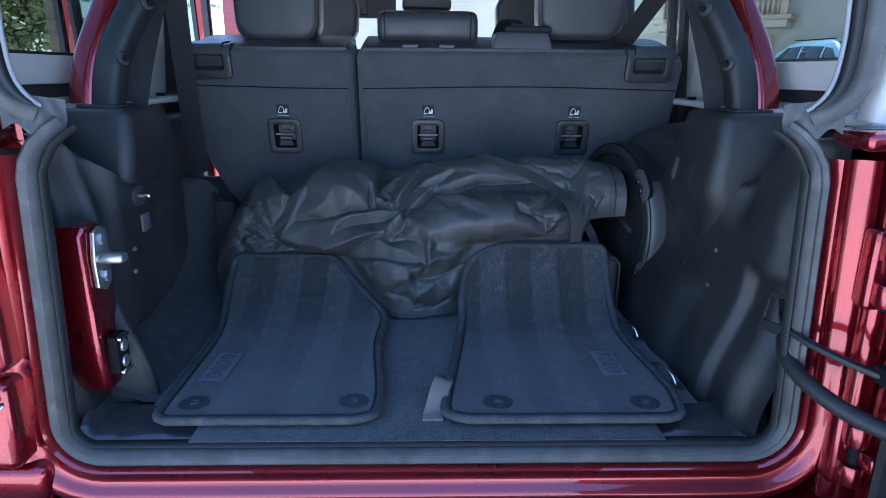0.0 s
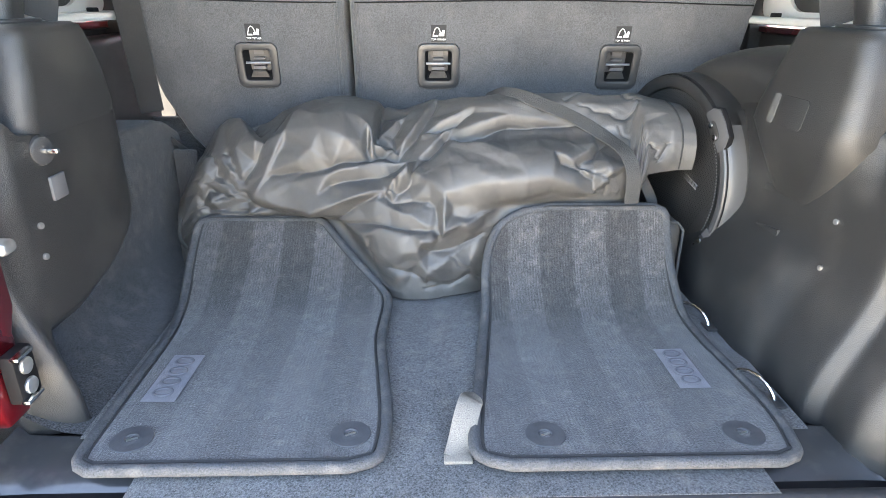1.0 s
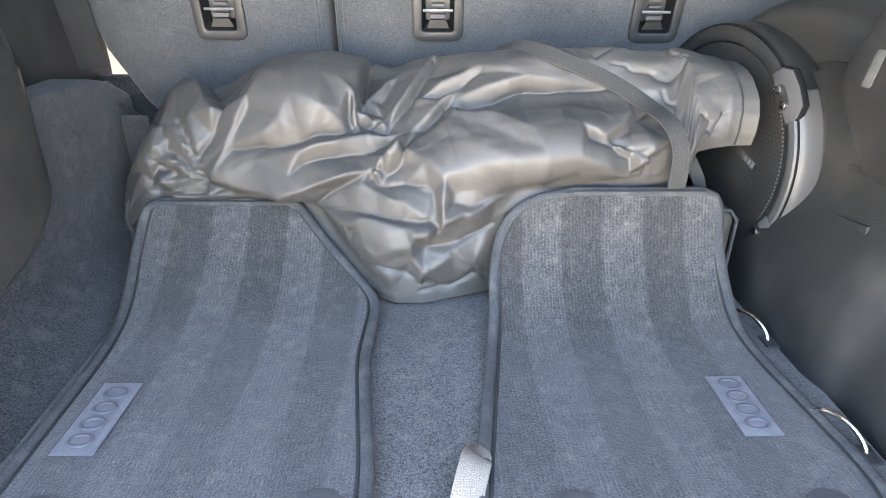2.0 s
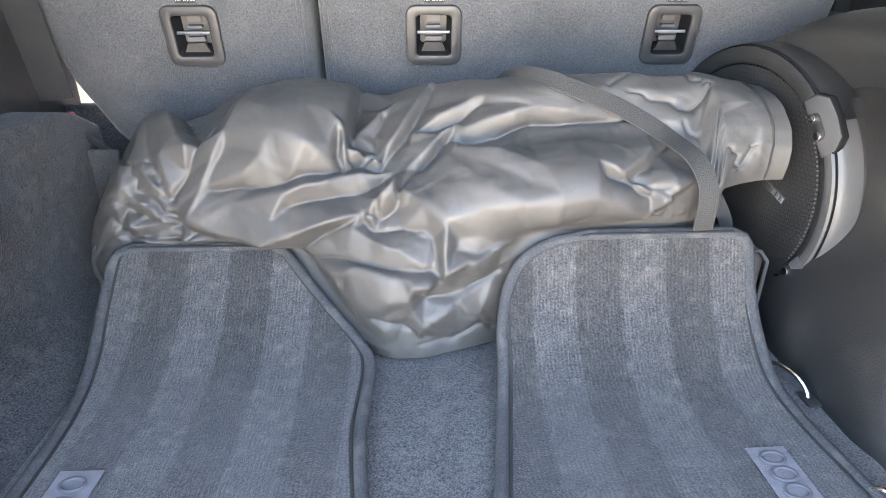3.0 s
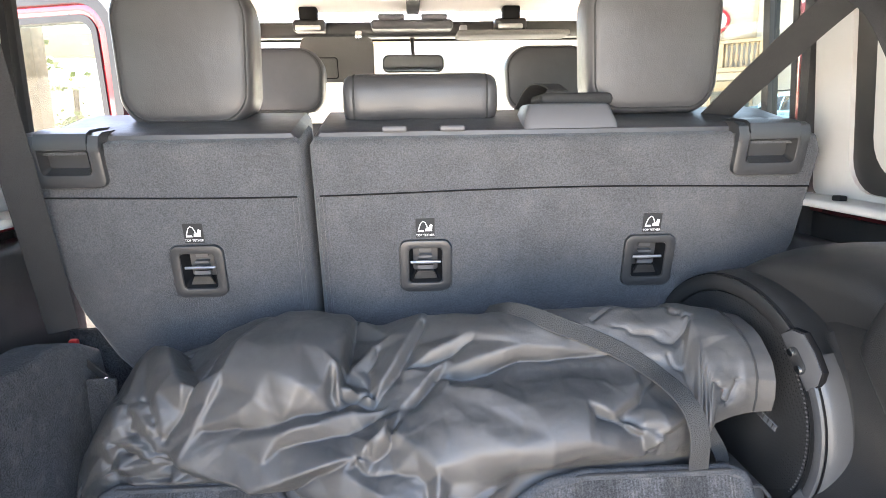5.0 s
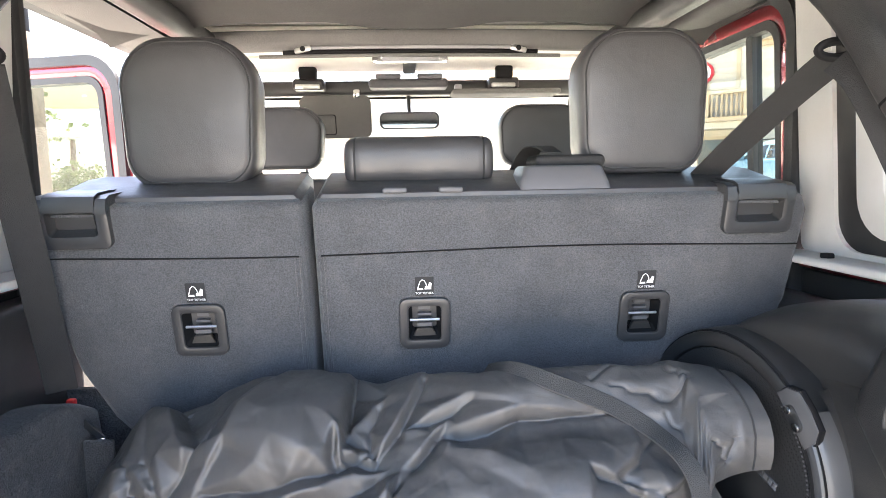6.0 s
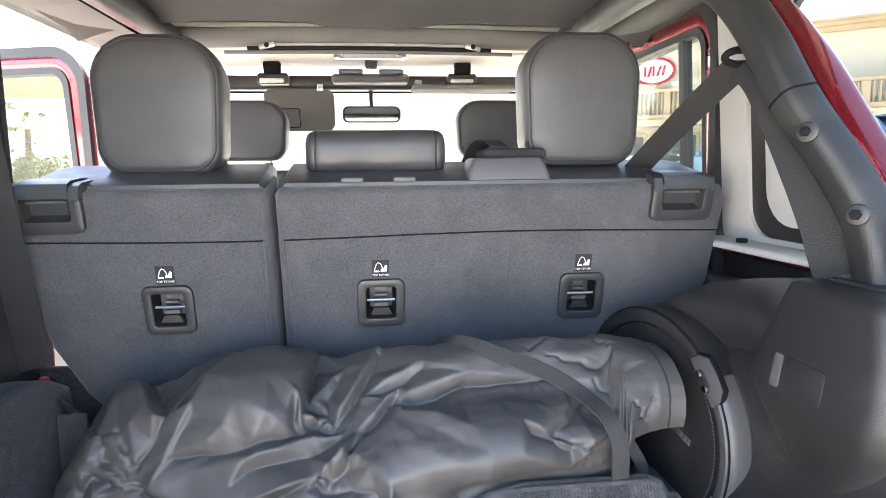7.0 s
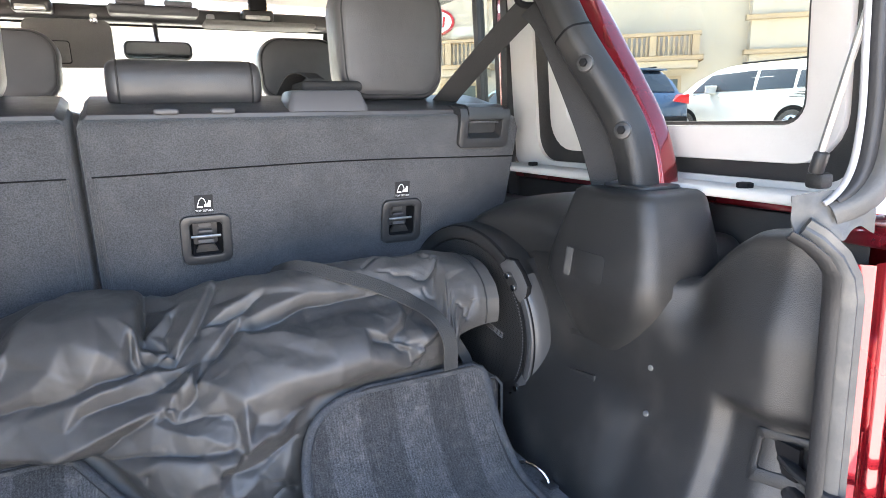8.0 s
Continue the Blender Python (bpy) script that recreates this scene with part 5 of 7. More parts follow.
# ---- floor mats ----
def mat_thing(label, left, right, prof, badge, holes, flip):
    """A carpet mat: its long edges are given as (distance along, x), its drape as (distance, y, z)."""
    t = thing("floor_mat", label, "floor mat", "floor mats")
    sl, sy, sz = zip(*prof)
    L = sl[-1]
    edge_l = curve_points([Vector((a, b, 0)) for a, b in left], 14)
    edge_r = curve_points([Vector((a, b, 0)) for a, b in right], 14)
    lx = lambda s: interp(s, [p.x for p in edge_l], [p.y for p in edge_l])
    rx = lambda s: interp(s, [p.x for p in edge_r], [p.y for p in edge_r])
    drape = curve_points([Vector((a, b, c)) for a, b, c in prof], 16)
    da, dyy, dz = [p.x for p in drape], [p.y for p in drape], [p.z for p in drape]

    def at(s, x, up=0.0):
        y, z = interp(s, da, dyy), interp(s, da, dz)
        ty, tz = interp(s + 0.01, da, dyy) - interp(s - 0.01, da, dyy), interp(s + 0.01, da, dz) - interp(s - 0.01, da, dz)
        q = math.hypot(ty, tz)
        wave = 0.0025 * math.sin(9 * x + 5 * s + flip) * math.sin(6 * s)
        return Vector((x, y - tz / q * (up + wave), z + ty / q * (up + wave)))

    ns, nx = 64, 40
    verts, faces, uvs = [], [], []
    for layer, up in ((0, 0.008), (1, 0.0)):
        for i in range(ns + 1):
            s = L * i / ns
            a, b = lx(s), rx(s)
            for j in range(nx + 1):
                x = a + (b - a) * j / nx
                verts.append(at(s, x, up))
                uvs.append((x, s))
    k, base = nx + 1, (ns + 1) * (nx + 1)
    for i in range(ns):
        for j in range(nx):
            f = (i * k + j, i * k + j + 1, (i + 1) * k + j + 1, (i + 1) * k + j)
            faces.append(f)
            faces.append(tuple(base + q for q in reversed(f)))
    pile = mesh_part("carpet_top", verts, faces, M_MAT, t)
    lay = pile.data.uv_layers.new(name="along")
    for lp in pile.data.loops:
        lay.data[lp.index].uv = uvs[lp.vertex_index]
    rim = [at(L * i / ns, lx(L * i / ns), 0.005) for i in range(ns + 1)] + [at(L, lx(L) + (rx(L) - lx(L)) * j / 24, 0.005) for j in range(1, 24)] + [at(L * i / ns, rx(L * i / ns), 0.005) for i in range(ns, -1, -1)] + \
          [at(0, rx(0) + (lx(0) - rx(0)) * j / 30, 0.005) for j in range(1, 30)]
    part("binding", sweep(rim, oval(0.0085, 0.0075, 8), up=(0, -0.4, 1), closed=True), M_MATEDGE, t, "stitched edge binding", angle=80)
    ctr = sum(rim, Vector()) / len(rim)
    seam = [p + Vector((0.0098 if p.x < ctr.x else -0.0098, 0, 0.0035)) if ns * 0.02 < k_ < ns or ns + 24 < k_ < 2 * ns + 23 else p + Vector((0, 0.0098 if p.y < ctr.y else -0.0075, 0.0045)) for k_, p in enumerate(rim)]
    part("seam", sweep(seam, oval(0.0022, 0.0012, 6), up=(0, -0.4, 1), closed=True), M_WEBBING, t, "dark sewn seam")
    # woven badge with plain raised shapes
    s0, s1, xa, xb, sk = badge
    bv, bf = [], []
    for i in range(9):
        for j in range(5):
            s = s0 + (s1 - s0) * i / 8
            bv.append(at(s, xa + (xb - xa) * j / 4 + sk * (i / 8), 0.0105))
    for i in range(8):
        for j in range(4):
            bf.append((i * 5 + j, i * 5 + j + 1, (i + 1) * 5 + j + 1, (i + 1) * 5 + j))
    bd = mesh_part("badge", bv, bf, M_BADGE, t, "grey woven badge")
    for q in range(4):
        sc = s0 + (s1 - s0) * (0.17 + 0.22 * q)
        xc = (xa + xb) / 2 + sk * (0.17 + 0.22 * q)
        loop = [at(sc + 0.0095 * math.sin(w), xc + 0.013 * math.cos(w), 0.0125) for w in [2 * math.pi * i / 14 for i in range(14)]]
        part("badge_shape", sweep(loop, oval(0.0022, 0.001, 6), up=(0, -0.3, 1), closed=True), M_BADGE_DARK, bd)
    for s, x in holes:
        c, n_ = at(s, x, 0.008), (at(s, x, 0.02) - at(s, x, 0.008)).normalized()
        q = n_.to_track_quat("Z", "Y").to_matrix()
        place = lambda a, b, d, c=c, q=q: c + q @ Vector((a, b, d))
        gr = part("grommet", turned([(0.027, -0.001), (0.026, 0.0016), (0.021, 0.0022), (0.014, 0.0012), (0.009, 0.0026), (0.0075, 0.001), (0.0075, -0.004)], 28, place=place), M_GROMMET, t, "grey rubber grommet")
        part("grommet_hole", turned([(0.0075, -0.0005), (0.0005, -0.0005)], 16, place=place), M_DARK, gr)
        part("grommet_bar", box(-0.007, 0.007, -0.0012, 0.0012, -0.0004, 0.0012, m=Matrix.Translation(c) @ q.to_4x4() @ pose(0, 0, 0, 0, 0, 25)), M_ZINC, gr)
    return t


MZ = FZ + 0.006
mat_thing("dark grey carpet floor mat with striped pile and diagonal corner",
          [(0, -0.440), (0.012, -0.458), (0.035, -0.464), (0.10, -0.466), (0.20, -0.468), (0.32, -0.470), (0.40, -0.478), (0.52, -0.492), (0.60, -0.492), (0.632, -0.487), (0.645, -0.466)],
          [(0, -0.130), (0.012, -0.100), (0.035, -0.090), (0.10, -0.088), (0.20, -0.098), (0.30, -0.108), (0.37, -0.106), (0.43, -0.103), (0.47, -0.118), (0.56, -0.185), (0.635, -0.238), (0.645, -0.256)],
          [(0, 1.045, MZ + 0.004), (0.08, 1.125, MZ + 0.002), (0.20, 1.245, MZ), (0.33, 1.375, MZ), (0.41, 1.455, MZ + 0.004), (0.48, 1.522, MZ + 0.025), (0.56, 1.586, MZ + 0.066), (0.645, 1.645, MZ + 0.118)],
          (0.135, 0.262, -0.436, -0.388, 0.002), [(0.055, -0.412), (0.06, -0.133)], 0.4)
mat_thing("dark grey carpet floor mat with striped pile, propped against the bag",
          [(0, 0.070), (0.012, 0.040), (0.035, 0.028), (0.10, 0.034), (0.20, 0.048), (0.30, 0.062), (0.40, 0.075), (0.47, 0.078), (0.53, 0.088), (0.57, 0.110), (0.595, 0.150), (0.605, 0.200)],
          [(0, 0.405), (0.012, 0.430), (0.035, 0.440), (0.10, 0.450), (0.20, 0.444), (0.30, 0.434), (0.38, 0.428), (0.45, 0.426), (0.53, 0.422), (0.585, 0.418), (0.60, 0.410), (0.605, 0.395)],
          [(0, 1.042, MZ + 0.006), (0.08, 1.122, MZ + 0.003), (0.20, 1.242, MZ), (0.30, 1.342, MZ), (0.37, 1.411, MZ + 0.010), (0.43, 1.462, MZ + 0.042), (0.50, 1.502, MZ + 0.090), (0.56, 1.524, MZ + 0.141), (0.605, 1.540, MZ + 0.178)],
          (0.155, 0.265, 0.340, 0.386, -0.002), [(0.055, 0.121), (0.052, 0.383)], 2.1)

# ---- tie-down rings, pull tab ----
for y in (1.245, 1.468):
    r = thing("tie_down_ring", "bright steel tie-down ring in the carpet", "tie-down ring", "tie-down rings")
    arc = [Vector((0.457 - 0.018 * math.cos(w), y - 0.033 + 0.030 * math.cos(w) + 0.008 * math.sin(w), FZ + 0.003 + 0.024 * math.sin(w))) for w in [math.pi * i / 14 for i in range(15)]]
    part("ring", sweep(arc, oval(0.0032, 0.0032, 8), up=(1, 0, 0.2)), M_CHROME, r)
    part("ring_base", box(0.466, 0.486, y - 0.080, y - 0.050, FZ + 0.001, FZ + 0.0055, 0.002, 2), M_PLASTIC_SMOOTH, r, "black ring base")
tab = thing("pull_tab", "tan webbing pull tab curled on the load floor", "strap")
part("loop", sweep(curve_points([(0.004, 1.074, FZ + 0.002), (0.010, 1.094, FZ + 0.008), (0.018, 1.120, FZ + 0.026), (0.026, 1.146, FZ + 0.034), (0.030, 1.162, FZ + 0.026), (0.030, 1.156, FZ + 0.010), (0.026, 1.130, FZ + 0.003)], 8), slab(0.034, 0.0024, 0.0008, 1), up=(0.2, -0.2, 1)), M_TAN, tab)
part("hem", box(-0.012, 0.024, 1.062, 1.076, FZ + 0.001, FZ + 0.006, 0.001, 1), M_TAN, tab)


# ---- the bag ----
def bag_shape(NX, NT):
    """Smooth form of the bag: sections from the floor in front, up the face, over the top and down behind."""
    X = np.linspace(-0.555, 0.492, NX)
    xs = [-0.555, -0.53, -0.50, -0.46, -0.42, -0.385, -0.35, -0.28, -0.20, -0.13, -0.08, -0.02, 0.05, 0.14, 0.28, 0.36, 0.40, 0.45, 0.492]
    top = np.interp(X, xs, [0.93, 0.99, 1.035, 1.068, 1.086, 1.094, 1.104, 1.132, 1.139, 1.128, 1.113, 1.135, 1.150, 1.160, 1.164, 1.163, 1.160, 1.154, 1.145])
    yf = np.interp(X, xs, [1.685, 1.665, 1.645, 1.630, 1.622, 1.616, 1.612, 1.606, 1.572, 1.520, 1.494, 1.496, 1.514, 1.552, 1.562, 1.572, 1.572, 1.57, 1.568])
    belly = np.interp(X, xs, [0.0] * 11 + [0.0, 0.010, 0.040, 0.050, 0.045, 0.02, 0.0, 0.0])
    yb = np.interp(X, xs, [1.73, 1.76, 1.79, 1.81, 1.83, 1.84, 1.845, 1.85, 1.85, 1.85, 1.84, 1.82, 1.80, 1.78, 1.77, 1.77, 1.76, 1.755, 1.74])
    low = np.interp(X, [-0.6, 0.358, 0.378, 0.5], [FZ + 0.004, FZ + 0.004, 1.025, 1.03])
    roll = np.interp(X, [-0.6, -0.02, 0.12, 0.36, 0.40, 0.6], [0, 0, 1, 1, 0.35, 0.35])
    slope = np.interp(X, [-0.6, -0.20, -0.12, 0.04, 0.12, 0.6], [0, 0, 1, 1, 0, 0])
    k = np.hanning(25)
    k /= k.sum()
    soft = lambda v: np.convolve(np.pad(v, 12, "edge"), k, "valid")
    top, yf, yb, roll, belly, slope = (soft(v) for v in (top, yf, yb, roll, belly, slope))
    low = np.convolve(np.pad(low, 3, "edge"), np.ones(7) / 7, "valid")
    U = np.linspace(0, 1, 400)
    at = [0, 0.10, 0.22, 0.34, 0.43, 0.51, 0.58, 0.65, 0.73, 0.83, 0.93, 1.0]
    plain_z = np.interp(U, at, [0.0, 0.2, 0.42, 0.62, 0.74, 0.83, 0.90, 0.96, 1.0, 0.95, 0.72, 0.3])
    plain_y = np.interp(U, at, [0.03, 0.0, 0.0, 0.05, 0.11, 0.20, 0.34, 0.55, 0.76, 0.91, 0.98, 1.0])
    slope_y = np.interp(U, at, [0.03, 0.0, 0.02, 0.15, 0.29, 0.42, 0.56, 0.71, 0.83, 0.93, 0.98, 1.0])
    roll_y = np.interp(U, [0, 0.10, 0.24, 0.36, 0.44, 0.50, 0.57, 0.65, 0.73, 0.84, 0.93, 1.0], [0.06, 0.0, 0.0, 0.09, 0.20, 0.285, 0.30, 0.38, 0.57, 0.80, 0.96, 1.0])
    roll_z = np.interp(U, [0, 0.10, 0.24, 0.36, 0.44, 0.50, 0.57, 0.65, 0.73, 0.84, 0.93, 1.0], [0.0, 0.22, 0.50, 0.68, 0.765, 0.815, 0.88, 0.965, 1.0, 0.95, 0.78, 0.3])
    Y, Z = np.zeros((NX, NT)), np.zeros((NX, NT))
    s9 = np.ones(19) / 19
    for i in range(NX):
        cy = plain_y + (slope_y - plain_y) * slope[i]
        cy = cy + (roll_y - cy) * roll[i]
        cz = plain_z + (roll_z - plain_z) * roll[i]
        cy = np.convolve(np.pad(cy, 9, "edge"), s9, "valid")
        cz = np.convolve(np.pad(cz, 9, "edge"), s9, "valid")
        y, z = yf[i] + (yb[i] - yf[i]) * cy, low[i] + (top[i] - low[i]) * cz
        y = y - belly[i] * np.exp(-((z - 1.035) / 0.06) ** 2) * (np.arange(400) < 290)
        s = np.concatenate([[0], np.cumsum(np.hypot(np.diff(y), np.diff(z)))])
        g = np.linspace(0, s[-1], NT)
        Y[i], Z[i] = np.interp(g, s, y), np.interp(g, s, z)
    return np.repeat(X[:, None], NT, 1), Y, Z


def stretched(A, B, folds):
    """Cloth pulled flat between ridges and valleys, each a chain of (x, share of the section, millimetres): facets that meet in creases."""
    pts, heights, edges = [], [], []
    for chain in folds:
        for k, (x, q, h) in enumerate(chain):
            if k:
                edges.append((len(pts) - 1, len(pts)))
            pts.append(Vector((x, 0.74 * q)))
            heights.append(h / 1000)
    for x in np.linspace(-0.565, 0.502, 16):
        for q in (-0.02, 0.70, 1.02):
            pts.append(Vector((x, 0.74 * q)))
            heights.append(0.0)
    for q in np.linspace(0.1, 0.6, 6):
        for x in (-0.565, 0.44, 0.502):
            pts.append(Vector((x, 0.74 * q)))
            heights.append(0.0)
    vs, _, tris, came, _, _ = delaunay_2d_cdt(pts, edges, [], 0, 1e-5)
    P = np.array([tuple(p) for p in pts])
    hs = []
    for v, o in zip(vs, came):
        if o:
            hs.append(np.mean([heights[i] for i in o]))
        else:                       # where two chains cross
            d = np.hypot(P[:, 0] - v.x, P[:, 1] - v.y)
            n = np.argsort(d)[:3]
            hs.append(float(np.sum(np.array(heights)[n] / d[n]) / np.sum(1 / d[n])))
    D = np.zeros_like(A)
    for t in tris:
        (x0, y0), (x1, y1), (x2, y2) = (vs[i] for i in t)
        den = (y1 - y2) * (x0 - x2) + (x2 - x1) * (y0 - y2)
        if abs(den) < 1e-10:
            continue
        i0, i1 = np.searchsorted(A[:, 0], [min(x0, x1, x2), max(x0, x1, x2)])
        i1 = min(i1 + 1, A.shape[0])
        a, b = A[i0:i1], B[i0:i1]
        u = ((y1 - y2) * (a - x2) + (x2 - x1) * (b - y2)) / den
        v = ((y2 - y0) * (a - x2) + (x0 - x2) * (b - y2)) / den
        inside = (u > -1e-6) & (v > -1e-6) & (u + v < 1 + 1e-6)
        D[i0:i1][inside] = (u * hs[t[0]] + v * hs[t[1]] + (1 - u - v) * hs[t[2]])[inside]
    return D


def blur(D, n):
    for _ in range(n):
        P = np.pad(D, 1, "edge")
        D = 0.5 * D + 0.125 * (P[2:, 1:-1] + P[:-2, 1:-1] + P[1:-1, 2:] + P[1:-1, :-2])
    return D


def near_line(A, B, pts):
    """Distance of each point (A, B) from a chain of points."""
    best = np.full_like(A, 9.0)
    for (x0, z0), (x1, z1) in zip(pts, pts[1:]):
        ex, ez = x1 - x0, z1 - z0
        t = np.clip(((A - x0) * ex + (B - z0) * ez) / (ex * ex + ez * ez + 1e-12), 0, 1)
        best = np.minimum(best, np.hypot(A - x0 - t * ex, B - z0 - t * ez))
    return best


def facets(A, B, cell, height, seed):
    """Crumpled sheet: flat facets between random heights on a bent triangular lattice."""
    rnd = np.random.RandomState(seed)
    h = rnd.uniform(-1, 1, (64, 64)) * height
    ph = rnd.uniform(0, 6.28, 6)
    a = A / cell + 0.55 * np.sin(B / cell * 1.1 + ph[0]) + 0.35 * np.sin(A / cell * 0.7 + B / cell * 1.9 + ph[1]) + 0.25 * np.sin(B / cell * 3.1 + ph[4])
    b = B / cell + 0.55 * np.sin(A / cell * 1.3 + ph[2]) + 0.35 * np.sin(B / cell * 0.8 - A / cell * 1.7 + ph[3]) + 0.25 * np.sin(A / cell * 2.9 + ph[5])
    a = a + 0.5 * b
    i, j = np.floor(a).astype(int), np.floor(b).astype(int)
    u, v = a - i, b - j
    at = lambda p, q: h[p % 64, q % 64]
    one = at(i, j) * (1 - u - v) + at(i + 1, j) * u + at(i, j + 1) * v
    two = at(i + 1, j + 1) * (u + v - 1) + at(i + 1, j) * (1 - v) + at(i, j + 1) * (1 - u)
    return np.where(u + v < 1, one, two)


def build_bag():
    t = thing("duffel_bag", "crumpled black coated nylon bag lying across the load floor", "bag")
    NX, NT = 433, 305
    XX, Y, Z = bag_shape(NX, NT)
    # ridges and valleys of the cloth
    folds = []
    folds += [  # end cloth
        [(-0.458, 0.651, 18), (-0.410, 0.447, 12), (-0.393, 0.359, 6), (-0.385, 0.299, 2)],
        [(-0.412, 0.569, 22), (-0.383, 0.470, 20), (-0.366, 0.434, 22), (-0.339, 0.438, 16)],
        [(-0.405, 0.645, -12), (-0.376, 0.543, -14)],
        [(-0.317, 0.536, 6), (-0.347, 0.447, 2), (-0.368, 0.388, 0), (-0.390, 0.332, 0)],
        [(-0.477, 0.477, 10), (-0.436, 0.418, 8), (-0.412, 0.365, 10), (-0.400, 0.319, 2)],
        [(-0.431, 0.447, 4), (-0.412, 0.378, 0), (-0.405, 0.342, -2)],
        [(-0.521, 0.668, 0), (-0.439, 0.365, -6), (-0.385, 0.260, -10)],
        [(-0.475, 0.372, 10), (-0.424, 0.322, 6), (-0.385, 0.273, -4)]]
    folds += [  # end cloth
        [(-0.470, 0.342, -4), (-0.439, 0.293, -6), (-0.390, 0.257, -10)],
        [(-0.456, 0.289, 8), (-0.412, 0.283, 6), (-0.378, 0.253, -4)],
        [(-0.487, 0.293, 0), (-0.451, 0.253, -6), (-0.390, 0.227, -8)],
        [(-0.361, 0.237, 0), (-0.385, 0.220, 6), (-0.436, 0.220, 8)]]
    folds += [  # left bulge
        [(-0.291, 0.500, 24), (-0.305, 0.438, 22), (-0.325, 0.391, 16), (-0.344, 0.342, 13), (-0.368, 0.280, 14)],
        [(-0.308, 0.418, 12), (-0.327, 0.372, 9), (-0.334, 0.342, 9)],
        [(-0.291, 0.500, 24), (-0.240, 0.467, 25), (-0.189, 0.477, 27), (-0.158, 0.480, 26), (-0.143, 0.461, 28)],
        [(-0.233, 0.418, 27), (-0.184, 0.398, 30), (-0.162, 0.388, 18)],
        [(-0.337, 0.329, 8), (-0.271, 0.319, 6), (-0.211, 0.336, 3), (-0.165, 0.362, 1), (-0.138, 0.388, -2)],
        [(-0.276, 0.355, 18), (-0.250, 0.378, 20)],
        [(-0.138, 0.388, -2), (-0.116, 0.418, -4), (-0.087, 0.441, -6)],
        [(-0.368, 0.280, 14), (-0.293, 0.299, 15), (-0.225, 0.312, 17), (-0.162, 0.342, 15), (-0.114, 0.385, 9), (-0.063, 0.414, 4)]]
    folds += [  # left bulge
        [(-0.373, 0.270, 10), (-0.320, 0.240, 20), (-0.254, 0.214, 32)],
        [(-0.254, 0.214, 32), (-0.208, 0.237, 26), (-0.160, 0.266, 22), (-0.107, 0.299, 24)],
        [(-0.218, 0.309, 17), (-0.238, 0.263, 20), (-0.254, 0.214, 32)],
        [(-0.213, 0.286, 3), (-0.165, 0.312, -2), (-0.119, 0.349, -4), (-0.085, 0.391, -4)],
        [(-0.383, 0.250, -8), (-0.322, 0.211, -4), (-0.269, 0.174, -6)],
        [(-0.269, 0.174, -6), (-0.201, 0.194, -8), (-0.165, 0.243, -8), (-0.107, 0.299, -4)]]
    folds += [  # knot and notch
        [(-0.150, 0.378, 6), (-0.155, 0.414, 20), (-0.143, 0.461, 30), (-0.136, 0.431, 26), (-0.131, 0.401, 14), (-0.136, 0.391, 4)],
        [(-0.145, 0.408, 2), (-0.145, 0.444, 6)],
        [(-0.128, 0.612, 8), (-0.131, 0.549, 18), (-0.131, 0.467, 20), (-0.133, 0.424, 14)],
        [(-0.121, 0.681, -2), (-0.124, 0.609, -14), (-0.128, 0.520, -16), (-0.131, 0.464, -10)],
        [(-0.133, 0.424, 14), (-0.114, 0.428, 17), (-0.095, 0.434, 14)],
        [(-0.131, 0.408, 2), (-0.109, 0.428, 0), (-0.087, 0.447, -2)],
        [(-0.121, 0.487, 4), (-0.090, 0.553, 12), (-0.063, 0.592, 14)],
        [(-0.015, 0.625, 10), (-0.031, 0.566, 16), (-0.051, 0.507, 18), (-0.070, 0.461, 15), (-0.087, 0.428, 8)]]
    folds += [  # knot and notch
        [(-0.080, 0.559, 8), (-0.095, 0.500, 3), (-0.087, 0.454, 2)],
        [(-0.007, 0.625, 4), (-0.024, 0.556, 2), (-0.048, 0.497, 0), (-0.070, 0.457, -2), (-0.090, 0.418, -8)]]
    folds += [  # fan of folds
        [(-0.044, 0.484, 12), (0.002, 0.516, 13), (0.053, 0.549, 6)],
        [(-0.048, 0.484, 0), (-0.005, 0.500, -2), (0.027, 0.513, -4), (0.058, 0.533, 0)],
        [(-0.041, 0.457, 9), (-0.005, 0.470, 9), (0.022, 0.497, 5)],
        [(0.010, 0.484, 14), (-0.019, 0.434, 12), (-0.048, 0.401, 8)],
        [(0.015, 0.477, -1), (-0.010, 0.431, -2), (-0.027, 0.408, -2)],
        [(0.022, 0.438, 15), (0.010, 0.414, 14), (-0.017, 0.388, 12), (-0.041, 0.382, 8)],
        [(0.002, 0.461, -2), (0.041, 0.457, -7), (0.080, 0.461, -9), (0.119, 0.477, -9)],
        [(0.119, 0.477, -9), (0.184, 0.490, -7), (0.233, 0.493, -5), (0.288, 0.493, -3)]]
    folds += [  # fan of folds
        [(0.034, 0.480, 6), (0.080, 0.490, 9), (0.131, 0.510, 8), (0.182, 0.507, 5)],
        [(0.022, 0.428, 15), (0.073, 0.408, 18), (0.121, 0.375, 21), (0.172, 0.388, 23), (0.201, 0.382, 19)],
        [(0.177, 0.438, 10), (0.223, 0.438, 8), (0.245, 0.424, 8)],
        [(0.065, 0.375, 17), (0.111, 0.342, 17)]]
    folds += [  # pinch
        [(-0.104, 0.296, 24), (-0.085, 0.329, 32), (-0.065, 0.359, 36), (-0.063, 0.336, 32), (-0.080, 0.312, 24), (-0.099, 0.296, 18)],
        [(-0.090, 0.319, 10), (-0.075, 0.352, 12)],
        [(-0.058, 0.359, 4), (-0.063, 0.326, 2), (-0.085, 0.306, -2), (-0.107, 0.296, -6)]]
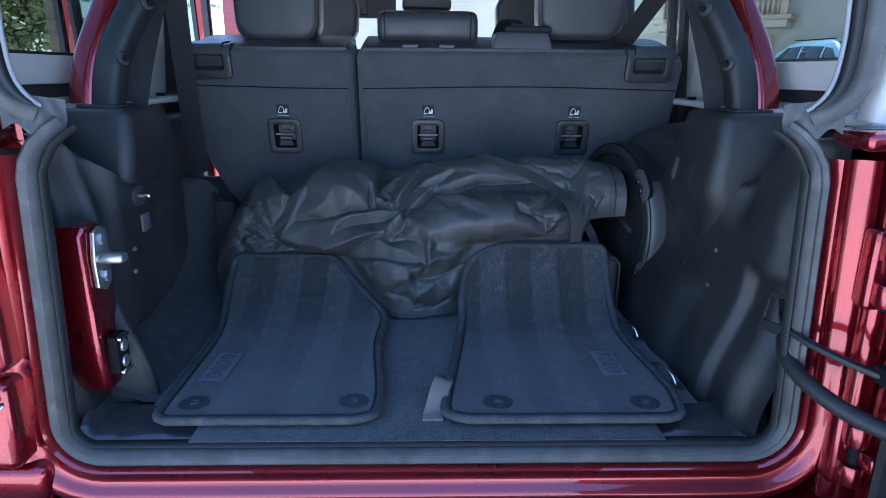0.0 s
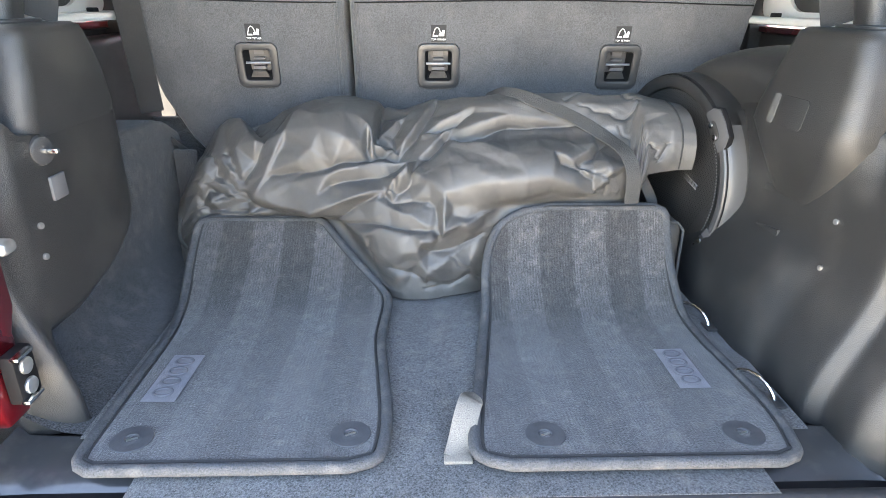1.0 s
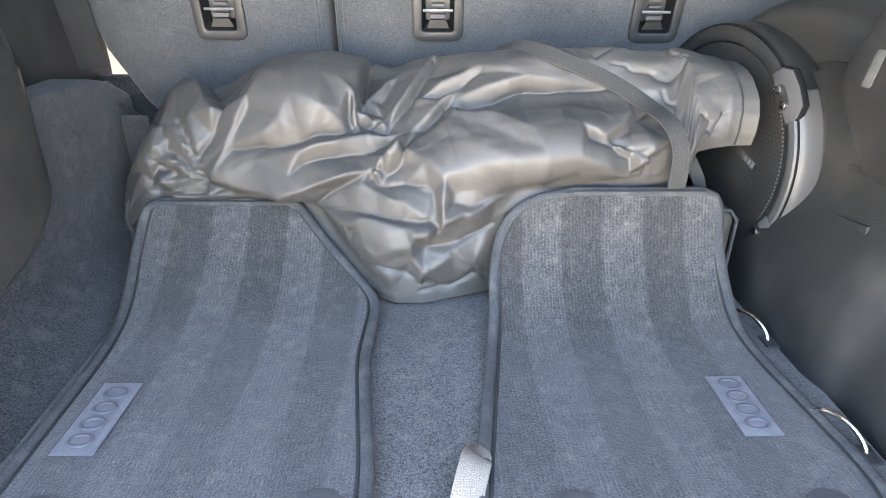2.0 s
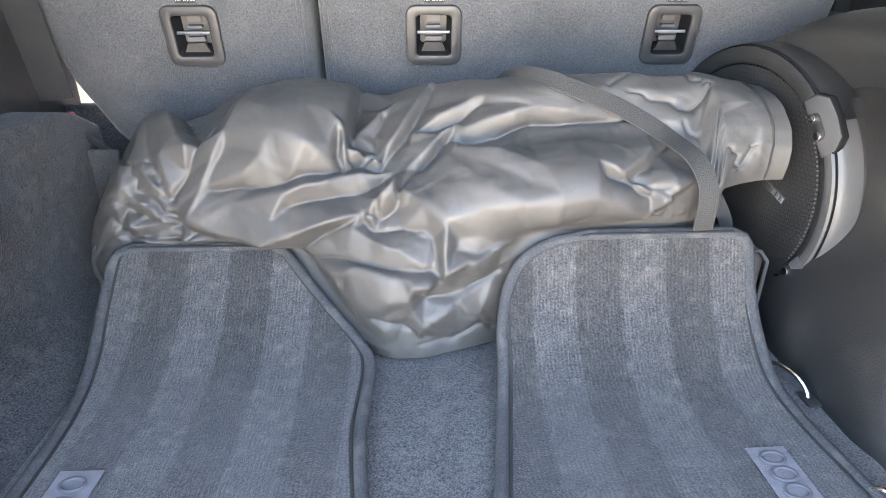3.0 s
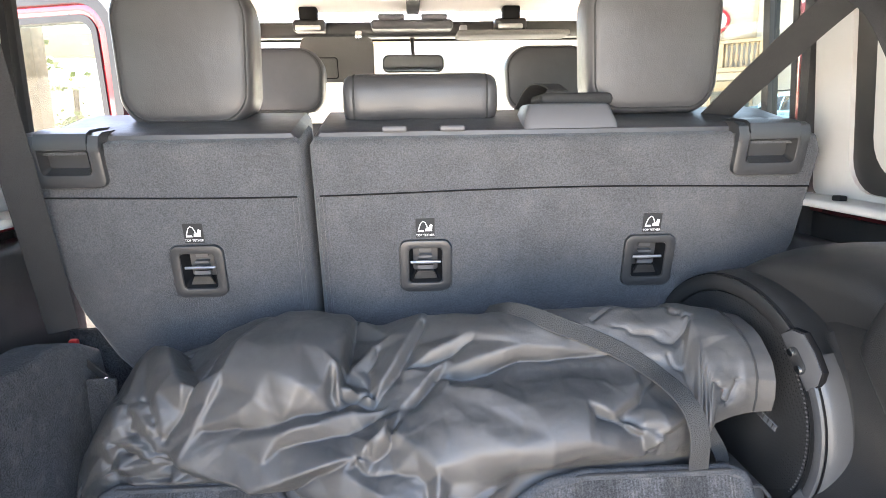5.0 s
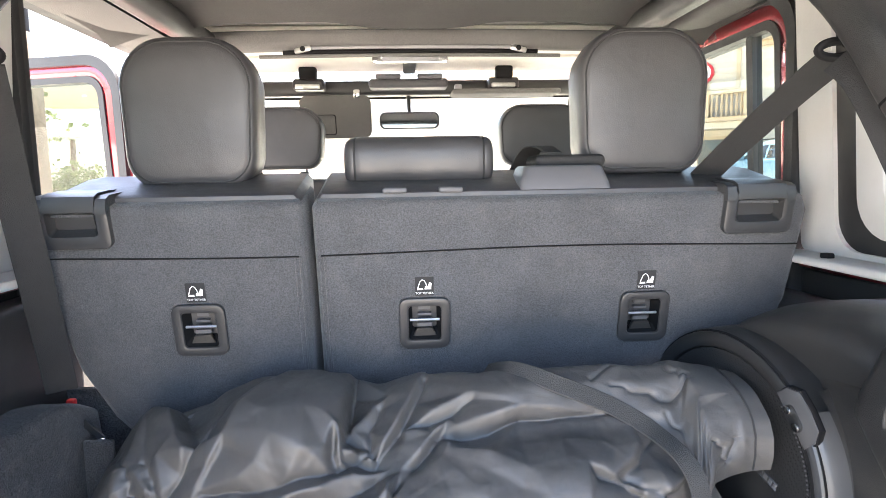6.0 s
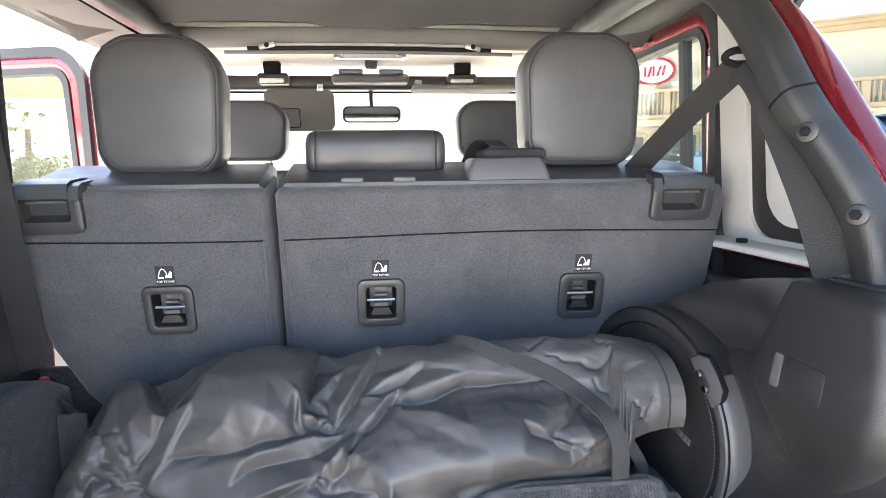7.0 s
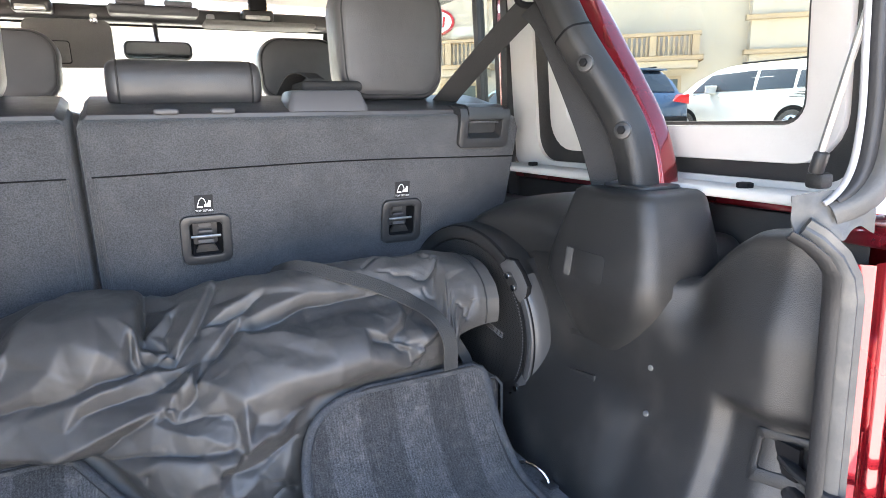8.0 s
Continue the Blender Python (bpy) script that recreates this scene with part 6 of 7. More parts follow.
    folds += [  # lower bulge
        [(-0.104, 0.289, -4), (-0.095, 0.273, -2), (-0.056, 0.276, 3), (-0.022, 0.276, 10), (-0.015, 0.253, 5), (-0.010, 0.217, 6), (-0.005, 0.188, 10)],
        [(-0.056, 0.349, 18), (-0.027, 0.312, 22), (0.002, 0.276, 27), (0.000, 0.227, 27), (-0.002, 0.194, 26)],
        [(0.002, 0.286, 27), (0.053, 0.306, 27), (0.102, 0.319, 28), (0.148, 0.332, 30)],
        [(0.019, 0.345, 24), (0.061, 0.332, 26)],
        [(0.015, 0.234, 6), (0.017, 0.253, 12), (0.046, 0.257, 12), (0.070, 0.240, 6), (0.116, 0.237, 5), (0.145, 0.247, 8)],
        [(0.000, 0.197, 26), (0.039, 0.217, 20), (0.075, 0.230, 15), (0.116, 0.237, 10)],
        [(0.010, 0.191, 8), (0.046, 0.224, 8), (0.078, 0.230, 6)],
        [(-0.027, 0.135, -6), (0.017, 0.145, -5), (0.056, 0.158, -4), (0.073, 0.171, -3)]]
    folds += [  # lower bulge
        [(-0.124, 0.270, 8), (-0.102, 0.257, 8), (-0.063, 0.240, 12), (-0.041, 0.217, 12)]]
    folds += [  # drape
        [(-0.002, 0.188, 26), (-0.022, 0.178, 22), (-0.041, 0.178, 23), (-0.046, 0.151, 16), (-0.044, 0.122, 9)],
        [(-0.031, 0.145, -2), (-0.039, 0.158, 4)],
        [(-0.204, 0.174, -8), (-0.133, 0.204, -6), (-0.095, 0.211, -3), (-0.058, 0.201, 0), (-0.022, 0.197, 6), (-0.005, 0.184, 10)],
        [(-0.153, 0.171, 8), (-0.116, 0.201, 7), (-0.058, 0.194, 11), (-0.022, 0.191, 14)],
        [(-0.141, 0.158, 0), (-0.133, 0.099, -3), (-0.131, 0.049, -3)],
        [(-0.102, 0.158, 8), (-0.073, 0.145, 9), (-0.046, 0.138, 12)],
        [(-0.095, 0.095, 0), (-0.056, 0.086, -4), (-0.029, 0.053, -4)],
        [(-0.044, 0.122, 9), (-0.029, 0.086, 9), (-0.034, 0.059, 6)]]
    folds += [  # drape
        [(0.017, 0.125, 6), (0.046, 0.082, 8), (0.065, 0.036, 3)],
        [(-0.031, 0.033, -2), (0.017, 0.036, -3), (0.048, 0.056, 0)]]
    folds += [  # by strap
        [(0.245, 0.362, 4), (0.279, 0.391, -2), (0.296, 0.428, -3), (0.318, 0.451, -4)],
        [(0.233, 0.359, 18), (0.267, 0.395, 13), (0.281, 0.424, 12)],
        [(0.216, 0.368, 6), (0.250, 0.349, 1), (0.274, 0.322, 1), (0.288, 0.289, 3)],
        [(0.221, 0.368, 20), (0.254, 0.349, 15), (0.301, 0.336, 17)],
        [(0.250, 0.355, 3), (0.279, 0.342, 3), (0.305, 0.326, 2)],
        [(0.276, 0.286, 12), (0.288, 0.322, 12), (0.301, 0.326, 14)],
        [(0.303, 0.283, 2), (0.303, 0.309, 2)],
        [(0.148, 0.322, 30), (0.196, 0.329, 27), (0.235, 0.319, 20), (0.271, 0.286, 12)]]
    folds += [  # by strap
        [(0.167, 0.280, 10), (0.196, 0.289, 8), (0.240, 0.266, 4)],
        [(0.339, 0.487, 6), (0.351, 0.447, 5), (0.359, 0.365, 4)],
        [(0.271, 0.562, -3), (0.318, 0.533, -4), (0.376, 0.497, -2)],
        [(0.238, 0.569, 4), (0.349, 0.697, 4), (0.385, 0.493, 3)],
        [(0.364, 0.322, -4), (0.407, 0.076, -4), (0.431, 0.188, -3)]]
    SS = np.repeat(np.linspace(0, 0.74, NT)[None, :], NX, 0)
    bend = 0.0030 * np.sin(SS * 70 + XX * 40) + 0.002 * np.sin(SS * 150 - XX * 90)
    flat = stretched(XX, SS, folds)
    D = 0.85 * blur(flat, 2) + 0.15 * blur(flat, 30)
    D = 1.42 * D - 0.005
    # fine crumples, strongest in the low left cloth, the drape and beside the strap
    amount = 0.30 + 0.7 * np.exp(-((XX + 0.47) / 0.06) ** 2) * (Z < 1.0) + 0.7 * np.exp(-((XX - 0.29) / 0.06) ** 2 - ((Z - 1.03) / 0.05) ** 2) + 0.25 * np.exp(-((Z - 0.86) / 0.06) ** 2)
    amount *= 1 - 0.35 / (1 + np.exp(-(XX - 0.34) * 60))
    amount = blur(amount, 30)
    fine = facets(XX, Z + 0.6 * Y, 0.120, 0.0110, 3) + facets(XX, Z + 0.6 * Y, 0.052, 0.0055, 7) + facets(XX, Z + 0.6 * Y, 0.023, 0.0022, 11)
    D += fine * amount
    # tight creases along the valleys, and small ones that run out of the knots
    for chain in folds:
        if sum(h for _, _, h in chain) / len(chain) < 7:
            d = near_line(XX + bend, SS + bend, [(x, 0.74 * q_) for x, q_, _ in chain])
            D -= 0.0060 * np.exp(-d / 0.0032)
    rng = random.Random(5)
    knots = [(-0.405, 0.215, 0.9), (-0.125, 0.30, 0.8), (-0.07, 0.245, 0.8), (0.33, 0.245, 0.7), (-0.030, 0.120, 0.8), (0.012, 0.14, 0.6), (0.0, 0.31, 0.8), (-0.44, 0.30, 0.8)]
    for _ in range(150):
        if rng.random() < 0.55:
            kx, ks, reach = rng.choice(knots)
            an, r0, r1 = rng.uniform(0, 6.28), rng.uniform(0.012, 0.05), rng.uniform(0.05, 0.13) * reach
        else:
            kx, ks = rng.uniform(-0.50, 0.33), rng.uniform(0.03, 0.40)
            an, r0, r1 = rng.choice((0.5, 0.9, 2.4, 2.8, 0.1)) + rng.uniform(-0.3, 0.3), 0.0, rng.uniform(0.02, 0.08)
        p0 = (kx + r0 * math.cos(an), ks + r0 * math.sin(an))
        p2 = (kx + r1 * math.cos(an), ks + r1 * math.sin(an))
        p1 = ((p0[0] + p2[0]) / 2 + rng.uniform(-0.006, 0.006), (p0[1] + p2[1]) / 2 + rng.uniform(-0.006, 0.006))
        i0, i1 = int(max(0, (min(p0[0], p2[0]) + 0.53) / 1.047 * NX)), int(min(NX, (max(p0[0], p2[0]) + 0.58) / 1.047 * NX))
        if i1 - i0 < 4:
            continue
        A, B = XX[i0:i1], SS[i0:i1]
        ex, es = p2[0] - p0[0], p2[1] - p0[1]
        L = math.hypot(ex, es)
        along = np.clip(((A - p0[0]) * ex + (B - p0[1]) * es) / (L * L), 0, 1)
        taper = np.sin(np.pi * np.clip(along, 0.02, 0.98)) ** 0.7
        side = ((A - p0[0]) * es - (B - p0[1]) * ex) / L
        d = near_line(A, B, [p0, p1, p2])
        w = rng.uniform(0.0032, 0.006)
        h = rng.uniform(0.0008, 0.0022) * rng.choice((1, 1, -0.8))
        D[i0:i1] += h * taper * np.where(side > 0, np.exp(-d / 0.010), 1.6 * np.exp(-d / (0.9 * w)) - 0.6 * np.exp(-d / 0.008))
    # push along the outward direction of the section
    gy, gz = np.gradient(Y, axis=1), np.gradient(Z, axis=1)
    q = np.hypot(gy, gz) + 1e-9
    Y = Y - gz / q * D
    Z = np.maximum(Z + gy / q * D, FZ + 0.002)
    # the cloth lies behind the two propped mats
    right_mat = np.interp(Z, [MZ, MZ + 0.010, MZ + 0.042, MZ + 0.090, MZ + 0.141, MZ + 0.182], [1.36, 1.411, 1.462, 1.502, 1.524, 1.541]) + 0.010
    left_mat = np.interp(Z, [MZ, MZ + 0.004, MZ + 0.025, MZ + 0.066, MZ + 0.122], [1.40, 1.455, 1.522, 1.586, 1.647]) + 0.010
    near_r = 1 / (1 + np.exp(-(XX - 0.085 - 0.25 * np.clip(Z - 0.93, 0, 1)) / 0.010)) * (XX < 0.43) / (1 + np.exp((Z - 0.984) / 0.006))
    near_l = 1 / (1 + np.exp((XX + 0.105 + 0.85 * np.clip(Z - 0.81, 0, 1)) / 0.010)) * (XX > -0.50) / (1 + np.exp((Z - 0.922) / 0.006))
    Y = Y + np.maximum(0, right_mat - Y) * near_r
    Y = Y + np.maximum(0, left_mat - Y) * near_l
    XX = np.where(XX > 0.40, 0.40 + 0.84 * (XX - 0.40), XX)
    verts = np.stack([XX, Y, Z], -1).reshape(-1, 3).tolist()
    faces = [(i * NT + j, (i + 1) * NT + j, (i + 1) * NT + j + 1, i * NT + j + 1) for i in range(NX - 1) for j in range(NT - 1)]
    mesh_part("bag_body", verts, faces, M_BAG, t, angle=180)
    # gathered end panel beside the loudspeaker, and its seam
    base = (NX - 1) * NT
    rim = [Vector(verts[base + j]) for j in range(NT)]
    c = sum(rim, Vector()) / NT
    ev, ef = [], []
    for k in range(7):
        w = k / 6
        for j, p in enumerate(rim):
            e = p + (c - p) * w
            e.x += 0.012 * math.sin(w * 1.5) + 0.005 * w * math.sin(j * 0.16)
            ev.append(tuple(e))
    for k in range(6):
        for j in range(NT):
            j2 = (j + 1) % NT
            ef.append((k * NT + j, k * NT + j2, (k + 1) * NT + j2, (k + 1) * NT + j))
    mesh_part("end_panel", ev, ef, M_BAG, t, angle=80)
    s0 = (NX - 14) * NT
    part("end_seam", sweep([Vector(verts[s0 + j]) + Vector((0, 0, 0.0006)) for j in range(2, NT - 2, 2)], oval(0.0022, 0.0016, 6), up=(1, 0, 0)), M_WEBBING, t)
    # strap: over the top, then down the face to the mat's edge
    grid = np.stack([XX, Y, Z], -1)

    def lies(x, share, lift):
        i, j = int(round((x + 0.555) / 1.047 * (NX - 1))), int(round(share * (NT - 1)))
        p = grid[max(0, i - 9):i + 10, max(0, j - 9):j + 10].reshape(-1, 3).mean(0)
        n = Vector(np.cross(grid[i, j + 3] - grid[i, j - 3], grid[i + 3, j] - grid[i - 3, j])).normalized()
        n = n if n.z - n.y > 0 else -n
        return Vector(p) + n * lift

    strap = curve_points([lies(x, q_, 0.005) for x, q_ in ((0.090, 0.66), (0.116, 0.605), (0.150, 0.572), (0.187, 0.549), (0.233, 0.526), (0.269, 0.503), (0.308, 0.464))] + [Vector((0.332, 1.545, 1.075)), Vector((0.344, 1.518, 1.040)), Vector((0.346, 1.518, 0.985))], 8)
    part("carry_strap", sweep(strap, slab(0.028, 0.003, 0.001, 1), up=(0.05, -0.75, 0.65)), M_WEBBING_GREY, t, "grey woven carry strap", angle=30)
    part("loose_strap", sweep(curve_points([(0.375, 1.60, 1.035), (0.392, 1.58, 1.0), (0.408, 1.575, 0.965), (0.400, 1.57, 0.93)], 8), slab(0.020, 0.003, 0.001, 1), up=(0, -1, 0.2)), M_WEBBING_GREY, t)
    part("cord_loop", sweep(curve_points([(-0.520, 1.70, 0.93), (-0.545, 1.685, 0.895), (-0.551, 1.678, 0.862), (-0.535, 1.67, 0.838), (-0.505, 1.665, 0.830)], 8), oval(0.004, 0.003, 8), up=(0, 1, 0)), M_WEBBING_GREY, t)
    # lower pouch of the bag beside the right mat
    pouch = part("side_pouch", box(0.30, 0.466, 1.545, 1.66, FZ + 0.003, 0.938, 0.022, 5), M_BAG, t, "soft black side pouch")
    part("piping", sweep([Vector((0.4655, 1.5475, z)) for z in np.linspace(FZ + 0.02, 0.920, 12)] + [Vector((0.452, 1.5475, 0.937)), Vector((0.43, 1.5475, 0.939))], oval(0.0028, 0.0028, 6), up=(0, 1, 0)), M_MATEDGE, pouch)
    return t


build_bag()

# ---- buckle in the gap beside the narrow seat ----
buckle = thing("belt_buckle", "red and black seat belt buckle beside the seat", "seat belt buckle")
part("buckle_body", box(-0.668, -0.652, 1.912, 1.926, 1.038, 1.058, 0.004, 2), M_REDPLASTIC, buckle)
part("buckle_strap", sweep(curve_points([(-0.658, 1.916, 1.042), (-0.618, 1.878, 1.026), (-0.575, 1.86, 1.000)], 6), slab(0.012, 0.004, 0.001, 1), up=(0, -1, 0)), M_WEBBING, buckle)
part("buckle_tongue", box(-0.584, -0.572, 1.852, 1.858, 0.994, 1.006, 0.002), M_CHROME, buckle)

# ---- tailgate, swung open to the right ----
gate = thing("tailgate", "dark red tailgate swung wide open on its side hinges", "tailgate")
gm = pose(0.735, 0.925, 0, 0, 0, -96)
part("gate_shell", box(0.0, 1.20, -0.05, 0.03, 0.66, 1.285, 0.02, 3, m=gm), M_RED, gate)
part("gate_trim", box(0.05, 1.15, -0.072, -0.048, 0.72, 1.24, 0.02, 3, m=gm), M_PLASTIC, gate, "black inner trim")
for z in (0.800, 1.095):
    h = part("hinge", disc((0.662, 0.945, z - 0.052), (0, 0, 1), 0.020, 0.036, 20, 0.004), M_RED, gate, "dark red hinge knuckle")
    part("knuckle", disc((0.662, 0.945, z + 0.016), (0, 0, 1), 0.020, 0.036, 20, 0.004), M_RED, h)
    part("hinge_pin", disc((0.662, 0.945, z - 0.058), (0, 0, 1), 0.009, 0.118, 14, 0.002), M_DARK, h)
    part("hinge_leaf", box(0.632, 0.72, 0.950, 0.982, z - 0.060, z + 0.060, 0.008, 3), M_RED, h)
    part("hinge_arm", box(0.660, 0.74, 0.905, 0.945, z - 0.014, z + 0.014, 0.006, 3), M_RED, h)
part("gate_edge", box(0.675, 0.745, 0.86, 0.935, 0.66, 1.28, 0.016, 3), M_RED, gate)

check = thing("check_strap", "black rubber check strap and cable to the tailgate", "strap")
part("strap", sweep(curve_points([(0.590, 1.070, 0.985), (0.572, 1.03, 0.983), (0.570, 0.985, 0.978), (0.60, 0.93, 0.968), (0.66, 0.87, 0.955), (0.74, 0.80, 0.945)], 8), slab(0.016, 0.010, 0.004, 2), up=(0, 0, 1)), M_BLACK_RUBBER, check)
part("strap_clamp", box(0.628, 0.660, 0.868, 0.905, 0.948, 0.974, 0.004, 2), M_DARK, check)
part("cable", sweep(curve_points([(0.590, 1.055, 0.945), (0.572, 1.015, 0.935), (0.572, 0.965, 0.918), (0.60, 0.90, 0.90), (0.66, 0.83, 0.888), (0.75, 0.74, 0.88)], 8), oval(0.013, 0.013, 12), up=(0, 0, 1)), M_BLACK_RUBBER, check, "ribbed black cable sleeve")

for s in (1, -1):
    st = thing("gas_strut", "bright steel gas strut with black socket", "gas strut", "gas struts")
    part("rod", sweep([Vector((s * 0.655, 1.108, 1.352)), Vector((s * 0.645, 1.055, 1.56))], oval(0.0042, 0.0042, 10), up=(1, 0, 0)), M_ZINC, st)
    part("tube", sweep([Vector((s * 0.645, 1.055, 1.56)), Vector((s * 0.63, 1.02, 1.80))], oval(0.0075, 0.0075, 12), up=(1, 0, 0)), M_DARK, st)
    part("socket", disc((s * 0.655, 1.110, 1.335), (0, -0.25, 1), 0.009, 0.028, 14, 0.003), M_PLASTIC_SMOOTH, st)
    part("bracket", box(s * 0.652, s * 0.676, 1.098, 1.122, 1.316, 1.336, 0.005, 2), M_PLASTIC, st)


# ---- outside: building, parked cars, planting ----
M_STUCCO = material("cream_stucco", (0.58, 0.50, 0.40), 0.9, grain=0.08, grain_scale=20, vary=0.06, vary_scale=0.5, bump=0.4, bump_scale=30, dirt=0.12, dirt_scale=1.2)
M_STUCCO2 = material("tan_stone_trim", (0.50, 0.37, 0.24), 0.85, vary=0.1, vary_scale=1.5, bump=0.4, bump_scale=20)
M_WINDOW = material("dark_window_glass", (0.05, 0.07, 0.08), 0.08, spec=0.8, vary=0.2, vary_scale=0.6)
M_SIGNRED = material("red_sign_face", (0.50, 0.01, 0.02), 0.4, vary=0.05)
M_SIGNWHITE = material("white_sign_face", (0.80, 0.79, 0.76), 0.5, vary=0.03)
BO, BU, BN = Vector((16.7, 19.9, 0)), Vector((0.766, -0.643, 0)), Vector((-0.643, -0.766, 0))


def on_wall(p, q, d):
    return BO + BU * p + BN * d + Vector((0, 0, q))


def wall_box(p0, p1, q0, q1, d0, d1, r=0.0):
    m = Matrix((Vector((BU.x, BN.x, 0, BO.x)), Vector((BU.y, BN.y, 0, BO.y)), (0, 0, 1, 0), (0, 0, 0, 1)))
    return box(p0, p1, d0, d1, q0, q1, r, 2, m=m)


hall = thing("building", "cream stucco commercial building with balustrades and a round sign", "building")
part("wall", wall_box(-30, 4.6, 0, 6.0, -8, 0), M_STUCCO, hall)
part("wing_wall", wall_box(4.6, 24, 0, 7.5, -8, 0.5), M_STUCCO, hall)
for q, h in ((5.95, 0.18), (6.13, 0.14), (6.27, 0.10)):
    part("cornice", wall_box(-30, 4.6, q, q + h, -8, 0.12 + (q - 5.95) * 0.7, 0.02), M_STUCCO2, hall)
for q in (3.42, 4.60):
    part("wing_band", wall_box(4.4, 24, q, q + 0.16, 0.4, 0.66, 0.02), M_STUCCO2, hall)
part("sign_gable", prism([(-9.6, 4.4), (-5.0, 4.4), (-5.0, 6.3), (-5.35, 6.45), (-5.5, 6.9), (-6.0, 7.1), (-6.3, 7.5), (-8.3, 7.5), (-8.6, 7.1), (-9.1, 6.9), (-9.25, 6.45), (-9.6, 6.3)], on_wall, 0.0, 0.25, 0.03), M_STUCCO, hall)
gf = [(-9.2, 4.5), (-5.4, 4.5), (-5.4, 6.1), (-5.75, 6.3), (-5.9, 6.65), (-6.35, 6.85), (-8.25, 6.85), (-8.7, 6.65), (-8.85, 6.3), (-9.2, 6.1)]
gi = [(p * 0.93 + (-7.3) * 0.07, q * 0.93 + 5.6 * 0.07) for p, q in gf]
part("gable_moulding", ring_plate(gf, gi, 0.25, 0.07, on_wall), M_STUCCO2, hall)
oval2 = lambda a, b, n=36: [(-7.10 + a * math.cos(2 * math.pi * i / n), 5.17 + b * math.sin(2 * math.pi * i / n)) for i in range(n)]
sign = thing("wall_sign", "oval white sign with a red rim on the cream gable", "sign")
part("sign_rim", prism(oval2(0.80, 0.53), on_wall, 0.30, 0.38), M_SIGNRED, sign, "red rim")
part("sign_face", prism(oval2(0.70, 0.44), on_wall, 0.384, 0.392), M_SIGNWHITE, sign)
for p0, p1, p2, p3 in ((-7.48, -7.40, -7.40, -7.48), (-7.36, -7.26, -7.16, -7.26), (-7.16, -7.08, -7.08, -7.16), (-7.02, -6.94, -6.80, -6.88), (-6.80, -6.72, -6.66, -6.74)):
    part("sign_bar", prism([(p0, 4.98), (p1, 4.98), (p2, 5.36), (p3, 5.36)], on_wall, 0.394, 0.402), M_SIGNRED, sign)


def balcony(p0, p1, q0, q1):
    """A stone balustrade on a moulded ledge."""
    t = thing("balcony", "tan stone balustrade on a moulded ledge", "balcony", "balconies")
    part("ledge", wall_box(p0 - 0.15, p1 + 0.15, q0 - 0.16, q0, 0, 1.0, 0.03), M_STUCCO2, t)
    part("ledge_moulding", wall_box(p0, p1, q0 - 0.42, q0 - 0.165, 0, 0.8, 0.03), M_STUCCO, t)
    part("handrail", wall_box(p0 - 0.05, p1 + 0.05, q1 - 0.12, q1, 0.72, 0.95, 0.02), M_STUCCO2, t)
    part("back_panel", wall_box(p0 + 0.1, p1 - 0.1, q0 + 0.01, q1 - 0.13, 0.05, 0.10), M_STUCCO, t)
    piers = np.linspace(p0 + 0.12, p1 - 0.12, max(2, round((p1 - p0) / 1.4) + 1))
    for c in piers:
        part("pier", wall_box(c - 0.12, c + 0.12, q0 + 0.002, q1 - 0.122, 0.70, 0.96, 0.01), M_STUCCO2, t)
    shape = [(0.05, 0.0), (0.05, 0.05), (0.03, 0.09), (0.062, 0.25), (0.04, 0.42), (0.028, 0.55), (0.045, 0.60), (0.05, 0.66)]
    k = (q1 - 0.13 - q0) / 0.66
    first = None
    for a, b in zip(piers, piers[1:]):
        n = max(2, int((b - a - 0.24) / 0.155))
        for i in range(n):
            c = a + 0.12 + (b - a - 0.24) * (i + 0.5) / n
            ctr = on_wall(c, q0, 0.83)
            if first is None:
                bm = bmesh.new()
                rings = [[Vector((r * math.cos(w), r * math.sin(w), z * k)) for w in [2 * math.pi * j / 8 for j in range(8)]] for r, z in shape]
                first = part("baluster", loft(rings), M_STUCCO2, t)
                first.location = ctr
            else:
                o = new("baluster", first.data)
                o.location, o.parent = ctr, t
    return t


balcony(-1.8, 2.85, 3.45, 4.28)
balcony(-9.4, -4.9, 3.45, 4.40)
for c in (-12.5, -8.2, -6.2, -1.0, 1.6):
    w = part("window", wall_box(c - 0.7, c + 0.7, 0.9, 2.7, 0.0, 0.02), M_WINDOW, hall, "dark shop window")
    part("window_frame", ring_plate([(c - 0.8, 0.8), (c + 0.8, 0.8), (c + 0.8, 2.8), (c - 0.8, 2.8)], [(c - 0.68, 0.92), (c + 0.68, 0.92), (c + 0.68, 2.68), (c - 0.68, 2.68)], 0.0, 0.08, on_wall), M_STUCCO2, w)

M_TYRE = material("tyre_rubber", (0.025, 0.025, 0.026), 0.8, vary=0.2)
M_RIM = material("alloy_rim", (0.55, 0.56, 0.57), 0.3, metal=0.9, vary=0.1)
M_CARWHITE = material("white_car_paint", (0.60, 0.60, 0.59), 0.3, coat=1.0, vary=0.02)
M_CARBLUE = material("dark_blue_car_paint", (0.03, 0.07, 0.14), 0.3, metal=0.3, coat=1.0, vary=0.05)
M_LAMP = material("red_lamp_lens", (0.6, 0.02, 0.02), 0.15, vary=0.05)
M_CARGLASS = material("car_window_glass", (0.03, 0.035, 0.04), 0.05, spec=0.7, vary=0.1)


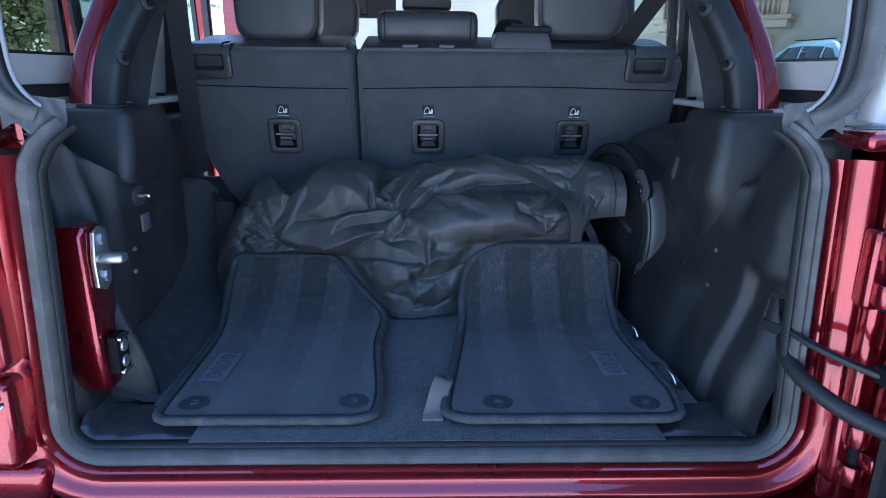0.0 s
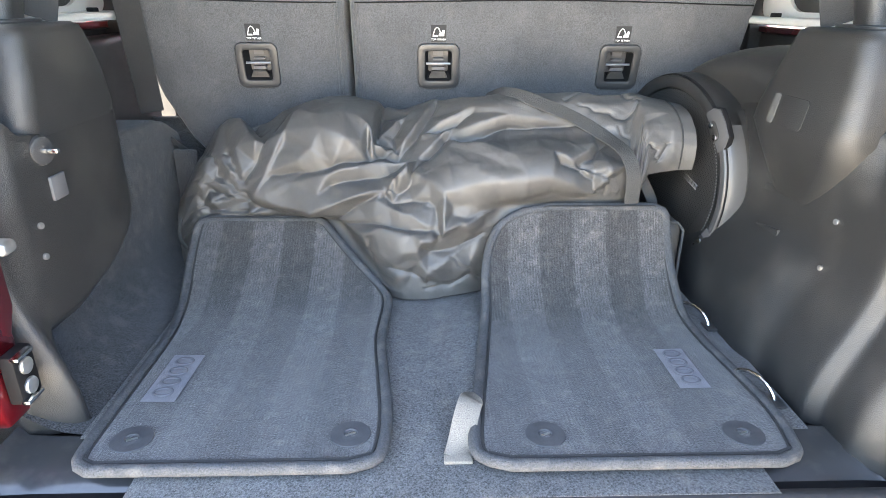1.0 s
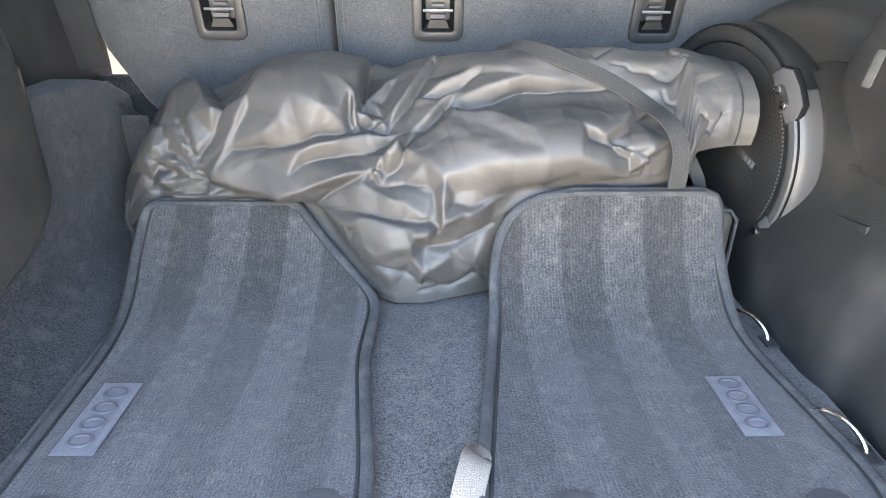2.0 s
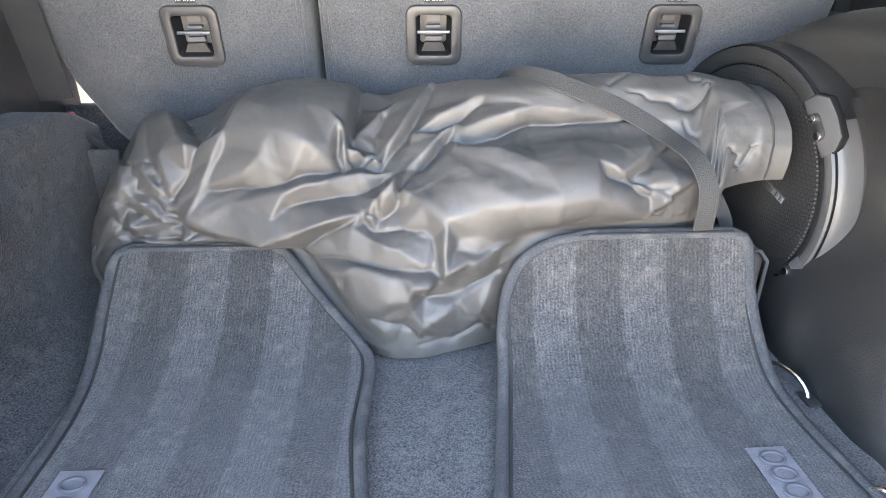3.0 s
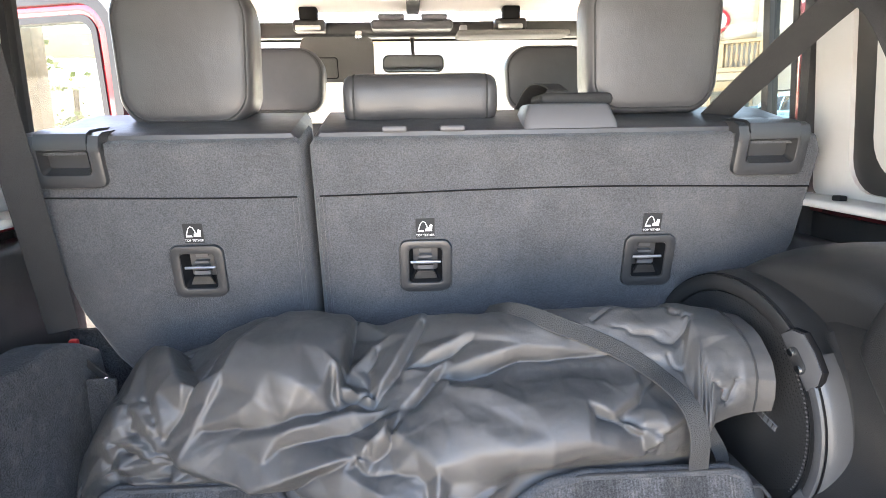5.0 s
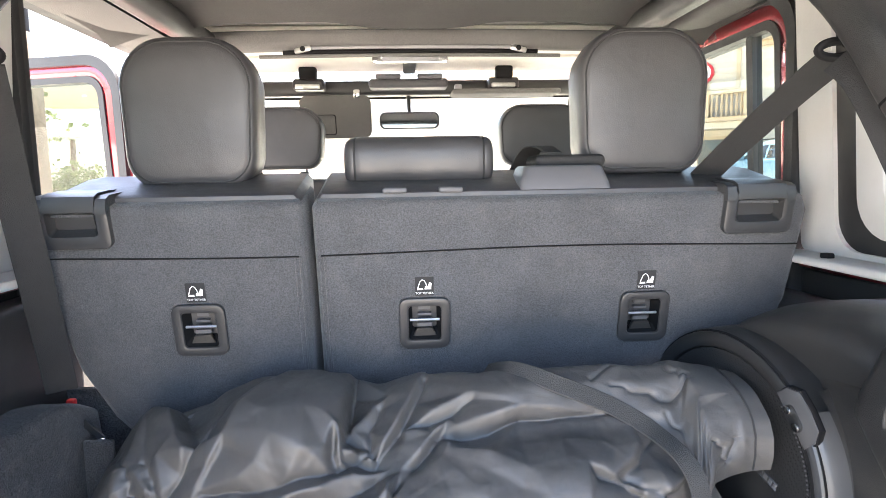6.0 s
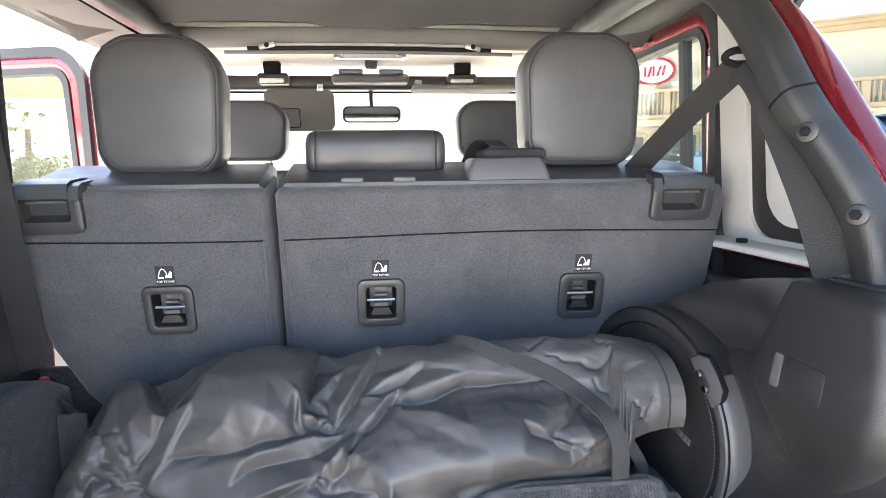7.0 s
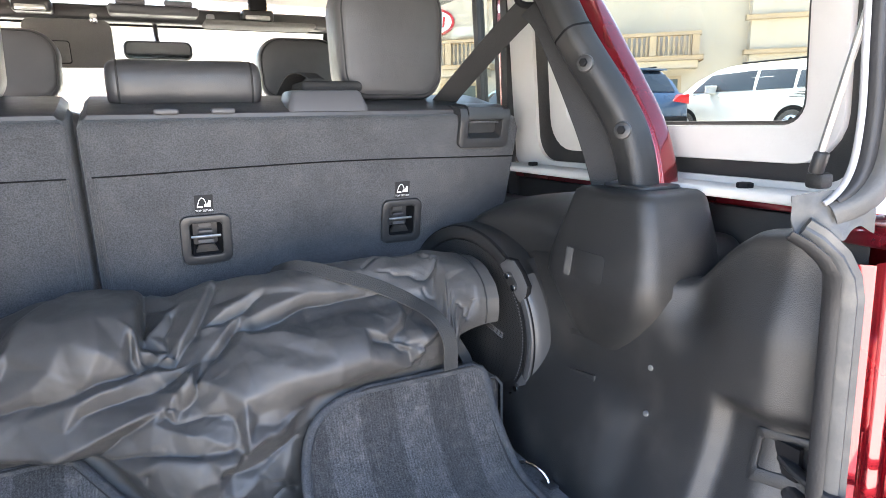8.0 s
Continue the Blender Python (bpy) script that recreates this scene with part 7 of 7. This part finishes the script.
def suv(label, paint, place, long=0.0):
    """A parked sport utility car, nose towards +y, 4.7 m long, standing on its wheels."""
    t = thing("parked_car", label, "car", "parked cars")
    side = lambda w: (lambda p, q, d: Vector((d * w, p, q)))
    low = [(-2.32, 0.42), (-2.36, 0.62), (-2.34, 0.95), (-2.22, 1.12), (0.95, 1.10), (1.35, 1.06), (2.10, 0.92), (2.30, 0.74), (2.34, 0.42), (1.95, 0.26), (-1.95, 0.26)]
    part("body", prism(low, side(1), -0.92, 0.92, 0.07), paint, t, angle=50)
    rings = []
    for z, y0, y1, w in ((1.08, -2.22, 1.05, 0.89), (1.40, -2.02, 0.62, 0.80), (1.62, -1.78, 0.18, 0.70), (1.70, -1.60, -0.20, 0.64), (1.725, -1.40, -0.50, 0.55)):
        rings.append([Vector((a, b, z)) for a, b in rounded(-w, w, y0, y1 + long, 0.14, 5)])
    part("cabin", loft(rings), paint, t, angle=50)
    for s in (-1, 1):
        glassy = [[(-2.00, 1.14), (-1.42, 1.14), (-1.42, 1.50), (-1.72, 1.46)], [(-1.34, 1.13), (-0.48, 1.13), (-0.48, 1.56), (-1.34, 1.52)], [(-0.40, 1.13), (0.62 + long, 1.13), (0.18 + long, 1.52), (-0.40, 1.56)]]
        for o in glassy:
            part("side_window", prism(o, lambda p, q, d: Vector((s * (interp(q, [1.08, 1.40, 1.62], [0.895, 0.805, 0.705]) + d), p, q)), -0.05, 0.012, 0.004), M_CARGLASS, t, "dark side window")
        for y in (-1.40, 1.42):
            arch = part("wheel_arch", disc((s * 0.90, y, 0.36), (s, 0, 0), 0.42, 0.026, 28), M_DARK, t, "black arch lining")
            w = part("wheel", disc((s * 0.80, y, 0.345), (s, 0, 0), 0.345, 0.145, 28, 0.03), M_TYRE, t, "black tyre")
            part("rim", disc((s * 0.945, y, 0.345), (s, 0, 0), 0.235, 0.006, 24, 0.002), M_RIM, w)
            for k in range(5):
                an = radians(72 * k + 18)
                c = Vector((s * 0.952, y + 0.14 * math.cos(an), 0.345 + 0.14 * math.sin(an)))
                part("spoke_gap", disc(c, (s, 0, 0), 0.052, 0.003, 8), M_DARK, w)
        part("tail_lamp", prism([(0.0, 0.0), (0.50, 0.06), (0.30, 0.20), (0.0, 0.22)], lambda p, q, d: Vector((s * (0.925 - p), -2.345 + d + p * 0.02, 0.88 + q)), -0.012, 0.10, 0.01), M_LAMP, t, "red tail lamp")
        part("side_lamp", prism([(-2.34, 0.90), (-2.05, 0.99), (-2.08, 1.08), (-2.28, 1.08)], lambda p, q, d: Vector((s * (0.905 + d), p, q)), 0.0, 0.024, 0.006), M_LAMP, t, "red lamp wrap")
        part("door_mirror", box(s * 0.90, s * 1.08, 0.55, 0.68, 1.10, 1.25, 0.03, 3), paint, t)
        part("roof_rail", sweep([Vector((s * 0.60, y, 1.75)) for y in np.linspace(-1.6, 0.1, 8)], oval(0.018, 0.018, 8), up=(0, 0, 1)), M_DARK, t)
        for y in (-0.62, 0.36):
            part("door_handle", box(s * 0.915, s * 0.945, y - 0.10, y + 0.08, 0.98, 1.01, 0.008, 2), paint, t)
    part("rear_window", prism([(-0.64, 1.16), (0.64, 1.16), (0.55, 1.56), (-0.55, 1.56)], lambda p, q, d: Vector((p, -2.232 + 0.62 * (q - 1.08) + d, q)), -0.02, 0.05, 0.006), M_CARGLASS, t, "dark rear window")
    part("rear_bumper", box(-0.85, 0.85, -2.42, -2.25, 0.34, 0.60, 0.04, 3), M_DARK, t)
    part("rear_spoiler", box(-0.62, 0.62, -1.95, -1.66, 1.645, 1.690, 0.015, 2), paint, t)
    t.matrix_world = place
    return t


white = suv("white parked sport utility car with lettering bars on its flank", M_CARWHITE, pose(13.1, 10.72, 0.75, 0, 0, 2), 0.6)
for i, (q, w0, w1) in enumerate(((0.905, -1.66, -1.44), (0.868, -1.86, -1.34), (0.842, -1.78, -1.40), (0.815, -1.86, -1.30))):
    part("flank_bar", prism([(w0, q), (w1, q), (w1, q + 0.012), (w0, q + 0.012)], lambda p, z, d: Vector((-0.921 - d, p, z + 0.13)), 0, 0.002), M_DARK, white)
suv("dark blue parked sport utility car with red tail lamps", M_CARBLUE, pose(10.5, 13.66, 0.74, 0, 0, 0))
suv("pale blue parked car beyond the side door", material("pale_blue_car_paint", (0.18, 0.30, 0.38), 0.3, metal=0.2, coat=1.0, vary=0.03), pose(12.6, 21.0, 0.75, 0, 0, 10))

M_LEAF = material("green_leaves", (0.13, 0.15, 0.045), 0.6, vary=0.35, vary_scale=3, grain=0.3, grain_scale=12)
M_BARK = material("brown_bark", (0.14, 0.10, 0.07), 0.9, vary=0.3, vary_scale=8, bump=1.0, bump_scale=30)


def leafy(name, label, category, base, trunk_h, trunk_r, crown, count, seed):
    """Tapered trunk with limbs and a crown of many small leaf blades."""
    rng = random.Random(seed)
    t = thing(name, label, category)
    b = Vector(base)
    bm = bmesh.new()
    limbs = []
    if trunk_h > 0:
        sweep([b + Vector((0.1 * math.sin(2 * q), 0.08 * math.sin(3 * q), trunk_h * q)) for q in np.linspace(0, 1, 8)], oval(trunk_r, trunk_r, 10), up=(1, 0, 0), scale=lambda f: 1 - 0.45 * f, bm=bm)
        for k in range(7):
            an, up = rng.uniform(0, 6.28), rng.uniform(0.6, 1.5)
            tip = b + Vector((crown[0] * 0.6 * math.cos(an), crown[0] * 0.6 * math.sin(an), trunk_h + up))
            mid = b + Vector((0.3 * math.cos(an), 0.3 * math.sin(an), trunk_h * 0.95 + 0.2))
            sweep(curve_points([b + Vector((0, 0, trunk_h * 0.8)), mid, tip], 4), oval(trunk_r * 0.45, trunk_r * 0.45, 7), up=(0.3, 1, 0), scale=lambda f: 1 - 0.7 * f, bm=bm)
            limbs.append(tip)
        part("trunk", bm, M_BARK, t)
    else:
        bm.free()
        limbs = [b + Vector((rng.uniform(-1, 1) * crown[0] * 0.6, rng.uniform(-1, 1) * crown[0] * 0.6, crown[1] * rng.uniform(0.3, 0.7))) for _ in range(9)]
    verts, faces = [], []
    for _ in range(count):
        c = rng.choice(limbs) + Vector((rng.gauss(0, crown[0] * 0.28), rng.gauss(0, crown[0] * 0.28), rng.gauss(0, crown[1] * 0.25)))
        d = Vector((rng.uniform(-1, 1), rng.uniform(-1, 1), rng.uniform(-0.6, 0.8))).normalized()
        e_ = d.cross(Vector((rng.uniform(-1, 1), rng.uniform(-1, 1), rng.uniform(-1, 1)))).normalized()
        L, w = rng.uniform(0.12, 0.26), rng.uniform(0.04, 0.08)
        i = len(verts)
        verts += [c, c + d * L * 0.5 + e_ * w, c + d * L, c + d * L * 0.5 - e_ * w]
        faces.append((i, i + 1, i + 2, i + 3))
    mesh_part("crown", verts, faces, M_LEAF, t, "loose green crown")
    return t


def palm(base, h, seed):
    rng = random.Random(seed)
    t = thing("palm_tree", "tall slim palm tree with drooping fronds", "palm tree", "palm trees")
    b = Vector(base)
    part("trunk", sweep([b + Vector((0.15 * math.sin(q), 0, h * q)) for q in np.linspace(0, 1, 8)], oval(0.16, 0.16, 10), up=(1, 0, 0), scale=lambda f: 1 - 0.35 * f), M_BARK, t)
    tip = b + Vector((0.13, 0, h))
    verts, faces = [], []
    for k in range(22):
        an, droop = rng.uniform(0, 6.28), rng.uniform(-0.3, 1.0)
        o = Vector((math.cos(an), math.sin(an), 0))
        sd = Vector((-o.y, o.x, 0))
        for j in range(14):
            f = j / 14
            p = tip + o * 1.3 * f + Vector((0, 0, 0.7 * f - (0.9 + droop) * f * f))
            for s in (-1, 1):
                i = len(verts)
                q = p + sd * s * 0.34 * (1 - f * 0.6) + o * 0.16 + Vector((0, 0, -0.12))
                verts += [p, p + o * 0.05, q]
                faces.append((i, i + 1, i + 2))
    mesh_part("crown", verts, faces, M_LEAF, t, "green fan of fronds")
    return t


leafy("tree", "leafy yellow-green tree at the edge of the lot", "tree", (-10.6, 16.0, 0), 1.6, 0.16, (1.7, 1.5), 5200, 3)
leafy("tree", "leafy yellow-green tree at the edge of the lot", "tree", (-14.2, 14.0, 0), 1.8, 0.18, (1.9, 1.7), 5200, 8)
leafy("bush", "rounded green bush at the edge of the lot", "bush", (-12.2, 25.0, 0.0), 0, 0, (0.9, 1.9), 2600, 5)
leafy("bush", "rounded green bush at the edge of the lot", "bush", (-13.6, 26.5, 0.0), 0, 0, (0.9, 1.6), 2200, 6)
palm((-13.1, 26.0, 0), 3.2, 2)
palm((-10.8, 32.0, 0), 4.4, 4)
pole = thing("lamp_post", "dark slim lamp post beside the lot", "lamp post")
part("pole_shaft", sweep([Vector((-7.6, 14.0, 0)), Vector((-7.6, 14.0, 5.5))], oval(0.13, 0.13, 12), up=(1, 0, 0)), M_DARK, pole)
part("pole_arm", sweep([Vector((-7.6, 14.0, 5.45)), Vector((-6.4, 14.0, 5.6))], oval(0.06, 0.06, 10), up=(0, 0, 1)), M_DARK, pole)
col = thing("canopy", "beige canopy beam on brown square columns across the lot", "canopy")
part("beam", box(-32, -9.8, 24.6, 25.4, 4.25, 5.05, 0.05), M_STUCCO2, col)
for x in (-29.5, -20.0, -10.6):
    part("column", box(x - 0.25, x + 0.25, 24.75, 25.25, 0.0, 4.245, 0.03), M_STUCCO2, col)
trunk = thing("timber_post", "brown square timber post", "post")
part("post_shaft", box(-7.2, -6.74, 12.6, 13.0, 0, 4.2, 0.02), M_BARK, trunk)
far = thing("distant_wall", "long low pale wall behind the lot", "wall", kind="structure")
part("wall", box(-60, 60, 60, 60.5, 0, 3.0), M_STUCCO, far)
